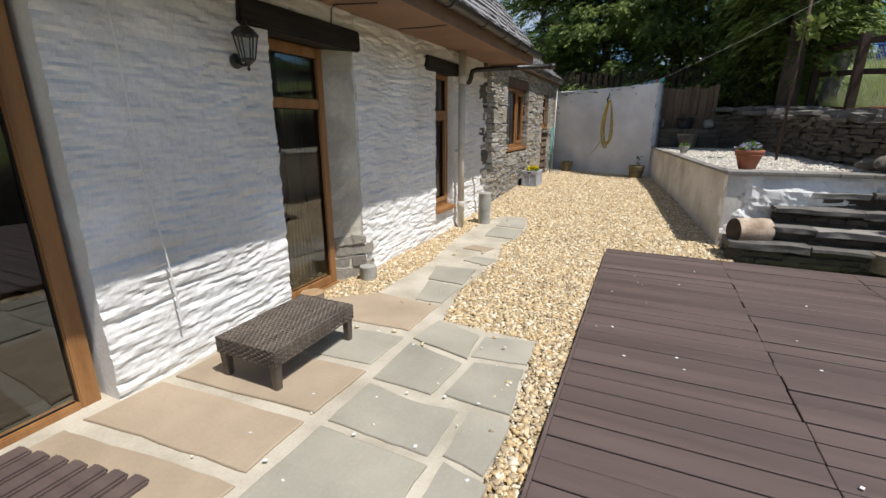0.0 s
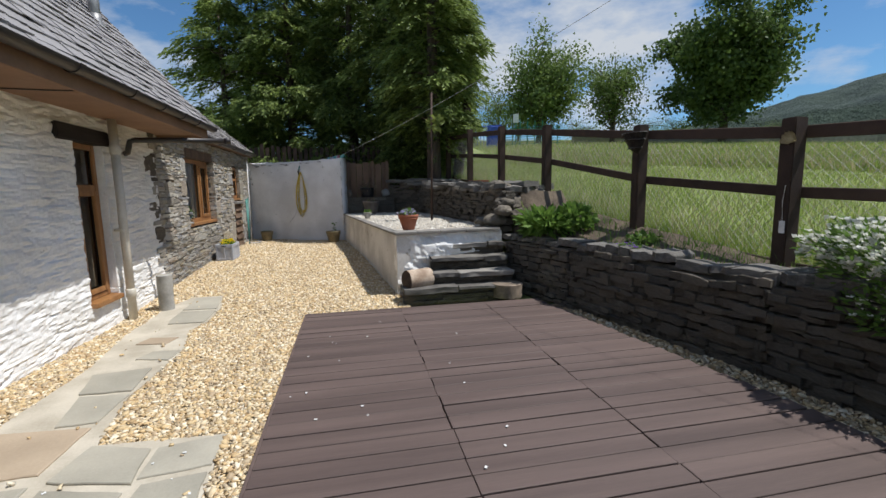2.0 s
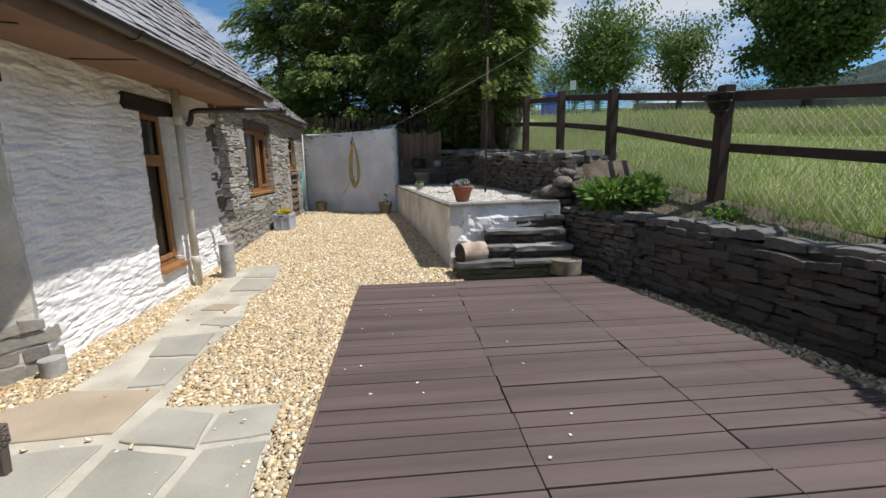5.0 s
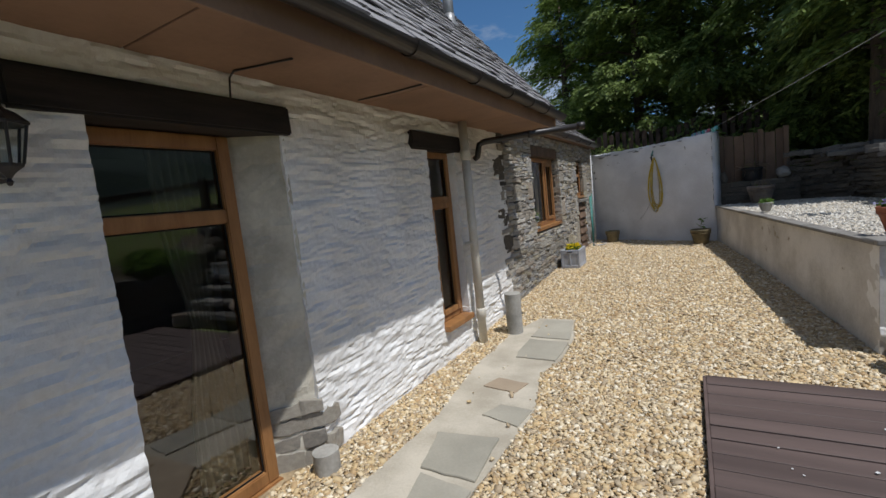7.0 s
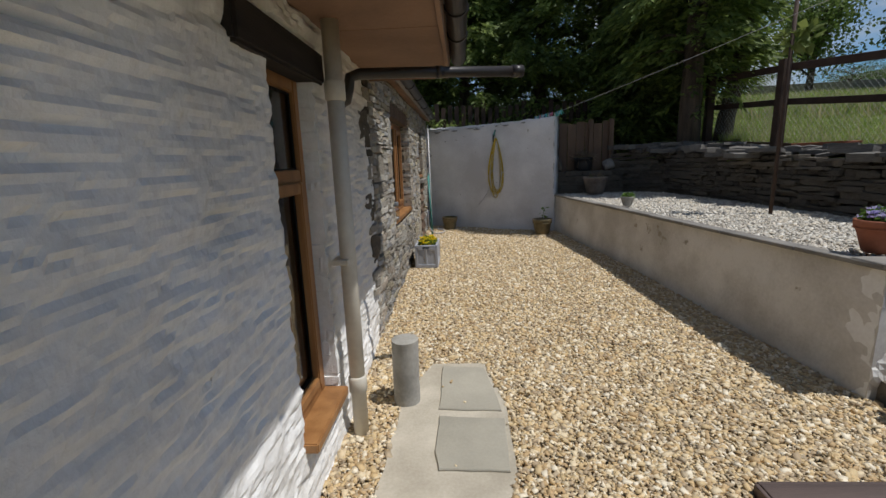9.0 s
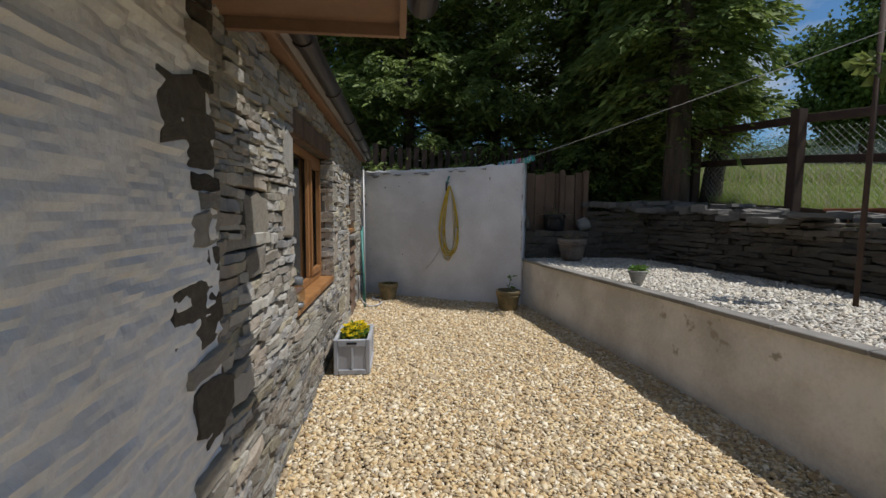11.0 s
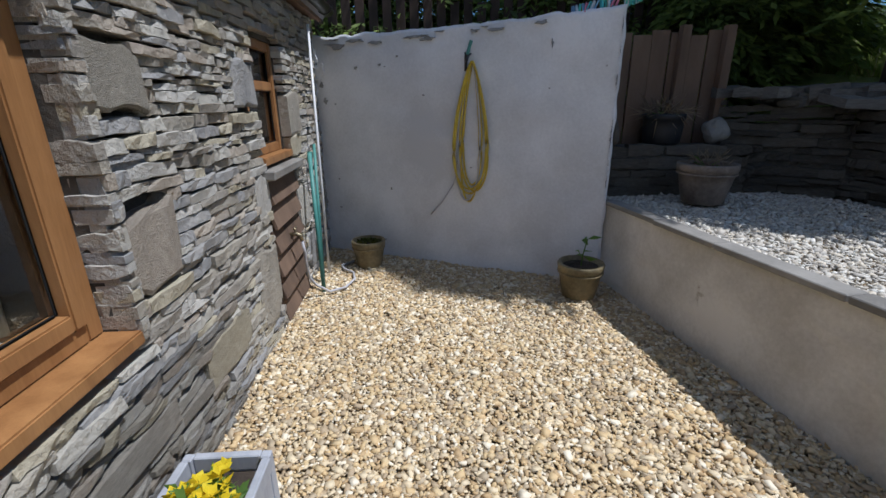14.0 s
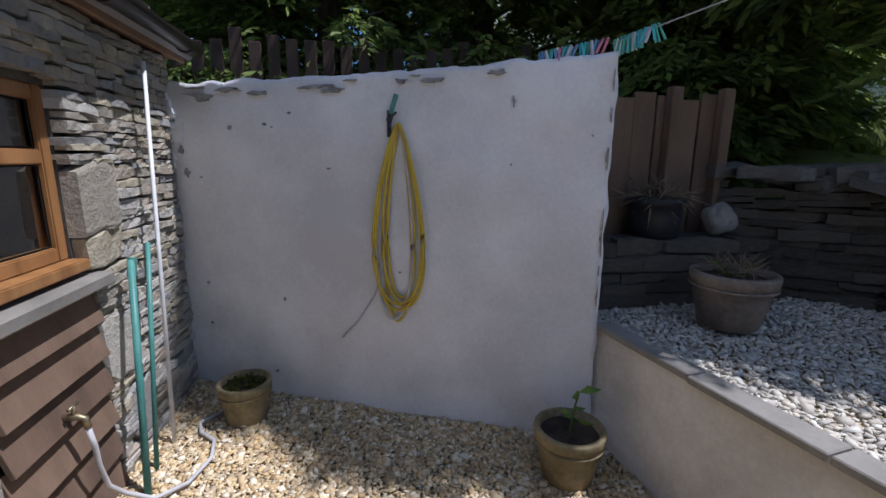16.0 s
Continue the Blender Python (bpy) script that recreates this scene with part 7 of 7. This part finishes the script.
block(bm, WALL_X - 0.75, WALL_X - 0.19, WIN3[0] - 0.1, WIN3[1] + 0.1, WIN3[2] + 0.02, WIN3[2] + 0.055)
tagged(part("inner_sill", finish(bm, 0.004), WHITEBOARD), "white inner window board", "sill", kind="structure")
pot("white_pot", (WALL_X - 0.30, 9.60, WIN3[2] + 0.057), 0.06, 0.045, 0.09, WHITEBOARD, "white ceramic herb pot on the inner sill", False)
bush("basil", (WALL_X - 0.30, 9.60, WIN3[2] + 0.14), (0.11, 0.11, 0.085), 240, 0.06, 0.36, SHRUB, "bushy green basil plant inside the window", "plant", 89)
CURTAIN = material("cream_curtain", (0.60, 0.55, 0.42), (0.45, 0.40, 0.30), 0.9, 3, 60, 0.2)


def curtain(at_y, x, z0, z1, wide, label):
    vs, fs = [], []
    for i in range(41):
        for k in range(13):
            f = k / 12
            pinch = 1 - 0.55 * math.exp(-((f - 0.42) / 0.16) ** 2)
            yy = at_y + (i / 40 - 0.5) * wide * pinch
            vs.append((x + 0.03 * math.sin(i * 1.1) * (0.5 + pinch / 2), yy, z0 + (z1 - z0) * f))
    for i in range(40):
        for k in range(12):
            fs.append((i * 13 + k, (i + 1) * 13 + k, (i + 1) * 13 + k + 1, i * 13 + k + 1))
    ob = raw("curtain", vs, fs, CURTAIN, None, smooth=True)
    sm = ob.modifiers.new("thick", "SOLIDIFY")
    sm.thickness = 0.004
    return tagged(ob, label, "curtain")


curtain(10.45, WALL_X - 0.42, 0.6, 2.3, 0.34, "cream curtain tied back inside the wide window")
curtain(3.98, WALL_X - 0.40, 0.0, 2.25, 0.32, "pale curtain hanging inside the glazed door")
curtain(6.42, WALL_X - 0.36, 0.2, 2.25, 0.2, "pale curtain inside the tall narrow window")

# petals blown onto deck and paving
r = np.random.default_rng(77)
bm = bmesh.new()
for k in range(44):
    x, y = (r.uniform(0.3, 1.8), r.uniform(2.4, 5.8)) if k < 18 else (r.uniform(-1.2, 0.0), r.uniform(2.0, 3.6))
    z = DECK_Z + 0.004 if k < 18 else 0.016
    s, a = r.uniform(0.004, 0.010), r.uniform(0, 6.28)
    block(bm, -s, s, -s * 0.7, s * 0.7, 0, 0.003, Matrix.Translation((x, y, z)) @ Matrix.Rotation(a, 4, "Z"))
tagged(part("fallen_petals", bm, PAPER), "scattered white petals on deck and paving", "petals", kind="stuff")
# terracotta trough by the fence
tr = thing("trough", (3.45, 10.1, 1.46), "long terracotta trough at the fence's foot", "planter")
bm = bmesh.new()
block(bm, -0.09, 0.09, -0.4, 0.4, 0, 0.14)
finish(bm, 0.012, 2)
part("body", bm, TERRACOTTA, tr)
bar("rim", (0.21, 0.84, 0.03), (0, 0, 0.14), TERRACOTTA, tr)

# ---- slates, last ----
slates(main_roof, -2.9, EAVE_END - 0.02, -1.17, ROOF_Z, 3.2, PITCH)
slates(low_roof, EAVE_END + 0.1, 13.65, -1.73, 2.42, 2.4, 40, near=(99, 99))
